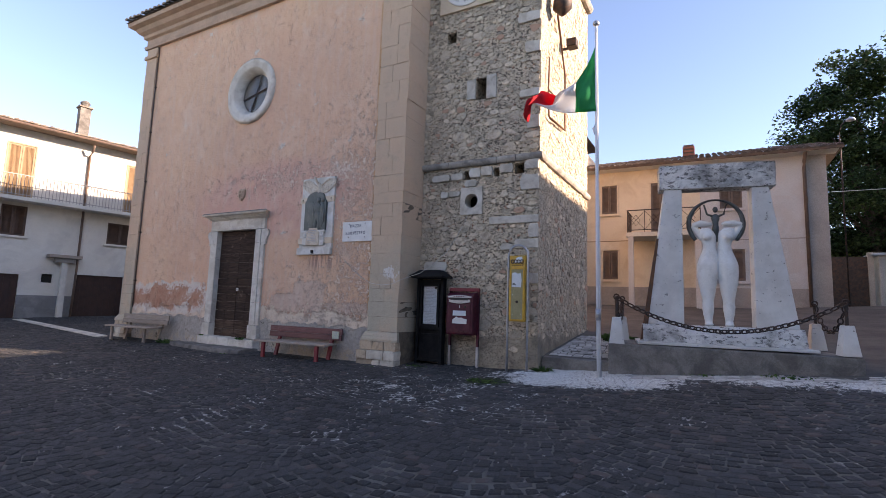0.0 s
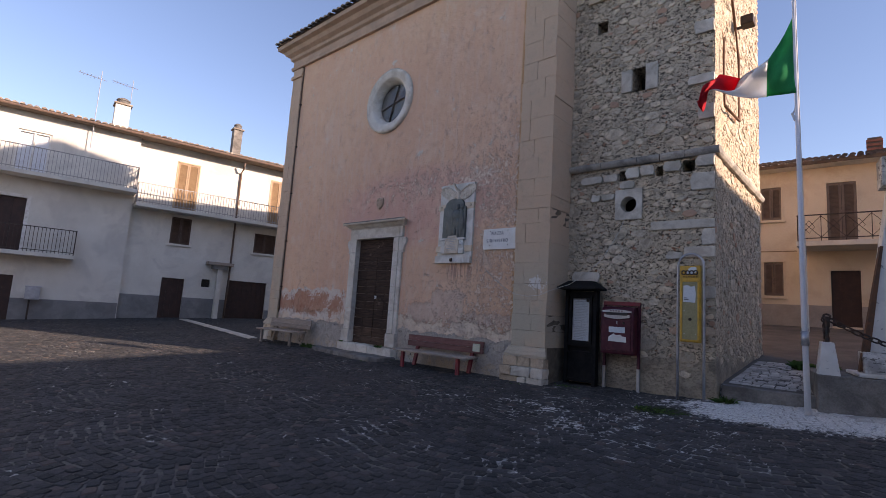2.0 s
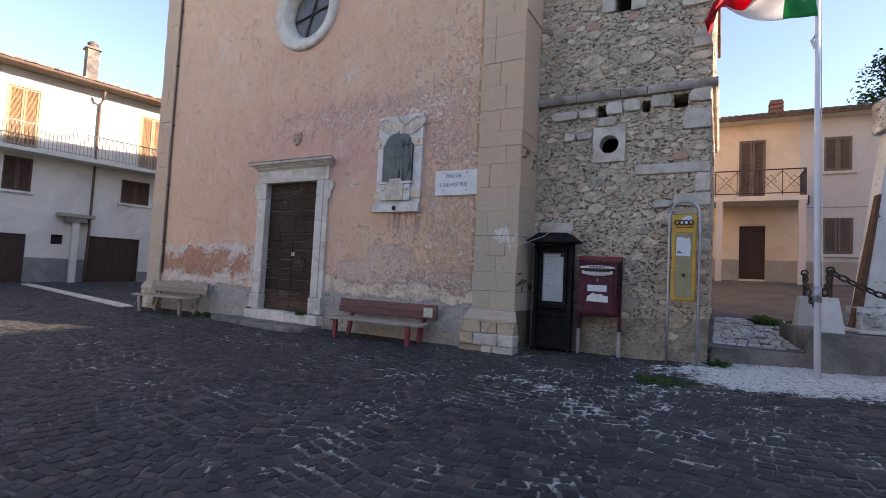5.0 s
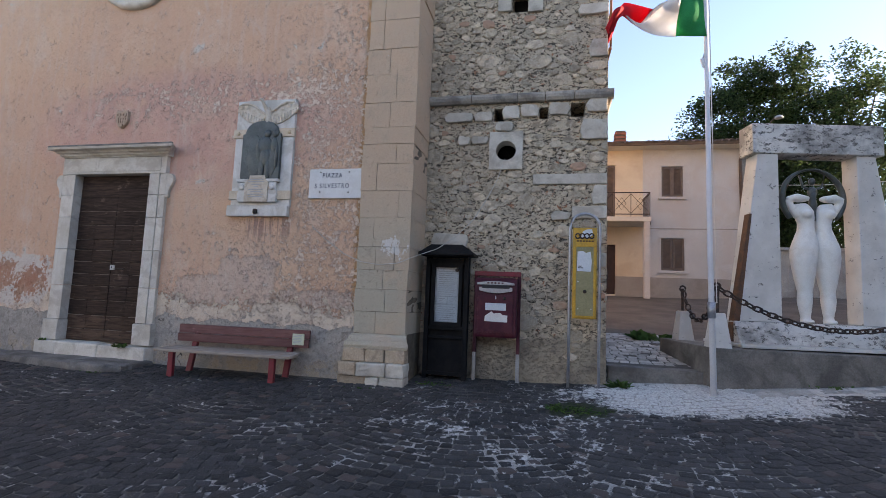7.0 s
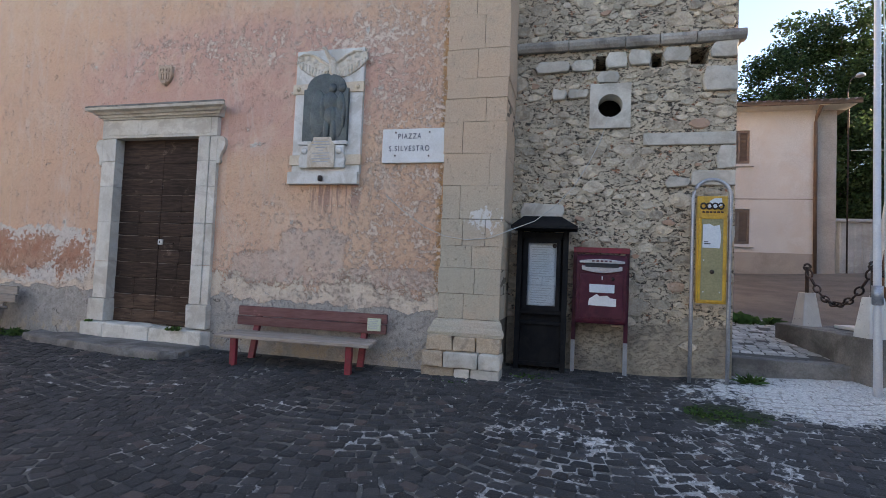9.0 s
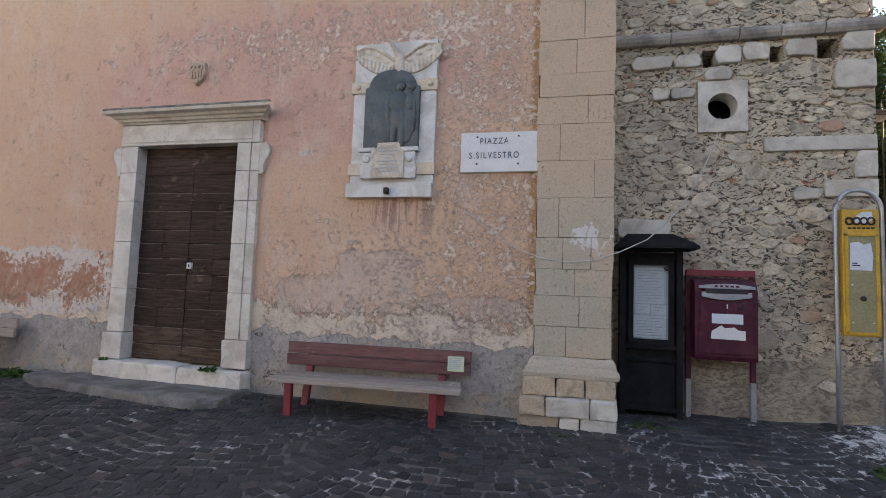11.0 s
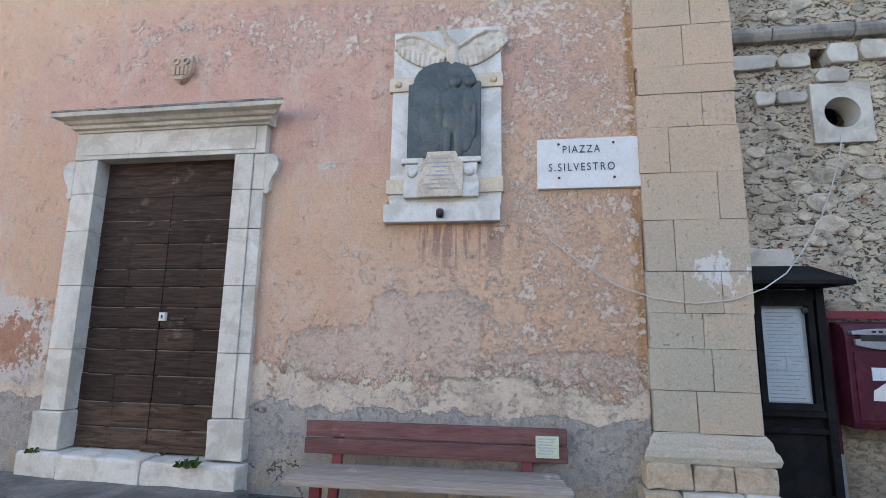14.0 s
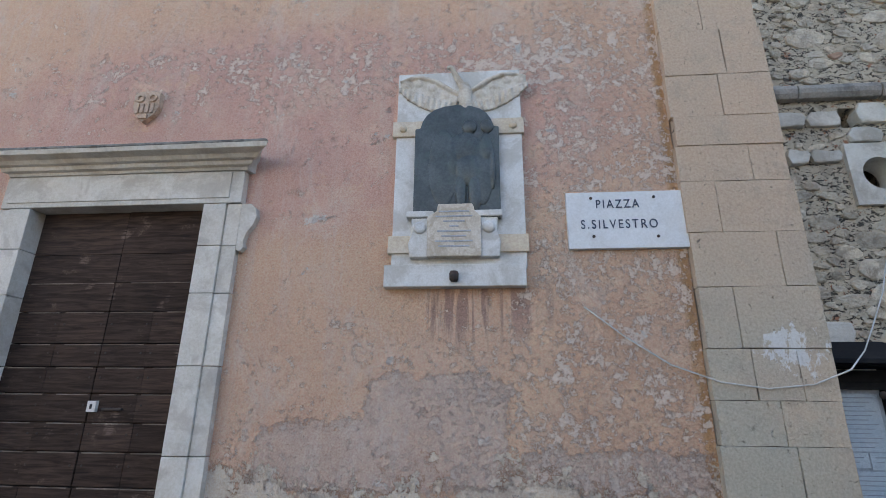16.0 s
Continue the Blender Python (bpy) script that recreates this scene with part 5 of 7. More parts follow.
    part("lamp_socket", Shape().lathe((-7.225, 7.48, 2.53), [(0.02, -0.03), (0.028, -0.02), (0.03, 0.02), (0.024, 0.035)], 12, "z"), IRON, m, smooth=True)


war_relief()


def square_sign():
    s = thing("street_sign", (-6.11, 7.55, 2.72), "white enamel square-name sign with black lettering and screws", "sign")
    plate = part("plate", box(-6.49, -5.735, 7.545, 7.585, 2.72, 3.11), SIGN_WHITE, s, bevel=0.004)
    lettering("lettering", "PIAZZA", 0.084, (-6.165, 7.542, 3.02), plate, LETTER_BLUE, squeeze=0.80, wide=1.30, thin=-0.0004)
    lettering("lettering", "S.SILVESTRO", 0.086, (-6.165, 7.542, 2.88), plate, LETTER_BLUE, squeeze=0.80, wide=1.32, thin=-0.0004)
    for x, z in ((-6.33, 3.065), (-5.93, 3.065), (-6.33, 2.80), (-5.93, 2.795)):
        part("screw", Shape().lathe((x, 7.543, z), [(0.010, 0.0), (0.010, -0.005), (0.001, -0.006)], 10, "y"), IRON, s)


square_sign()


def carved_shield():
    o = [(-9.63, 4.03), (-9.57, 4.05), (-9.53, 4.035), (-9.49, 4.05), (-9.42, 4.03), (-9.42, 3.90), (-9.45, 3.84), (-9.50, 3.80), (-9.53, 3.775), (-9.56, 3.80), (-9.60, 3.84), (-9.63, 3.90)]
    s = Shape().prism(o, 7.535, 7.60)
    for x, z in ((-9.575, 3.98), (-9.475, 3.98)):
        s.lathe((x, 7.53, z), [(0.035, 0.01), (0.035, -0.008), (0.02, -0.008), (0.02, 0.006)], 14, "y")
    for i in range(4):
        x = -9.585 + 0.04 * i
        s.box(x - 0.013, x + 0.013, 7.522, 7.54, 3.85, 3.93)
    s.box(-9.56, -9.49, 7.52, 7.54, 3.80, 3.835)
    shield = single("carved_shield", s, SHIELD_STONE, "small carved stone coat of arms set in the wall", "coat of arms", bevel=0.004)
    shift(shield, -0.075, 0, 0.01)


carved_shield()


def cable():
    pts = [(-6.42, 7.57, 2.35), (-6.2, 7.565, 2.17), (-5.95, 7.56, 2.0), (-5.70, 7.515, 1.90), (-5.45, 7.51, 1.865), (-5.2, 7.51, 1.89), (-5.0, 7.50, 1.97), (-4.75, 7.72, 2.10), (-4.55, 7.88, 2.28), (-4.35, 8.0, 2.52), (-4.2, 8.08, 2.80), (-4.08, 8.14, 3.06), (-4.02, 8.18, 3.26), (-3.99, 8.24, 3.39)]
    single("wall_cable", Shape().tube(pts, 0.0048, 6), CABLE, "thin white cable hanging across the pilaster to the vent hole", "cable", smooth=True)


cable()


# ---- benches ----
def bench(move, at_x, x0, x1, y, gz, wood, leg, label, sticker):
    b = thing("bench", (at_x, y + 0.2, gz), label, "bench")
    for i, (dz0, dz1, yy) in enumerate(((0.425, 0.53, 0.455), (0.535, 0.645, 0.475))):
        part("back_plank", box(x0 - 0.03, x1 + 0.03, y + yy, y + yy + 0.035, gz + dz0, gz + dz1), wood, b, bevel=0.008)
    for i in range(3):
        part("seat_plank", box(x0 + 0.14 * (i == 9), x1 - 0.02 * i, y + 0.145 * i, y + 0.145 * i + 0.138, gz + 0.335, gz + 0.372), GREY_WOOD if wood is RED_WOOD and i < 3 else wood, b, "bare greyed seat plank", bevel=0.008)
    for x in (x0 + 0.20, x1 - 0.24):
        part("front_leg", box(x - 0.035, x + 0.035, y + 0.05, y + 0.10, gz - 0.02, gz + 0.336), leg, b, bevel=0.006)
        poly = [(y + 0.38, gz - 0.02), (y + 0.43, gz - 0.02), (y + 0.59, gz + 0.60), (y + 0.54, gz + 0.60)]
        part("back_leg", Shape().prism(poly, x - 0.035, x + 0.035, "x"), leg, b, bevel=0.005)
        part("foot_bar", box(x - 0.03, x + 0.03, y + 0.04, y + 0.44, gz - 0.01, gz + 0.012), IRON, b)
    if sticker:
        s = part("notice_plate", box(x1 - 0.185, x1 - 0.03, y + 0.440, y + 0.462, gz + 0.46, gz + 0.60), PAPER_GREEN, b, "small pale green notice plate", bevel=0.003)
        for i in range(6):
            part("print_bar", box(x1 - 0.17, x1 - 0.05 - 0.012 * (i % 3), y + 0.437, y + 0.445, gz + 0.580 - 0.019 * i, gz + 0.587 - 0.019 * i), PRINT, s)
    shift(b, *move)


PAPER_GREEN = surf("pale_green_notice", (0.52, 0.58, 0.42), (0.60, 0.62, 0.46), 5, 50, 0.6, 0.1)
bench((-0.06, 0.10, -0.03, 3.4), -7.1, -8.05, -6.27, 6.88, 0.385, RED_WOOD, RED_PAINT, "red-painted wooden bench with greyed seat against the church", True)
bench((0.10, 0.05, 0.01, 3.5), -12.5, -13.55, -11.85, 6.86, 0.385, GREY_WOOD, GREY_WOOD, "weathered grey plank bench before the pilaster", False)


# ---- notice board, postbox, bus stop ----
def notice_board():
    b = thing("notice_board", (-4.66, 8.0, 0.42), "black wooden notice board with roof and glazed case", "notice board")
    for x in (-4.935, -4.405):
        part("post", box(x - 0.03, x + 0.03, 7.93, 8.06, 0.40, 2.08), BLACK_WOOD, b, bevel=0.006)
    part("back_panel", box(-4.905, -4.435, 8.0, 8.03, 0.5, 2.06), BLACK_WOOD, b)
    for z0, z1 in ((0.50, 0.545), (0.98, 1.02), (1.10, 1.15), (1.98, 2.06)):
        part("rail", box(-4.905, -4.435, 7.94, 8.0, z0, z1), BLACK_WOOD, b, bevel=0.005)
    part("lower_panel", box(-4.90, -4.44, 7.975, 8.0, 0.545, 0.98), BLACK_WOOD, b)
    tiers = ((2.085, -5.02, -4.28, 7.69), (2.115, -5.02, -4.28, 7.69), (2.245, -4.90, -4.47, 7.90))
    hip = Shape().skin([[(x0, y0, z), (x1, y0, z), (x1, 8.12, z), (x0, 8.12, z)] for z, x0, x1, y0 in tiers])
    part("roof", hip, BLACK_WOOD, b, "black sheet hipped roof", bevel=0.004)
    part("soffit", box(-4.97, -4.36, 7.80, 8.06, 2.075, 2.10), BLACK_WOOD, b)
    fr = part("case_frame", wall_shape(-4.88, -4.46, 1.15, 1.98, 7.925, 7.955, [(-4.835, -4.505, 1.20, 1.935)]), BLACK_WOOD, b, bevel=0.004)
    part("lock", Shape().lathe((-4.53, 7.92, 1.90), [(0.025, 0.0), (0.025, -0.01), (0.001, -0.012)], 14, "y"), IRON, fr, smooth=True)
    part("case_back", box(-4.84, -4.50, 7.985, 7.999, 1.19, 1.95), PAPER_BACK, b)
    g = part("glass", box(-4.835, -4.505, 7.94, 7.944, 1.20, 1.935), CLEAR, b)
    g.visible_shadow = False
    for x0, x1, z0, z1 in ((-4.82, -4.53, 1.55, 1.91), (-4.81, -4.67, 1.45, 1.54), (-4.66, -4.52, 1.44, 1.54), (-4.825, -4.52, 1.21, 1.43)):
        sh = part("paper", box(x0, x1, 7.976, 7.979, z0, z1), PAPER, b, "printed white notice")
        z, i = z1 - 0.03, 0
        while z > z0 + 0.02:
            part("print_bar", box(x0 + 0.03, x1 - 0.03 - 0.03 * (i % 3), 7.9745, 7.977, z, z + 0.006), PRINT, sh)
            z -= 0.028
            i += 1
    return b


def clear_glass():
    n = Nodes("clear_glass")
    n.out.inputs["Transmission Weight"].default_value = 1.0
    n.out.inputs["IOR"].default_value = 1.2
    return n.done((0.95, 0.97, 0.97), 0.03)


CLEAR = clear_glass()
PAPER_BACK = surf("board_back_paper", (0.50, 0.54, 0.57), (0.45, 0.49, 0.52), 4, 50, 0.8, 0.1)
shift(notice_board(), 0, 0.045, 0.0, 0, 0.965)


def postbox():
    b = thing("postbox", (-4.03, 8.0, 0.43), "dark red metal postbox on an angle-iron stand", "postbox")
    for x in (-4.315, -3.755):
        leg = part("stand_leg", box(x - 0.022, x + 0.022, 8.06, 8.10, 0.85, 1.86), MAIL_RED, b, bevel=0.003)
        part("leg_foot", box(x - 0.022, x + 0.022, 8.06, 8.10, 0.40, 0.85), GALVANISED, leg, "bare grey steel foot")
    part("stand_rail", box(-4.335, -3.735, 8.05, 8.11, 1.84, 1.90), RED_PAINT, b, "chipped bright red top rail", bevel=0.004)
    poly = [(8.06, 1.06), (7.90, 1.06), (7.885, 1.10), (7.885, 1.70), (7.90, 1.76), (7.94, 1.80), (8.06, 1.82)]
    part("body", Shape().prism(poly, -4.30, -3.77, "x"), MAIL_RED, b, bevel=0.012)
    part("door_panel", box(-4.26, -3.81, 7.872, 7.89, 1.12, 1.60), MAIL_RED, b, bevel=0.008)
    hood = []
    for k in range(9):
        f = k / 8
        hood.append((-4.245 + 0.42 * f, 1.645 - 0.03 * math.sin(math.pi * f)))
    low = part("slot_lip", Shape().prism(hood + [(-3.825, 1.69), (-4.245, 1.69)], 7.862, 7.89), GALVANISED, b, "worn pale slot lip", bevel=0.003)
    part("slot", box(-4.21, -3.86, 7.858, 7.88, 1.675, 1.725), INK, low)
    up = [(-4.27 + 0.47 * k / 8, 1.745 + 0.022 * math.sin(math.pi * k / 8)) for k in range(9)]
    arch = part("slot_hood", Shape().prism([(-4.27, 1.72)] + up + [(-3.80, 1.72)], 7.855, 7.90), GALVANISED, b, "scratched pale hood over the slot", bevel=0.004)
    for i in range(5):
        part("letter_bar", box(-4.14 + 0.045 * i, -4.115 + 0.045 * i, 7.850, 7.86, 1.735, 1.752), MAIL_RED, arch)
    for z0, z1, x0, x1 in ((1.40, 1.49, -4.16, -3.90), (1.405, 1.485, -4.11, -3.95)):
        lab = part("label_plate", box(x0, x1, 7.866 - 0.003 * (x0 > -4.15), 7.875, z0, z1), PAPER, b)
    torn = [(-4.17, 1.26), (-3.88, 1.255), (-3.88, 1.34), (-3.94, 1.345), (-3.97, 1.37), (-4.05, 1.36), (-4.08, 1.385), (-4.13, 1.35), (-4.16, 1.33)]
    part("torn_sticker", Shape().prism(torn, 7.868, 7.875), SIGN_WHITE, b, "torn white sticker")
    part("keyhole", box(-4.035, -4.025, 7.868, 7.878, 1.54, 1.58), PAPER, b)
    shift(b, 0.01, 0.07, -0.045)
    part("round_lock", Shape().lathe((-3.92, 7.87, 1.555), [(0.02, 0), (0.02, -0.008), (0.001, -0.01)], 12, "y"), IRON, b, smooth=True)


postbox()


def bus_stop():
    b = thing("bus_stop_sign", (-2.95, 8.0, 0.47), "yellow bus timetable case on a bent steel tube stand", "bus stop")
    x0, x1, y, top = -3.12, -2.765, 8.0, 2.60
    r = (x1 - x0) / 2
    pts = [(x0, y, 0.40), (x0, y, 1.2), (x0, y, top - r)]
    pts += [(x0 + r - r * math.cos(math.pi * k / 12), y, top - r + r * math.sin(math.pi * k / 12)) for k in range(1, 12)]
    pts += [(x1, y, top - r), (x1, y, 1.2), (x1, y, 0.40)]
    part("tube_stand", Shape().tube(pts, 0.019, 10), GALVANISED, b, "grey steel tube", smooth=True)
    part("case", box(-3.085, -2.80, 7.965, 8.03, 1.30, 2.42), YELLOW, b, bevel=0.008)
    part("board", box(-3.05, -2.835, 7.958, 7.97, 1.335, 2.18), OLIVE, b, "olive backing board behind scratched glass")
    for a in (box(-3.07, -3.045, 7.95, 7.97, 1.32, 2.20), box(-2.84, -2.815, 7.95, 7.97, 1.32, 2.20), box(-3.07, -2.815, 7.95, 7.97, 1.315, 1.338), box(-3.07, -2.815, 7.95, 7.97, 2.18, 2.203)):
        part("frame_strip", a, YELLOW, b, bevel=0.003)
    paper = [(-3.035, 1.88), (-2.87, 1.875), (-2.86, 2.0), (-2.875, 2.12), (-2.93, 2.105), (-2.97, 2.13), (-3.03, 2.12)]
    p = part("timetable", Shape().prism(paper, 7.951, 7.957), PAPER, b, "torn white timetable sheet")
    part("print_bar", box(-3.02, -2.96, 7.948, 7.955, 1.915, 1.925), INK, p)
    part("print_bar", box(-3.02, -2.98, 7.948, 7.955, 1.935, 1.945), INK, p)
    part("round_lock", Shape().lathe((-2.94, 7.957, 1.63), [(0.022, 0.0), (0.022, -0.01), (0.001, -0.012)], 14, "y"), IRON, b, smooth=True)
    for x, z in ((-3.02, 1.42), (-2.865, 1.42), (-3.02, 1.75)):
        part("rivet", Shape().lathe((x, 7.957, z), [(0.008, 0), (0.006, -0.006), (0.001, -0.007)], 8, "y"), SIGN_WHITE, b)
    for i, x in enumerate((-3.03, -2.975, -2.92, -2.865)):
        ring = Shape()
        a = [(x + 0.026 * math.cos(2 * math.pi * k / 14), 7.960, 2.315 + 0.03 * math.sin(2 * math.pi * k / 14)) for k in range(14)]
        ring.tube(a + [a[0]], 0.009, 6)
        part("emblem_ring", ring, INK if i == 0 else (DARK_DOOR if i < 3 else INK), b, smooth=True)
    scratch = [(-2.99, 2.30), (-2.90, 2.29), (-2.85, 2.33), (-2.86, 2.40), (-2.93, 2.395), (-2.97, 2.37)]
    part("torn_patch", Shape().prism(scratch, 7.958, 7.966), PAPER, b, "torn paper remnant")
    for i in range(6):
        part("small_letter_bar", box(-3.04 + 0.035 * i, -3.015 + 0.035 * i, 7.960, 7.966, 2.245, 2.26), DARK_DOOR, b)


bus_stop()

# ---- tower side: lamp, conduit ----
def tower_conduit():
    c = thing("wall_conduit", (-2.62, 9.5, 5.1), "rusty pipe and bracket frame on the sunlit tower wall", "pipe")
    x = -2.60
    part("pipe", Shape().tube([(x, 9.05, 7.35), (x, 9.3, 6.9), (x, 9.62, 6.3), (x, 9.62, 5.15), (x, 8.6, 5.05)], 0.022, 8), RUST, c, smooth=True)
    part("upright", Shape().tube([(x, 8.55, 5.05), (x, 8.50, 5.55), (x, 8.55, 6.2)], 0.016, 8), RUST, c, smooth=True)
    part("cross_arm", Shape().tube([(x, 8.5, 5.55), (x, 9.62, 5.65)], 0.014, 8), RUST, c, smooth=True)
    f = thing("wall_floodlight", (-2.45, 9.6, 6.9), "small dark floodlight on the tower wall", "lamp")
    part("housing", box(-2.55, -2.35, 9.5, 9.72, 6.88, 7.05), IRON, f, bevel=0.02)
    part("bracket", box(-2.66, -2.54, 9.58, 9.62, 6.86, 6.9), IRON, f)
    h = thing("wall_lantern", (-2.5, 8.75, 7.2), "dark hooded lantern on the tower wall", "lamp")
    part("hood", Shape().lathe((-2.42, 8.75, 7.2), [(0.02, 0.4), (0.12, 0.34), (0.17, 0.2), (0.18, 0.05), (0.10, -0.04), (0.04, -0.1)], 20), IRON, h, smooth=True)
    part("arm", Shape().tube([(-2.66, 8.75, 7.5), (-2.52, 8.75, 7.62), (-2.42, 8.75, 7.58)], 0.02, 8), IRON, h, smooth=True)


tower_conduit()


# ---- step, path and monument ----
def path_step():
    s = Shape().prism([(-2.62, 8.36), (-1.50, 8.36), (-1.56, 8.66), (-2.62, 8.60)], 0.3, 0.715, "z")
    single("path_step", s, CONCRETE, "grey concrete step up to the cobbled path", "step", bevel=0.015)


path_step()


def on_monument(ob):
    """Lays a thing drawn about the middle of the lintel's face into the place, turned as the monument stands."""
    ob.matrix_basis = pose(0.056 * U, 8.939 * U, 0, 0, 0, 10.3) @ ob.matrix_basis
    return ob


def monument():
    m = thing("monument", (0, 0.2, 0.5), "travertine gate monument of two leaning pillars on a concrete base", "monument")
    part("base", Shape().prism([(-1.655, 0.2), (1.63, 0.2), (1.63, 1.0), (-1.655, 1.03)], -0.55, 1.05), CONCRETE, m, "dark stained concrete base", bevel=0.014)
    part("slab", box(-1.22, 1.19, -0.36, 0.62, 1.032, 1.072), TRAVERTINE, m, "pale stone ledge on the base", bevel=0.008)
    part("plinth", Shape().prism([(-0.13, 1.074), (-0.005, 1.345), (0.33, 1.345), (0.33, 1.074)], -1.12, 1.13, "x"), STAINED_TRAVERTINE, m, "stained white stone plinth", bevel=0.008)
    for q in ([(-1.065, 1.347), (-0.50, 1.347), (-0.50, 3.565), (-0.764, 3.565)], [(0.506, 1.347), (1.08, 1.347), (0.747, 3.565), (0.506, 3.565)]):
        part("pillar", Shape().prism(q, 0.03, 0.30), TRAVERTINE, m, "leaning travertine pillar", bevel=0.01)
    part("lintel", box(-0.843, 0.843, 0.0, 0.32, 3.569, 3.972), STAINED_TRAVERTINE, m, "weather-blackened stone lintel", bevel=0.015)
    part("side_plate", Shape().prism([(-1.16, 1.08), (-1.07, 1.10), (-0.86, 2.75), (-0.89, 2.75)], 0.02, 0.14), RUST, m, "rusty edge strip")
    on_monument(m)


monument()


def statue():
    mid, y, dz, s = 0.015, 0.15, -0.027, Shape()
    body = [(1.372, 0.150, 0.058, 0.075), (1.46, 0.146, 0.056, 0.06), (1.58, 0.150, 0.078, 0.078), (1.68, 0.150, 0.088, 0.088), (1.78, 0.146, 0.082, 0.082), (1.90, 0.146, 0.108, 0.105), (2.08, 0.150, 0.138, 0.13), (2.24, 0.150, 0.156, 0.15), (2.36, 0.142, 0.156, 0.155), (2.48, 0.126, 0.130, 0.13), (2.60, 0.110, 0.100, 0.10), (2.68, 0.108, 0.095, 0.095), (2.76, 0.118, 0.110, 0.105), (2.84, 0.132, 0.118, 0.115), (2.90, 0.150, 0.105, 0.095), (2.95, 0.165, 0.075, 0.07)]
    for k in (-1, 1):
        s.skin([[(mid + k * cx + rx * math.cos(a), y + ry * math.sin(a), z + dz) for a in (2 * math.pi * i / 20 for i in range(20))] for z, cx, rx, ry in body])
        s.tube([(mid + k * 0.21, y, 2.80 + dz), (mid + k * 0.285, y, 2.89 + dz), (mid + k * 0.35, y - 0.01, 3.0 + dz)], 0.062, 10, 0.042)
        s.tube([(mid + k * 0.35, y - 0.02, 3.0 + dz), (mid + k * 0.24, y - 0.05, 3.045 + dz), (mid + k * 0.10, y - 0.06, 3.01 + dz)], 0.045, 10, 0.035)
        s.ball((mid + k * 0.20, y - 0.02, 3.02 + dz), 0.14, 0.07, 0.05)
        s.ball((mid + k * 0.15, y - 0.10, 2.80 + dz), 0.07, 0.06, 0.055)
        s.ball((mid + k * 0.145, y - 0.03, 1.40 + dz), 0.065, 0.11, 0.035)
    ob = single("statue", s, STATUE, "white marble sculpture of two fused headless figures", "statue", smooth=True)
    fuse(ob, 0.014)
    on_monument(ob)
    b = Shape()
    cx, cz, R = 0.005, 3.0, 0.395
    rings = []
    for k in range(41):
        a = radians(-42 + 264 * k / 40)
        t = 0.014 + 0.024 * abs(math.cos(a)) ** 1.5 * (1 if math.sin(a) < 0.9 else 0.6)
        c = Vector((cx + R * math.cos(a), y, cz + R * math.sin(a)))
        d = Vector((math.cos(a), 0, math.sin(a)))
        rings.append([c + d * t * math.cos(p) + Vector((0, 0.04, 0)) * math.sin(p) for p in (2 * math.pi * i / 10 for i in range(10))])
    b.skin(rings)
    b.tube([(cx, y, 2.70), (cx, y, 2.86), (cx, y, 3.02), (cx, y, 3.08)], 0.03, 10, 0.05)
    b.ball((cx, y, 3.09), 0.062, 0.045, 0.075)
    b.ball((cx, y, 2.92), 0.052, 0.05, 0.10)
    b.ball((cx, y, 3.235), 0.04, 0.04, 0.048)
    for k in (-1, 1):
        b.tube([(cx + k * 0.05, y, 3.13), (cx + k * 0.12, y, 3.16), (cx + k * 0.165, y, 3.32)], 0.02, 8, 0.013)
    on_monument(single("bronze_sculpture", b, BRONZE, "dark bronze hoop with a small standing figure", "sculpture", smooth=True))


statue()

BOLLARDS = [(-1.53, -0.40), (-1.42, 0.80), (1.50, -0.40), (1.52, 0.80)]


def bollard(x, y):
    b = thing("bollard", (x, y, 1.02), "tapered pale concrete post with an iron rod", "bollard", group="posts of the monument chain")
    w0, w1, h = 0.115, 0.065, 0.42
    vs = [(x + sx * w, y + sy * w, 1.02 + z) for w, z in ((w0, 0), (w1, h)) for sx, sy in ((-1, -1), (1, -1), (1, 1), (-1, 1))]
    part("body", Shape().add(vs, [(3, 2, 1, 0), (4, 5, 6, 7), (0, 1, 5, 4), (1, 2, 6, 5), (2, 3, 7, 6), (3, 0, 4, 7)]), TRAVERTINE, b, bevel=0.01)
    part("rod", Shape().tube([(x, y, 1.43), (x, y, 1.76)], 0.022, 8), IRON, b)
    part("rod_eye", Shape().tube([(x + 0.04 * math.cos(a), y, 1.76 + 0.04 * math.sin(a)) for a in (2 * math.pi * i / 12 for i in range(13))], 0.013, 6), IRON, b)
    on_monument(b)


for bx, by in BOLLARDS:
    bollard(bx, by)


def chain(p, q, sag):
    p, q = Vector(p), Vector(q)
    n = max(6, int((q - p).length * 1.12 / 0.095))
    c = thing("chain", tuple(p), "dark iron chain of oval links between the posts", "chain", group="chains round the monument")
    link = Shape()
    pts = []
    for k in range(13):
        a = 2 * math.pi * k / 12
        pts.append((0.062 * math.cos(a), 0.034 * math.sin(a), 0))
    link.tube(pts, 0.0115, 5)
    me = mesh_of("link", link, IRON, smooth=True)
    for i in range(n):
        f = (i + 0.5) / n
        at = p.lerp(q, f) - Vector((0, 0, sag * 4 * f * (1 - f)))
        d = (q - p) / n - Vector((0, 0, sag * 4 * (1 - 2 * f) / n))
        ob = new("link", me)
        ob.parent = c
        rot = d.to_track_quat("X", "Z") @ Euler((radians(45 + 90 * (i % 2)), 0, 0)).to_quaternion()
        ob.matrix_basis = Matrix.LocRotScale((at - p) * U, rot, None)
    on_monument(c)


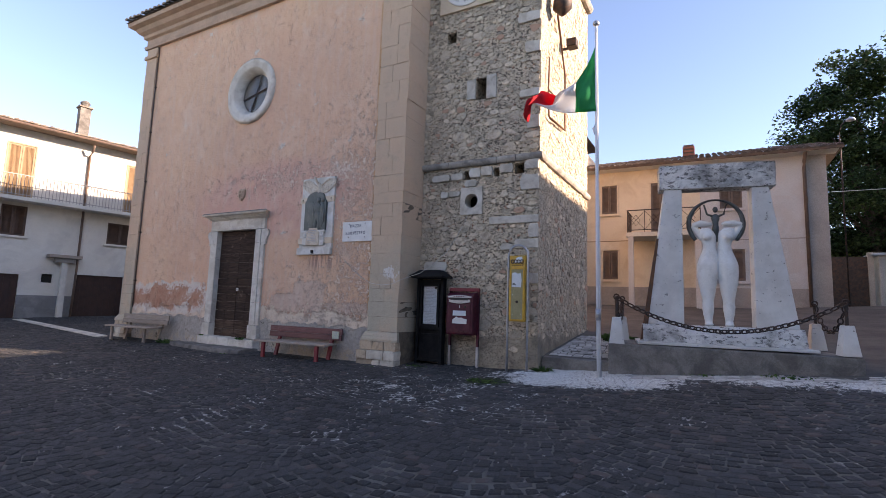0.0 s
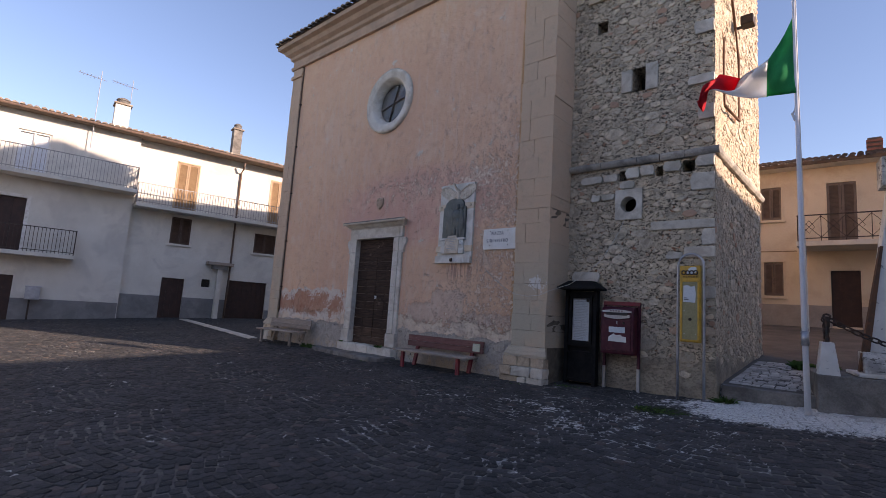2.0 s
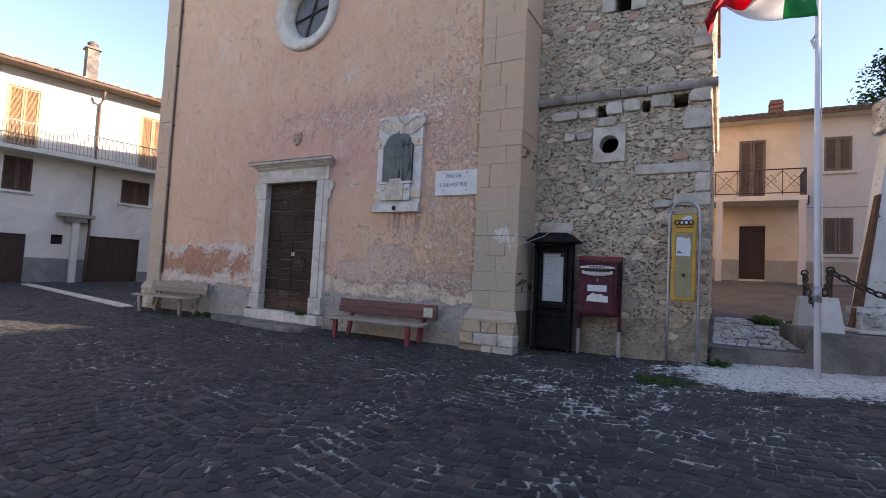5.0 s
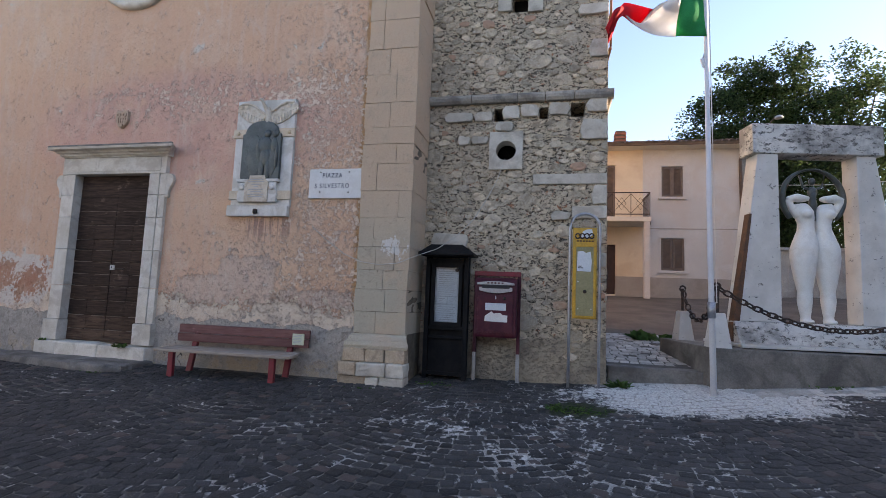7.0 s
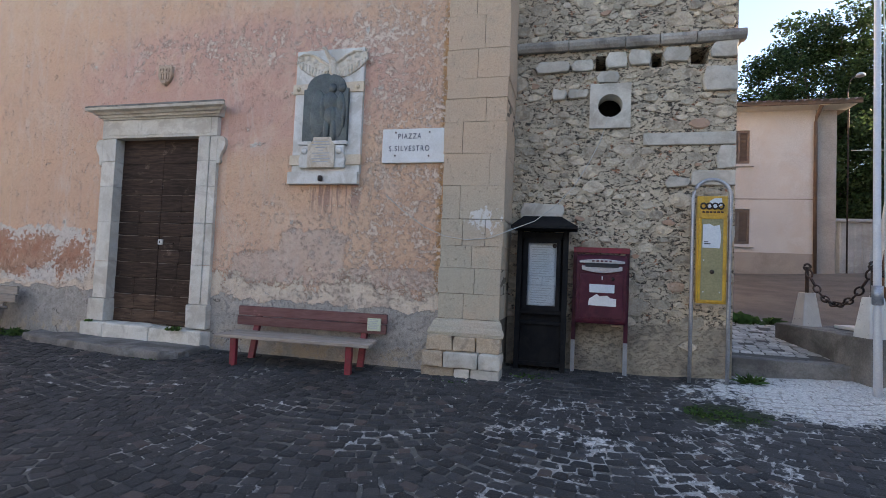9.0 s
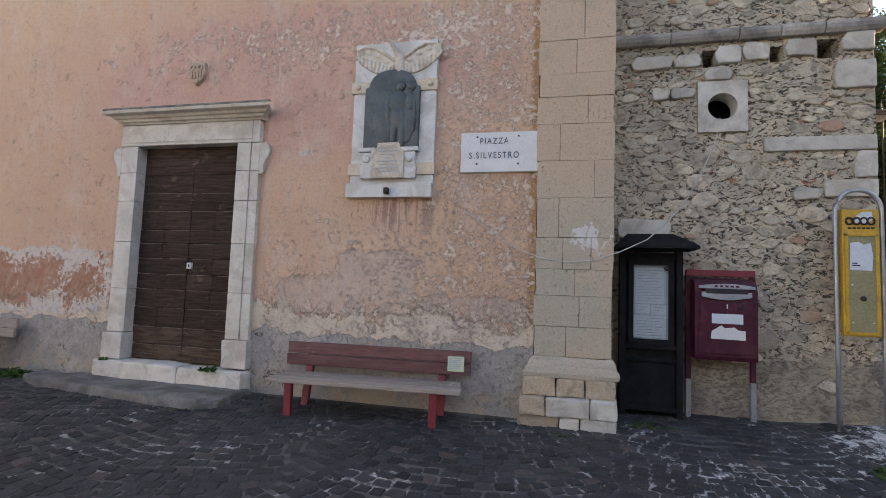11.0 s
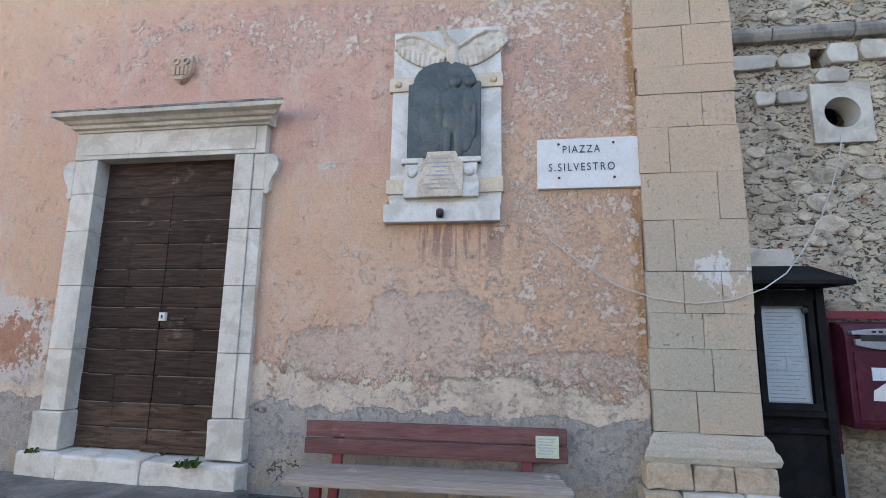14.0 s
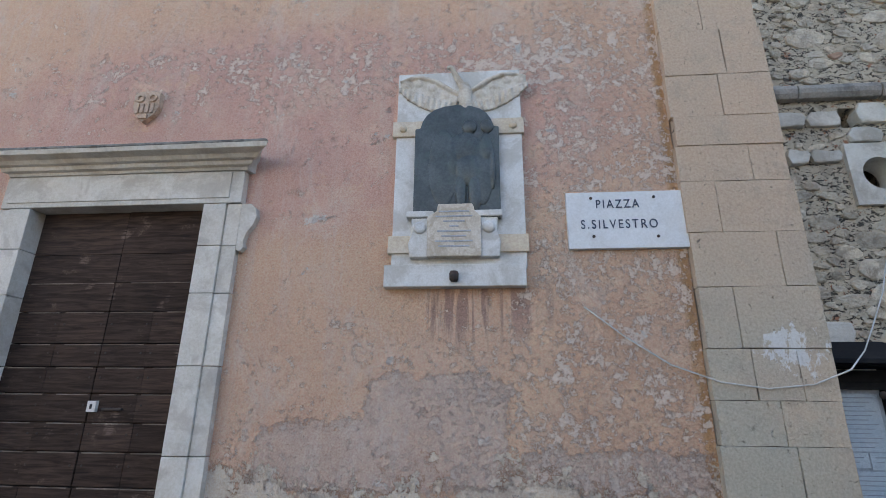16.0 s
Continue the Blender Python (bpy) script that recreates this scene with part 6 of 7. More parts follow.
chain((*BOLLARDS[0], 1.75), (*BOLLARDS[2], 1.75), 0.47)
chain((*BOLLARDS[0], 1.73), (*BOLLARDS[1], 1.73), 0.40)
chain((*BOLLARDS[2], 1.73), (*BOLLARDS[3], 1.73), 0.40)


def flagpole():
    x, y = -1.555, 7.82
    z0 = 0.50
    top = (-1.595, 7.82, 6.16)
    p = thing("flagpole", (x, y, z0), "slender white metal flagpole set in the paving", "flagpole")
    part("pole", Shape().tube([(x, y, z0), (x - 0.02, y, 2.2), top], 0.036, 12, 0.024), POLE_WHITE, p, smooth=True)
    part("sleeve", Shape().tube([(x - 0.01, y, 1.38), (x - 0.012, y, 1.56)], 0.044, 12), GALVANISED, p, smooth=True)
    part("finial", Shape().lathe((top[0], y, 6.16), [(0.01, 0), (0.045, 0.02), (0.055, 0.05), (0.04, 0.085), (0.005, 0.10)], 14), GALVANISED, p, smooth=True)
    part("halyard", Shape().tube([(x + 0.035, y - 0.03, 1.55), (x - 0.0, y - 0.05, 4.0), (top[0] + 0.02, y - 0.04, 6.1)], 0.006, 5), CABLE, p)
    part("pulley", Shape().tube([(-1.61, y, 4.33), (-1.64, y, 4.43), (-1.60, y, 4.50)], 0.02, 6), POLE_WHITE, p)


flagpole()


def flag():
    f = thing("flag", (-1.59, 7.82, 4.70), "green, white and red flag streaming in the wind", "flag")
    nu, nv = 36, 16

    upper = [(0, 0, 1), (0.33, 0.24, 0.50), (0.66, 0.50, 0.27), (0.8, 0.76, 0.49), (0.9, 0.86, 0.42), (1, 0.97, 0.08)]
    lower = [(0, 0, 0), (0.33, 0.29, 0.03), (0.66, 0.80, 0.17), (0.8, 0.87, 0.15), (0.9, 0.92, 0.05), (1, 0.95, -0.01)]

    def along(edge, u):
        for (a, x0, z0), (b, x1, z1) in zip(edge, edge[1:]):
            if u <= b + 1e-6:
                k = (u - a) / (b - a)
                k = 0.5 * k + 0.5 * k * k * (3 - 2 * k)
                return Vector((x0 + (x1 - x0) * k, z0 + (z1 - z0) * k))

    def at(u, v):
        """The hoist is taut, the fly is drawn together, lifts and hangs at its end."""
        q = along(upper, u).lerp(along(lower, u), v)
        p = Vector((-1.60 + 0.025 * v - 1.20 * q.x, 7.82 - 0.16 * q.x, 4.70 + 1.14 * q.y))
        p.y += (0.13 * math.sin(9 * u + 4.5 * v) + 0.06 * math.sin(17 * u - 7 * v)) * u ** 0.5
        p.z += 0.02 * math.sin(13 * u + 5 * v) * u
        return p
    for i, (name, mat, lab) in enumerate((("green_band", FLAG_GREEN, "green cloth"), ("white_band", FLAG_WHITE, "white cloth"), ("red_band", FLAG_RED, "red cloth"))):
        s, n = Shape(), nu // 3
        s.v = [tuple(at((i * n + a) / nu, b / nv)) for a in range(n + 1) for b in range(nv + 1)]
        s.f = [(a * (nv + 1) + b, a * (nv + 1) + b + 1, (a + 1) * (nv + 1) + b + 1, (a + 1) * (nv + 1) + b) for a in range(n) for b in range(nv)]
        ob = part(name, s, mat, f, lab, smooth=True, fix=False)
        ob.modifiers.new("cloth", "SOLIDIFY").thickness = 0.004


flag()


# ---- houses ----
def shutter_pair(house, x0, x1, z0, z1, y, mat, frame_mat, name="window", slats=True, sill=True):
    """Closed shutters in a reveal; y is the wall's face, outwards is towards smaller y."""
    w = part(name, wall_shape(x0 - 0.05, x1 + 0.05, z0 - 0.04, z1 + 0.05, y - 0.02, y + 0.12, [(x0, x1, z0, z1)]), frame_mat, house)
    mid = (x0 + x1) / 2
    for a, b in ((x0 + 0.005, mid - 0.005), (mid + 0.005, x1 - 0.005)):
        e = min(0.06, (b - a) * 0.18)
        s = wall_shape(a, b, z0 + 0.01, z1 - 0.01, y + 0.0, y + 0.04, [(a + e, b - e, z0 + 0.07, z1 - 0.07)])
        z = z0 + 0.09
        while z < z1 - 0.08:
            s.add([(a + e, y + 0.035, z + 0.035), (b - e, y + 0.035, z + 0.035), (b - e, y + 0.008, z), (a + e, y + 0.008, z)], [(0, 1, 2, 3)])
            z += 0.04
        s.box(a + e, b - e, y + 0.037, y + 0.045, z0 + 0.07, z1 - 0.07)
        part("shutter", s, mat, w, fix=False)
    if sill:
        part("sill", box(x0 - 0.1, x1 + 0.1, y - 0.08, y + 0.02, z0 - 0.09, z0 - 0.04), frame_mat, w)
    return w


def plank_door(house, x0, x1, z0, z1, y, mat, frame_mat=None):
    d = part("door", box(x0, x1, y + 0.10, y + 0.15, z0, z1), mat, house)
    n = max(2, int((x1 - x0) / 0.22))
    for i in range(n):
        a = x0 + (x1 - x0) * i / n
        part("board", box(a + 0.006, x0 + (x1 - x0) * (i + 1) / n - 0.006, y + 0.085, y + 0.102, z0 + 0.01, z1 - 0.01), mat, d)
    if frame_mat:
        part("door_frame", wall_shape(x0 - 0.10, x1 + 0.10, z0, z1 + 0.1, y - 0.02, y + 0.08, [(x0, x1, z0 - 1, z1)]), frame_mat, d)
    return d


def balcony(house, x0, x1, z, y, out, slab_mat, top, pattern="bars", ends=(True, True), iron=None):
    iron = iron or IRON
    b = part("balcony", box(x0, x1, y - out, y + 0.05, z - 0.14, z), slab_mat, house, bevel=0.01)
    f = y - out + 0.05
    part("rail", box(x0 + 0.02, x1 - 0.02, f - 0.015, f + 0.015, top - 0.03, top), iron, b)
    part("rail", box(x0 + 0.02, x1 - 0.02, f - 0.012, f + 0.012, z + 0.07, z + 0.095), iron, b)
    bar = mesh_of("bar", box(-0.009, 0.009, -0.009, 0.009, 0, top - z), iron)
    if pattern == "bars":
        n = int((x1 - x0) / 0.115)
        xs = [x0 + 0.03 + (x1 - x0 - 0.06) * i / n for i in range(n + 1)]
    else:
        n = 4
        xs = [x0 + 0.03 + (x1 - x0 - 0.06) * i / n for i in range(n + 1)]
        for a, c in zip(xs, xs[1:]):
            m, zl, zt = (a + c) / 2, z + 0.10, top - 0.05
            for q in ([(a, f, zl), (c, f, zt)], [(a, f, zt), (c, f, zl)]):
                part("diagonal", Shape().tube(q, 0.008, 5), iron, b)
            h = [(m, f, zt - 0.12), (c - 0.14, f, (zl + zt) / 2), (m, f, zl + 0.12), (a + 0.14, f, (zl + zt) / 2), (m, f, zt - 0.12)]
            part("diamond", Shape().tube(h, 0.008, 5), iron, b)
    for x in xs:
        piece("bar", bar, b, (x, f, z))
    for k, x in zip(ends, (x0 + 0.03, x1 - 0.03)):
        if k:
            part("rail", box(x - 0.015, x + 0.015, f, y, top - 0.03, top), iron, b)
            for i in range(1, 7):
                piece("bar", bar, b, (x, f + (y - f) * i / 7, z))
    return b


def house_left():
    """House across the square: two wings, balconies, tiled eaves. Own axes: x along the wall, y inwards."""
    h = thing("house", (-24.13, 7.34, 0), "two-storey cream rendered house with iron balconies and brown shutters", "house", turn=80.5, local=True)
    R = dict(door=(0.63, 1.52, 0.3, 2.18), gar=(3.35, 5.15, 0.3, 2.30), sw=(2.22, 2.58, 1.90, 2.25), mw=(0.72, 1.52, 3.68, 4.86), rw=(4.32, 5.35, 3.72, 4.66), u1=(0.70, 1.55, 5.14, 7.30), u2=(4.86, 5.75, 5.14, 7.36))
    part("wall", wall_shape(-0.85, 9.0, -0.3, 7.95, 0, 0.4, list(R.values())), CREAM, h, "cream render", fix=False)
    L = dict(cel=(-5.25, -4.18, 0.0, 1.80), ld=(-4.95, -4.15, 2.70, 4.68), ud=(-4.75, -3.75, 5.60, 7.25), fw=(-8.2, -7.2, 2.9, 4.4))
    yl = -0.22
    part("wall", wall_shape(-13.0, -0.85, -0.3, 7.95, yl, yl + 0.4, list(L.values())), CREAM, h, "cream render", fix=False)
    part("wall", box(-13.0, -12.6, 0.2, 7, -0.3, 7.95), CREAM, h)
    part("wall", box(8.6, 9.0, 0.42, 7, -0.3, 7.95), CREAM, h)
    part("wall", box(-12.6, 8.6, 6.6, 7, -0.3, 7.95), CREAM, h)
    # Near-black sheet paints the shade of the rooms behind the openings.
    part("inner_dark", box(-12.5, 8.5, 0.7, 0.75, -0.2, 7.9), INNER_SHADE, h)
    for a, b in ((-0.848, 0.63), (1.52, 3.35), (5.15, 9.0)):
        part("dado", box(a, b, -0.015, 0.05, -0.2, 1.38 if a < 5 else 1.0), GREY_DADO, h, "grey cement dado")
    for a, b in ((-13, -5.25), (-4.18, -0.87)):
        part("dado", box(a, b, yl - 0.015, yl + 0.05, -0.25, 0.98), GREY_DADO, h, "grey cement dado")
    plank_door(h, *R["door"], 0, DARK_DOOR)
    plank_door(h, *R["gar"], 0, DARK_DOOR)
    plank_door(h, *L["cel"], yl, DARK_DOOR)
    # The window's depth is only near-black colour, painted as shade.
    part("window", box(2.22, 2.58, 0.12, 0.16, 1.90, 2.25), INNER_SHADE, h, "small cellar window, its inner shade painted near-black")
    shutter_pair(h, *R["mw"], 0, BROWN_SHUTTER, CREAM)
    shutter_pair(h, *R["rw"], 0, BROWN_SHUTTER, CREAM)
    shutter_pair(h, *R["u1"], 0, TAN_SHUTTER, TAN_FRAME, sill=False)
    shutter_pair(h, *R["u2"], 0, TAN_SHUTTER, TAN_FRAME, sill=False)
    shutter_pair(h, *L["fw"], yl, BROWN_SHUTTER, CREAM)
    d = part("balcony_door", wall_shape(-5.05, -4.05, 2.66, 4.80, yl - 0.03, yl + 0.06, [(-4.93, -4.17, 2.70, 4.68)]), PANEL_MARBLE, h, "white surround of an open dark balcony door")
    part("leaf", box(-4.93, -4.56, yl + 0.10, yl + 0.14, 2.7, 4.68), DARK_DOOR, d)
    part("leaf", box(-4.55, -4.17, yl + 0.12, yl + 0.16, 2.7, 4.68), DARK_DOOR, d)
    u = part("balcony_window", wall_shape(-4.75, -3.75, 5.60, 7.25, yl + 0.06, yl + 0.12, [(-4.68, -4.28, 5.7, 7.18), (-4.22, -3.82, 5.7, 7.18)]), PANEL_MARBLE, h, "white glazed balcony window")
    for a in (-4.68, -4.22):
        part("curtain", box(a, a + 0.4, yl + 0.14, yl + 0.16, 5.7, 7.18), CURTAIN, u, "white curtain behind glass")
    balcony(h, -8.0, -0.83, 5.58, yl, 0.85, CREAM, 6.50, iron=RAIL_GREY)
    balcony(h, -0.80, 7.5, 5.12, 0.0, 0.80, CREAM, 5.98, iron=RAIL_GREY)
    balcony(h, -6.0, -2.52, 2.68, yl, 0.75, CREAM, 3.62)
    can = part("canopy", box(2.30, 3.42, -0.45, 0.02, 2.92, 3.05), GREY_WOOD, h, "weathered plank canopy", bevel=0.01)
    part("canopy_post", box(2.78, 2.98, -0.3, -0.12, 0.35, 2.92), CREAM, can)
    part("canopy_box", box(2.55, 3.2, -0.35, 0.0, 2.74, 2.92), GREY_DADO, can)
    part("downpipe", Shape().tube([(3.35, -0.55, 7.80), (3.35, -0.4, 7.55), (3.35, -0.07, 7.40), (3.35, -0.07, 2.5), (3.3, -0.07, 0.35)], 0.045, 8), COPPER, h, smooth=True)
    part("eave", box(-13.2, 9.2, -0.62, 0.1, 7.93, 7.99), EAVE, h, "brown boarded eave")
    part("gutter", Shape().tube([(-13.2, -0.68, 7.98), (9.2, -0.68, 7.98)], 0.06, 8), COPPER, h)
    roof = Shape().add([(-13.3, -0.65, 8.0), (9.3, -0.65, 8.0), (9.3, 3.3, 8.85), (-13.3, 3.3, 8.85), (9.3, 7.2, 8.0), (-13.3, 7.2, 8.0)], [(0, 1, 2, 3), (3, 2, 4, 5), (0, 3, 5), (1, 4, 2), (0, 5, 4, 1)])
    r = part("roof", roof, EAVE, h)
    tagged(part("tiles", tiles((-13.3, -0.74, 8.02), (9.3, -0.74, 8.02), (0, 4.0, 0.86), 12, 0.21, 0.07), TILE, r, fix=False), kind="stuff")
    for x, y, w, top, mat in ((-1.6, 1.0, 0.28, 9.80, CREAM), (3.2, 0.9, 0.20, 10.05, CONCRETE)):
        c = part("chimney", box(x - w, x + w, y - w, y + w, 8.1, top - 0.35), mat, r, bevel=0.01)
        part("chimney_cap", box(x - w - 0.06, x + w + 0.06, y - w - 0.06, y + w + 0.06, top - 0.35, top - 0.28), TILE, c, bevel=0.01)
        part("chimney_pot", Shape().lathe((x, y, top - 0.28), [(w * 0.8, 0), (w * 0.85, 0.14), (w * 0.95, 0.15), (w * 0.95, 0.2), (w * 0.5, 0.28), (0.02, 0.31)], 14), CONCRETE, c)
    for x, y, z0, z1, s in ((-2.55, -0.5, 7.0, 10.2, 0.6), (-1.35, 1.0, 9.5, 10.75, 0.45)):
        a = part("antenna", Shape().tube([(x, y, z0), (x, y, z1)], 0.016, 6), GALVANISED, h)
        part("boom", Shape().tube([(x - 0.75, y, z1 - 0.28), (x + 0.2, y, z1 - 0.36)], 0.012, 5), GALVANISED, a)
        for i in range(7):
            q = x - 0.7 + 0.12 * i
            part("element", Shape().tube([(q, y - 0.22, z1 - 0.285 - 0.01 * i), (q, y + 0.22, z1 - 0.285 - 0.01 * i)], 0.006, 4), GALVANISED, a)
    e = thing("meter_box", (0, 0, 0), "grey metal meter box on a thin post", "meter box")
    e.matrix_basis = h.matrix_basis.copy()
    ORIGIN[e] = (0, 0, 0)
    part("box_body", box(-3.78, -3.34, yl - 0.35, yl - 0.12, 0.95, 1.40), GALVANISED, e, bevel=0.02)
    part("lid", box(-3.80, -3.32, yl - 0.37, yl - 0.10, 1.40, 1.45), GALVANISED, e, bevel=0.01)
    part("post", Shape().tube([(-3.62, yl - 0.22, -0.1), (-3.62, yl - 0.22, 0.95)], 0.03, 8), IRON, e)


RAIL_GREY = surf("pale_grey_railing", (0.34, 0.33, 0.31), (0.27, 0.26, 0.25), 6, 60, 0.6, 0.2)
TAN_FRAME = surf("tan_window_frame", (0.46, 0.34, 0.21), (0.40, 0.29, 0.18), 4, 50, 0.7, 0.2)
house_left()


def house_right():
    h = thing("house", (0, 18.5, 1.7), "two-storey ochre rendered house with a balcony and grey shutters", "house")
    y = 18.5
    W = [(-3.50, -2.97, 5.06, 6.10), (-3.46, -2.95, 2.68, 3.72), (-1.84, -1.15, 4.28, 6.08), (0.27, 0.91, 5.03, 6.02), (0.25, 0.94, 2.65, 3.68), (-1.80, -1.13, 1.84, 3.45)]
    part("wall", wall_shape(-10, -0.30, 1.2, 6.58, y, y + 0.4, W), OCHRE, h, "ochre render", fix=False)
    part("wall", wall_shape(-0.30, 2.60, 1.2, 6.58, y, y + 0.4, W), PINK_RENDER, h, "pale pink render", fix=False)
    # Shaded strip past the downpipe: the shade is put in as grey.
    part("wall", box(2.60, 3.15, y + 0.05, y + 0.45, 1.2, 6.58), CONCRETE_AND_SHADE, h, "corner strip of the wall, its shade painted grey")
    part("wall", box(2.75, 3.15, y + 0.45, 26, 1.2, 6.58), CONCRETE_AND_SHADE, h)
    part("wall", box(-10, -9.6, y + 0.4, 26, 1.2, 6.58), OCHRE, h)
    # As in the other house, room shade comes from a near-black sheet.
    part("inner_dark", box(-9.6, 2.7, y + 0.6, y + 0.65, 1.4, 6.5), INNER_SHADE, h)
    for a, b in ((-10, -1.80), (-1.13, 2.60)):
        part("dado", box(a, b, y - 0.012, y + 0.05, 1.2, 2.42), GREY_DADO_PALE, h, "grey painted dado")
    part("string_band", box(-0.28, 2.60, y - 0.01, y + 0.05, 3.97, 4.0), GREY_DADO_PALE, h)
    part("string_band", box(-10, -2.6, y - 0.01, y + 0.05, 4.04, 4.07), OCHRE_DARK, h)
    for i, w in enumerate(W[:5]):
        shutter_pair(h, *w, y, GREY_SHUTTER, PINK_RENDER if i > 2 else OCHRE, sill=i != 2)
    plank_door(h, *W[5], y, DARK_DOOR)
    b = balcony(h, -2.5, -0.27, 4.17, y, 1.2, CREAM, 4.93, "cross")
    for x in (-2.36, -0.38):
        part("column", box(x - 0.08, x + 0.08, y - 1.18, y - 1.02, 1.6, 4.03), PINK_RENDER, b)
    part("soffit", box(-10.3, 3.4, y - 0.45, y + 0.1, 6.58, 6.63), CREAM, h)
    part("downpipe", Shape().tube([(2.58, y - 0.42, 6.6), (2.58, y - 0.12, 6.35), (2.58, y - 0.06, 6.2), (2.60, y - 0.06, 1.7)], 0.05, 8), COPPER, h, smooth=True)
    roof = Shape().add([(-10.4, y - 0.5, 6.64), (3.5, y - 0.5, 6.64), (3.5, 22.4, 7.9), (-10.4, 22.4, 7.9), (3.5, 26.4, 6.64), (-10.4, 26.4, 6.64)], [(0, 1, 2, 3), (3, 2, 4, 5), (0, 3, 5), (1, 4, 2), (0, 5, 4, 1)])
    part("fascia", box(-10.4, 3.5, y - 0.53, y - 0.46, 6.59, 6.68), EAVE, h, "dark eave board")
    r = part("roof", roof, EAVE, h)
    tagged(part("tiles", tiles((-10.4, y - 0.56, 6.63), (3.5, y - 0.56, 6.63), (0, 4.0, 1.27), 10, 0.2, 0.06), TILE_DARK, r, fix=False), kind="stuff")
    c = part("chimney", box(-0.85, -0.5, 20.8, 21.15, 7.2, 8.05), EAVE, r)
    for i in range(3):
        part("brick_course", box(-0.88, -0.47, 20.77, 21.18, 7.62 + 0.14 * i, 7.70 + 0.14 * i), BRICK, c)
    part("lamp_bracket", Shape().tube([(-0.1, y, 4.08), (-0.1, y - 0.15, 4.1), (-0.1, y - 0.15, 4.32)], 0.02, 6), IRON, h)
    shift(h, -0.13, 0.80, 0.0, 0.98, 1.047)


# Grey of the gate posts, also used as painted shade on the house corner.
CONCRETE_AND_SHADE = surf("pale_grey_render", (0.36, 0.34, 0.315), (0.30, 0.285, 0.265), 1.5, 40, 0.9, 0.4)
GREY_DADO_PALE = surf("pale_grey_dado", (0.36, 0.33, 0.30), (0.31, 0.285, 0.26), 1.2, 40, 0.9, 0.3, 0.004, (0.2, 0.18, 0.16), 0.3, 1.5)
OCHRE_DARK = surf("brown_line", (0.30, 0.21, 0.13), (0.26, 0.18, 0.11), 2, 40, 0.9, 0.2)
TILE_DARK = surf("dark_roof_tile", (0.14, 0.10, 0.085), (0.09, 0.07, 0.06), 2, 40, 0.9, 0.5, 0.01, (0.2, 0.17, 0.14), 0.5, 3, vary=0.35, island=True)
BRICK = surf("chimney_brick", (0.34, 0.13, 0.08), (0.28, 0.11, 0.07), 6, 40, 0.9, 0.3)
house_right()


def closing_houses():
    """Plain houses that close the square to the east and behind the walker."""
    s = box(11.0, 19.0, -26, 24.0, -0.5, 9.1)
    s.prism([(10.6, 9.1), (19.4, 9.1), (15, 10.5)], -26.4, 24.4, "y")
    tagged(part("wall_house_east", s, OCHRE), "plain rendered house closing the square", "house", kind="structure")
    s = box(-26, 9, -22, -15, -0.5, 7.0)
    s.prism([(-22.4, 7.0), (-14.6, 7.0), (-18.5, 8.6)], -26.4, 9.4, "x")
    tagged(part("wall_house_south", s, CREAM), "plain rendered house closing the square", "house", kind="structure")


closing_houses()


SHED_GREY = surf("pale_shed_metal", (0.46, 0.46, 0.45), (0.38, 0.38, 0.375), 2, 40, 0.6, 0.2, 0.004, (0.25, 0.22, 0.2), 0.4, 1.5)


def shed():
    s = thing("shed", (7.2, 24, 2.0), "low white corrugated metal shed under the trees", "shed")
    part("wall", box(5.3, 11.0, 24.0, 27, 1.5, 3.95), SHED_GREY, s)
    for i in range(24):
        x = 5.35 + 0.235 * i
        part("rib", box(x - 0.03, x + 0.03, 23.965, 24.01, 1.85, 3.9), SHED_GREY, s)
    part("roof", box(5.1, 11.2, 23.8, 27.2, 3.952, 4.05), GALVANISED, s)
    g = thing("garden_gate", (4.4, 24, 2.0), "dark metal gate beside the shed", "gate")
    part("gate_leaf", box(3.6, 5.05, 24.2, 24.25, 1.6, 3.95), IRON, g)
    for x in (3.55, 5.10):
        part("gate_post", box(x - 0.08, x + 0.08, 24.1, 24.3, 1.5, 4.1), CONCRETE_AND_SHADE, g)


shed()


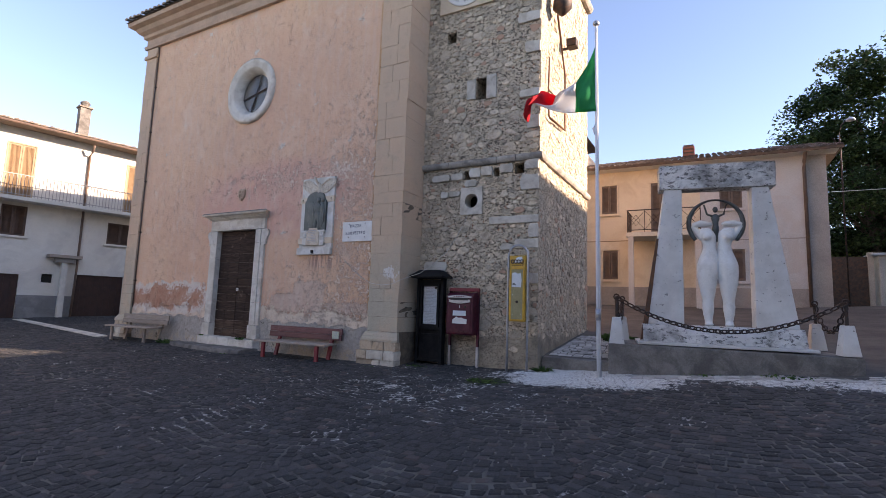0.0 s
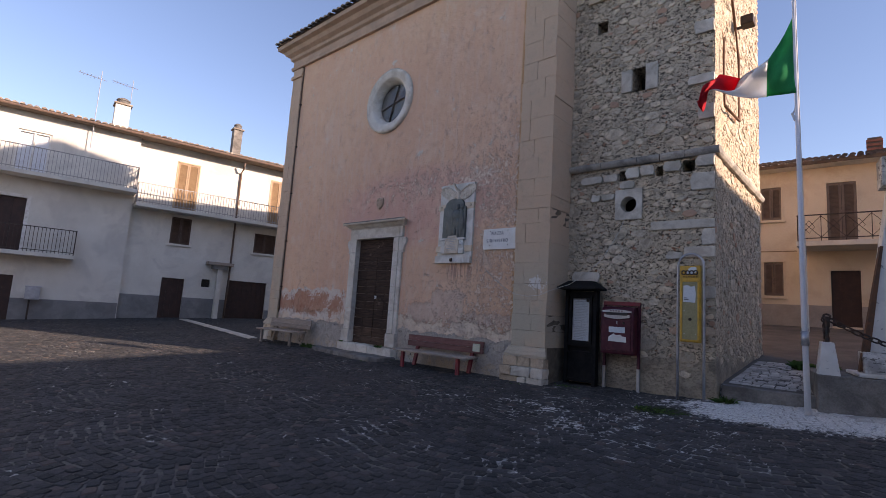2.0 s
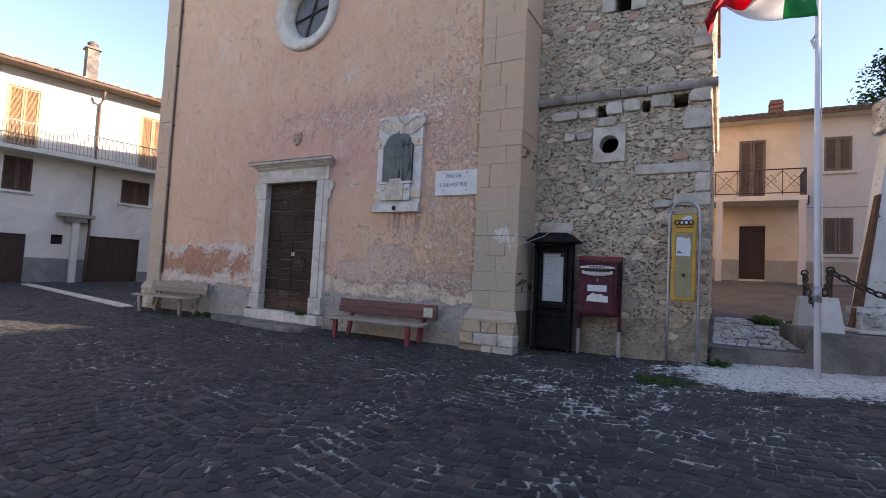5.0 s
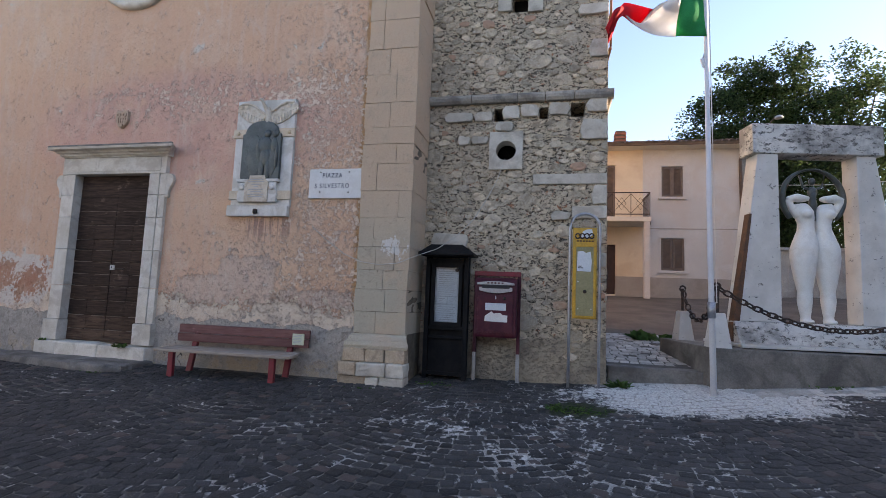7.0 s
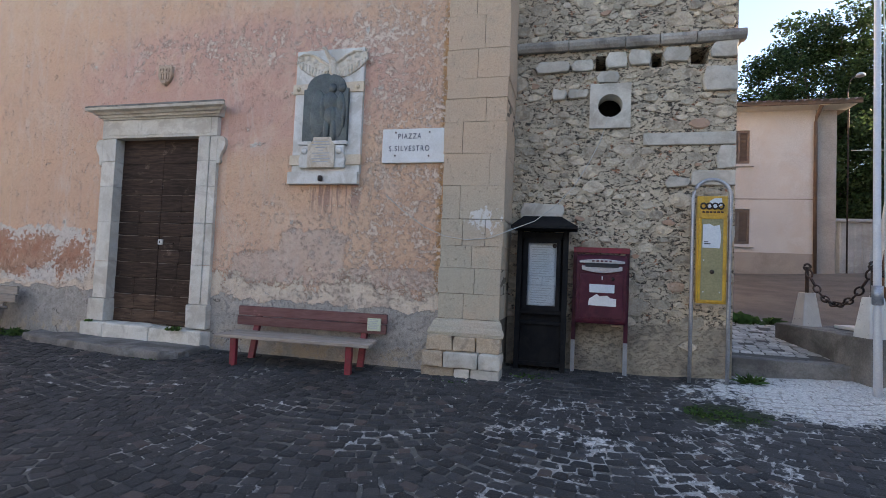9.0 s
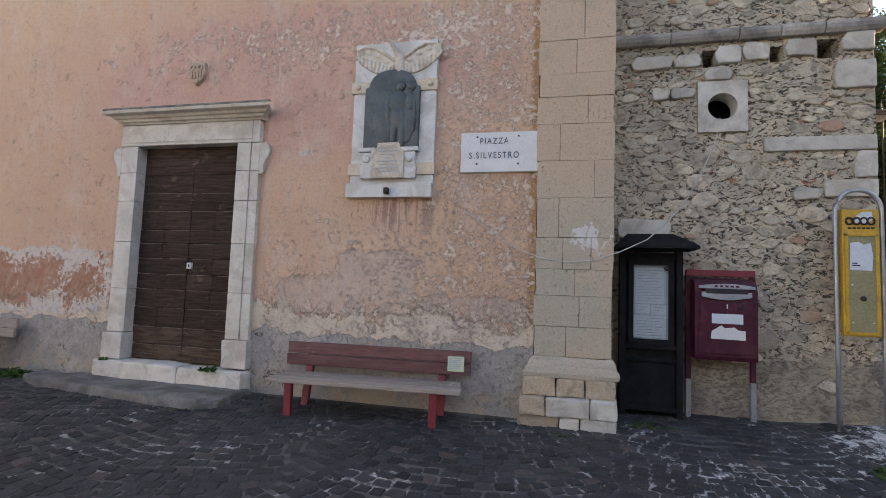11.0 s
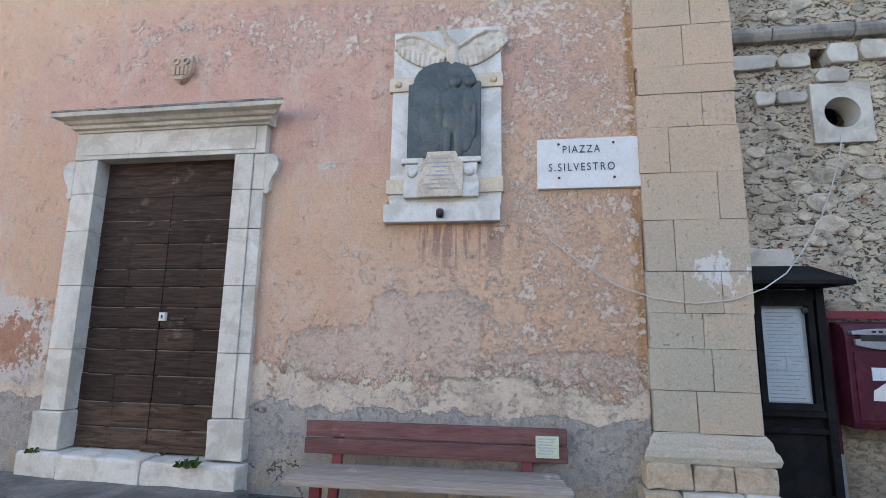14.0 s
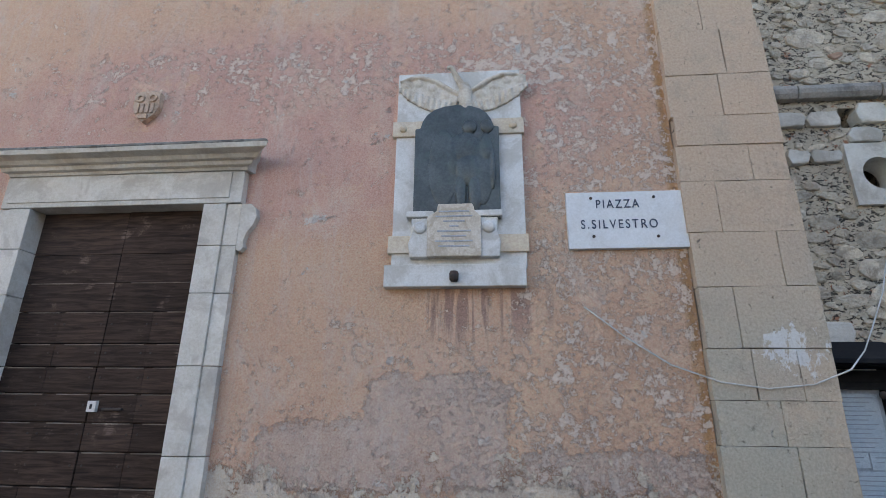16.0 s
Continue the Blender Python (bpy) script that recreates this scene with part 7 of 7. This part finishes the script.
# ---- plants ----
def tree(x, y, z0, blobs, seed, leaves, label):
    t = thing("tree", (x, y, z0), label, "tree")
    rng = random.Random(seed)
    trunk = Shape().tube([(x, y, z0 - 0.3), (x + 0.05, y, z0 + 1.5), (x - 0.1, y + 0.1, z0 + 3.5), (x, y, z0 + 5.5)], 0.28, 10, 0.12)
    tk = part("trunk", trunk, BARK, t, smooth=True)
    crown = Shape()
    for bx, by, bz, r in blobs:
        c = Vector((x + bx, y + by, z0 + bz))
        a = Vector((x, y, z0 + max(1.8, bz * 0.45)))
        mid = a.lerp(c, 0.5) + Vector((0, 0, 0.4))
        part("limb", Shape().tube([a, mid, c], 0.10, 7, 0.03), BARK, tk, smooth=True)
        clumps = [c + Vector((rng.gauss(0, 1), rng.gauss(0, 1), rng.gauss(0, 0.8))).normalized() * r * rng.uniform(0.45, 1.05) for _ in range(int(16 + 10 * r))]
        for q in clumps:
            part_r = r * rng.uniform(0.22, 0.38)
            for _ in range(leaves * 2):
                d = Vector((rng.gauss(0, 1), rng.gauss(0, 1), rng.gauss(0, 0.75))) * part_r * 0.62
                p = q + d * min(1.0, part_r / max(d.length, 0.001))
                s = rng.uniform(0.055, 0.11)
                u = Vector((rng.gauss(0, 1), rng.gauss(0, 1), rng.gauss(0, 0.5))).normalized()
                w = u.cross(Vector((rng.gauss(0, 1), rng.gauss(0, 1), rng.gauss(0, 1)))).normalized()
                crown.add([p - u * s, p + w * s * 0.55, p + u * s, p - w * s * 0.55], [(0, 1, 2, 3)])
    tagged(part("crown", crown, LEAF, t, "dense dark green leaves", fix=False), kind="stuff")


tree(6.2, 28.0, 1.8, [(-2.4, 0, 7.2, 1.4), (-1.7, 0.2, 9.0, 1.7), (-0.6, 0.3, 10.6, 1.7), (0.9, 0, 10.9, 1.7), (-2.9, 0.3, 6.6, 0.9), (0.4, 0.4, 8.6, 2.0), (1.9, 0.6, 8.2, 1.8), (-0.9, 0.8, 7.0, 2.0), (0.9, -0.6, 6.4, 1.9), (-0.6, -0.5, 4.8, 1.8), (1.6, 0, 4.6, 1.9), (-1.2, 0.5, 3.0, 1.3), (0.6, 0.4, 2.8, 1.6), (2.3, 0.4, 2.8, 1.5)], 4, 62, "tall dense dark green tree behind the houses")
tree(10.4, 28.6, 1.8, [(-1.9, 0, 9.4, 1.8), (-0.4, 0.3, 10.9, 1.8), (1.2, 0, 10.3, 1.8), (2.2, 0.6, 8.0, 1.9), (0, 0.8, 8.0, 2.1), (-1.7, -0.5, 6.4, 2.0), (0.8, -0.4, 5.8, 2.0), (-1.4, 0, 4.0, 1.8), (1.0, 0, 3.6, 1.8)], 8, 52, "tall broad dark green tree behind the shed")


tree(8.0, 31.0, 1.8, [(-3.2, 0, 1.6, 1.8), (-1.2, 0, 2.0, 2.0), (1.0, 0, 1.8, 2.0), (3.2, 0, 2.0, 2.0), (-2.2, 0.5, 4.4, 2.0), (0.2, 0.5, 4.6, 2.1), (2.6, 0.5, 4.6, 2.1), (-1.0, 0.5, 6.8, 2.0), (1.6, 0.5, 7.0, 2.1)], 15, 62, "dense dark thicket tree under the taller trees")


def street_lamp():
    s = thing("street_lamp", (3.62, 19.77, 1.8), "thin gooseneck street lamp beside the house corner", "street lamp")
    part("pole", Shape().tube([(3.62, 19.77, 1.7), (3.62, 19.77, 6.9), (3.60, 19.77, 7.45), (3.66, 19.77, 7.8), (3.80, 19.77, 7.97)], 0.024, 8, 0.016), IRON, s, smooth=True)
    part("head", Shape().lathe((3.92, 19.77, 7.96), [(0.001, 0.09), (0.06, 0.075), (0.12, 0.03), (0.135, -0.02), (0.09, -0.04), (0.001, -0.055)], 16), GALVANISED, s, "pale metal shade", smooth=True)


street_lamp()
single("overhead_cable", Shape().tube([(3.1, 18.45, 5.35), (4.5, 18.55, 5.36), (6.5, 18.7, 5.5), (8.7, 18.85, 5.8), (10.9, 19.0, 6.25)], 0.010, 5), CABLE, "pale overhead cable from the house corner", "cable")


def weeds(x, y, z, r, h, n, seed, name="weed_tuft", label="small tuft of green weeds in the joints", wide=0.014):
    rng = random.Random(seed)
    s = Shape()
    for _ in range(n):
        a, q = rng.uniform(0, 6.28), r * rng.random() ** 0.6
        p = Vector((x + q * math.cos(a), y + 0.6 * q * math.sin(a), z - 0.01))
        d = Vector((rng.gauss(0, 0.5), rng.gauss(0, 0.5), 1)).normalized() * h * rng.uniform(0.4, 1.1)
        w = d.cross(Vector((rng.gauss(0, 1), rng.gauss(0, 1), 0.1))).normalized() * wide * rng.uniform(0.6, 1.3)
        tip = p + d + Vector((d.x, d.y, -0.3 * h)) * 0.6
        s.add([p - w * 0.4, p + w * 0.4, p + d * 0.6 + w, tip, p + d * 0.6 - w], [(0, 1, 2, 3, 4)])
    single(name, s, WEED, label, "weeds", fix=False, kind="stuff")


weeds(-2.52, 8.12, 0.46, 0.11, 0.18, 90, 1)
weeds(-4.72, 7.72, 0.42, 0.22, 0.05, 120, 2)
weeds(-3.02, 7.02, 0.41, 0.36, 0.04, 420, 3)
weeds(-8.95, 6.92, 0.38, 0.20, 0.05, 60, 4)
weeds(-9.05, 7.36, 0.65, 0.09, 0.07, 50, 5)
weeds(-11.6, 7.30, 0.40, 0.22, 0.14, 110, 6, "weed_tuft", "leafy weeds with yellow flowers beside the bench")
weeds(-1.75, 10.6, 0.93, 0.30, 0.20, 60, 7, "broad_weed", "broad-leaved weed at the end of the path", 0.06)
weeds(-5.5, 7.30, 0.40, 0.25, 0.03, 70, 8)
weeds(-10.45, 7.42, 0.66, 0.06, 0.05, 24, 9)
weeds(-0.2, 8.36, 0.64, 0.25, 0.06, 50, 10)
weeds(0.9, 8.36, 0.70, 0.35, 0.06, 60, 12)


def kerb_strip():
    rng = random.Random(6)
    s = Shape()
    a, b = Vector((-22.8, 8.55, 0)), Vector((-14.2, 7.2, 0))
    n = 24
    d = (b - a) / n
    side = Vector((-d.y, d.x, 0)).normalized() * 0.13
    k = thing("paving_strip", tuple(a), "pale flat stone strip laid in the cobbles", "paving strip", kind="structure")
    for i in range(n):
        p, q = a + d * (i + 0.03), a + d * (i + 0.97)
        st = Shape()
        poly = [p - side, q - side, q + side, p + side]
        st.add([(v.x, v.y, ground_z(v.x, v.y) + z) for z in (0.0, 0.03) for v in poly], [(3, 2, 1, 0), (4, 5, 6, 7), (0, 1, 5, 4), (1, 2, 6, 5), (2, 3, 7, 6), (3, 0, 4, 7)])
        part("slab", st, WHITE_STONE, k)


kerb_strip()


# ---- pieces of walls and paving ----
pale_stones()
rubble((TX[0], TY + 0.015, 0.62), (1, 0, 0), TX[1] - TX[0], 8.6, (0, -1, 0), 21, front_free, lambda c: c[2] < 3.4)
rubble((TX[1] - 0.015, TY, 0.62), (0, 1, 0), TB - TY, 8.6, (1, 0, 0), 22, side_free, lambda c: False)


def cobbles():
    """Basalt setts in shallow arcs; those where the walk ends are pieces of their own."""
    rng = random.Random(9)
    variants = []
    for k in range(14):
        r = random.Random(70 + k)
        pts = []
        for x, y in ((-0.5, -0.5), (0.5, -0.5), (0.5, 0.5), (-0.5, 0.5)):
            x, y = x + r.uniform(-0.13, 0.06), y + r.uniform(-0.10, 0.08)
            c = r.uniform(0.03, 0.15)
            ends = [(x * (1 - 2 * c), y), (x, y * (1 - 2 * c))]
            pts += ends if x * y > 0 else ends[::-1]
        pts.sort(key=lambda p: math.atan2(p[1], p[0]))
        variants.append(pts)

    def sett(pts):
        s, n = Shape(), len(pts)
        vs = [(x, y, 0.0) for x, y in pts] + [(x * 0.97, y * 0.97, 0.6) for x, y in pts] + [(x * 0.86, y * 0.84, 1.0) for x, y in pts]
        fs = [(k, (k + 1) % n, n + (k + 1) % n, n + k) for k in range(n)] + [(n + k, n + (k + 1) % n, 2 * n + (k + 1) % n, 2 * n + k) for k in range(n)] + [tuple(range(2 * n, 3 * n))]
        return s.add(vs, fs)
    shapes = [sett(v) for v in variants]
    meshes = [mesh_of("cobble", s, COBBLE_PIECE) for s in shapes]
    rest, light, made = Shape(), Shape(), 0
    span, dy = 2.1, 0.092

    def strip(x, y):
        """Depth behind the front line of the pale setts laid before the monument."""
        k = math.tan(radians(10.3))
        return y - (7.80 + k * (x + 1.0)) if -1.15 < x < 4.5 else -1

    def lay(x, y, w, ang, pale=False):
        nonlocal made
        if not pale and strip(x, y) > 0:
            return
        if -14.15 < x < -2.6 and y > 7.5 + 0.7 * (x > -5.05) or (-1.5 < x < 1.7 and y > 8.42):
            return
        h = rng.uniform(0.008, 0.016)
        z = ground_z(x, y) - 0.004
        size = (w * 0.99, dy * rng.uniform(0.92, 1.03), h)
        k = rng.randrange(14)
        if not pale and -6.6 < x < -4.2 and 5.2 < y < 6.9 and made < 300:
            piece("cobble", meshes[k], GROUND_OB, (x, y, z), size, ang)
            made += 1
            return
        c, s = math.cos(ang), math.sin(ang)
        sx = (ground_z(x + 0.05, y) - ground_z(x - 0.05, y)) * 10
        sy = (ground_z(x, y + 0.05) - ground_z(x, y - 0.05)) * 10 if not 8.3 < y < 8.6 else 0
        vs = []
        for p in shapes[k].v:
            px, py = p[0] * size[0], p[1] * size[1]
            qx, qy = px * c - py * s, px * s + py * c
            vs.append((x + qx, y + qy, z + p[2] * h + sx * qx + sy * qy))
        (light if pale else rest).add(vs, shapes[k].f)
    # arcs: each column of the plan holds rows bent like fans
    for col in range(-12, 5):
        xc = col * span
        y = -2.5
        while y < 12.5:
            t = -span / 2
            while t < span / 2:
                w = rng.uniform(0.085, 0.135)
                u = (t + w / 2) / (span / 2)
                bend = 0.30 * (1 - u * u) + 0.06 * math.sin(3.1 * y + col) + 0.03 * math.sin(7.3 * (xc + t) + 2.1 * y)
                yy = y - bend + rng.uniform(-0.013, 0.013)
                ang = math.atan(0.60 * u / (span / 2)) + rng.uniform(-0.12, 0.12)
                xx = xc + t + w / 2
                far = xx < -15 or yy < 0.4 or xx > 4
                if not (yy > 8.35 and xx > -14) and yy > -2.4 and (not far or rng.random() < 0.97):
                    lay(xx, yy, w, ang)
                t += w + 0.007
            y += dy + 0.011
    y = 8.72
    while y < 11.0:
        x = -2.6
        while x < -1.5:
            w = rng.uniform(0.10, 0.16)
            if rng.random() < 0.96:
                lay(x + w / 2, y + rng.uniform(-0.01, 0.01), w, rng.uniform(-0.1, 0.1), True)
            x += w + 0.012
        y += dy + 0.016
    for row in range(3):
        x = -1.1
        while x < 4.4:
            w = rng.uniform(0.11, 0.17)
            lay(x + w / 2, 7.86 + 0.115 * row + math.tan(radians(10.3)) * (x + 1.0) + rng.uniform(-0.008, 0.008), w, radians(10.3) + rng.uniform(-0.06, 0.06), True)
            x += w + 0.012
    tagged(part("cobbles", rest, COBBLE, GROUND_OB, fix=False), kind="stuff")
    tagged(part("path_cobbles", light, PATH_STONE, GROUND_OB, fix=False), kind="stuff")


cobbles()
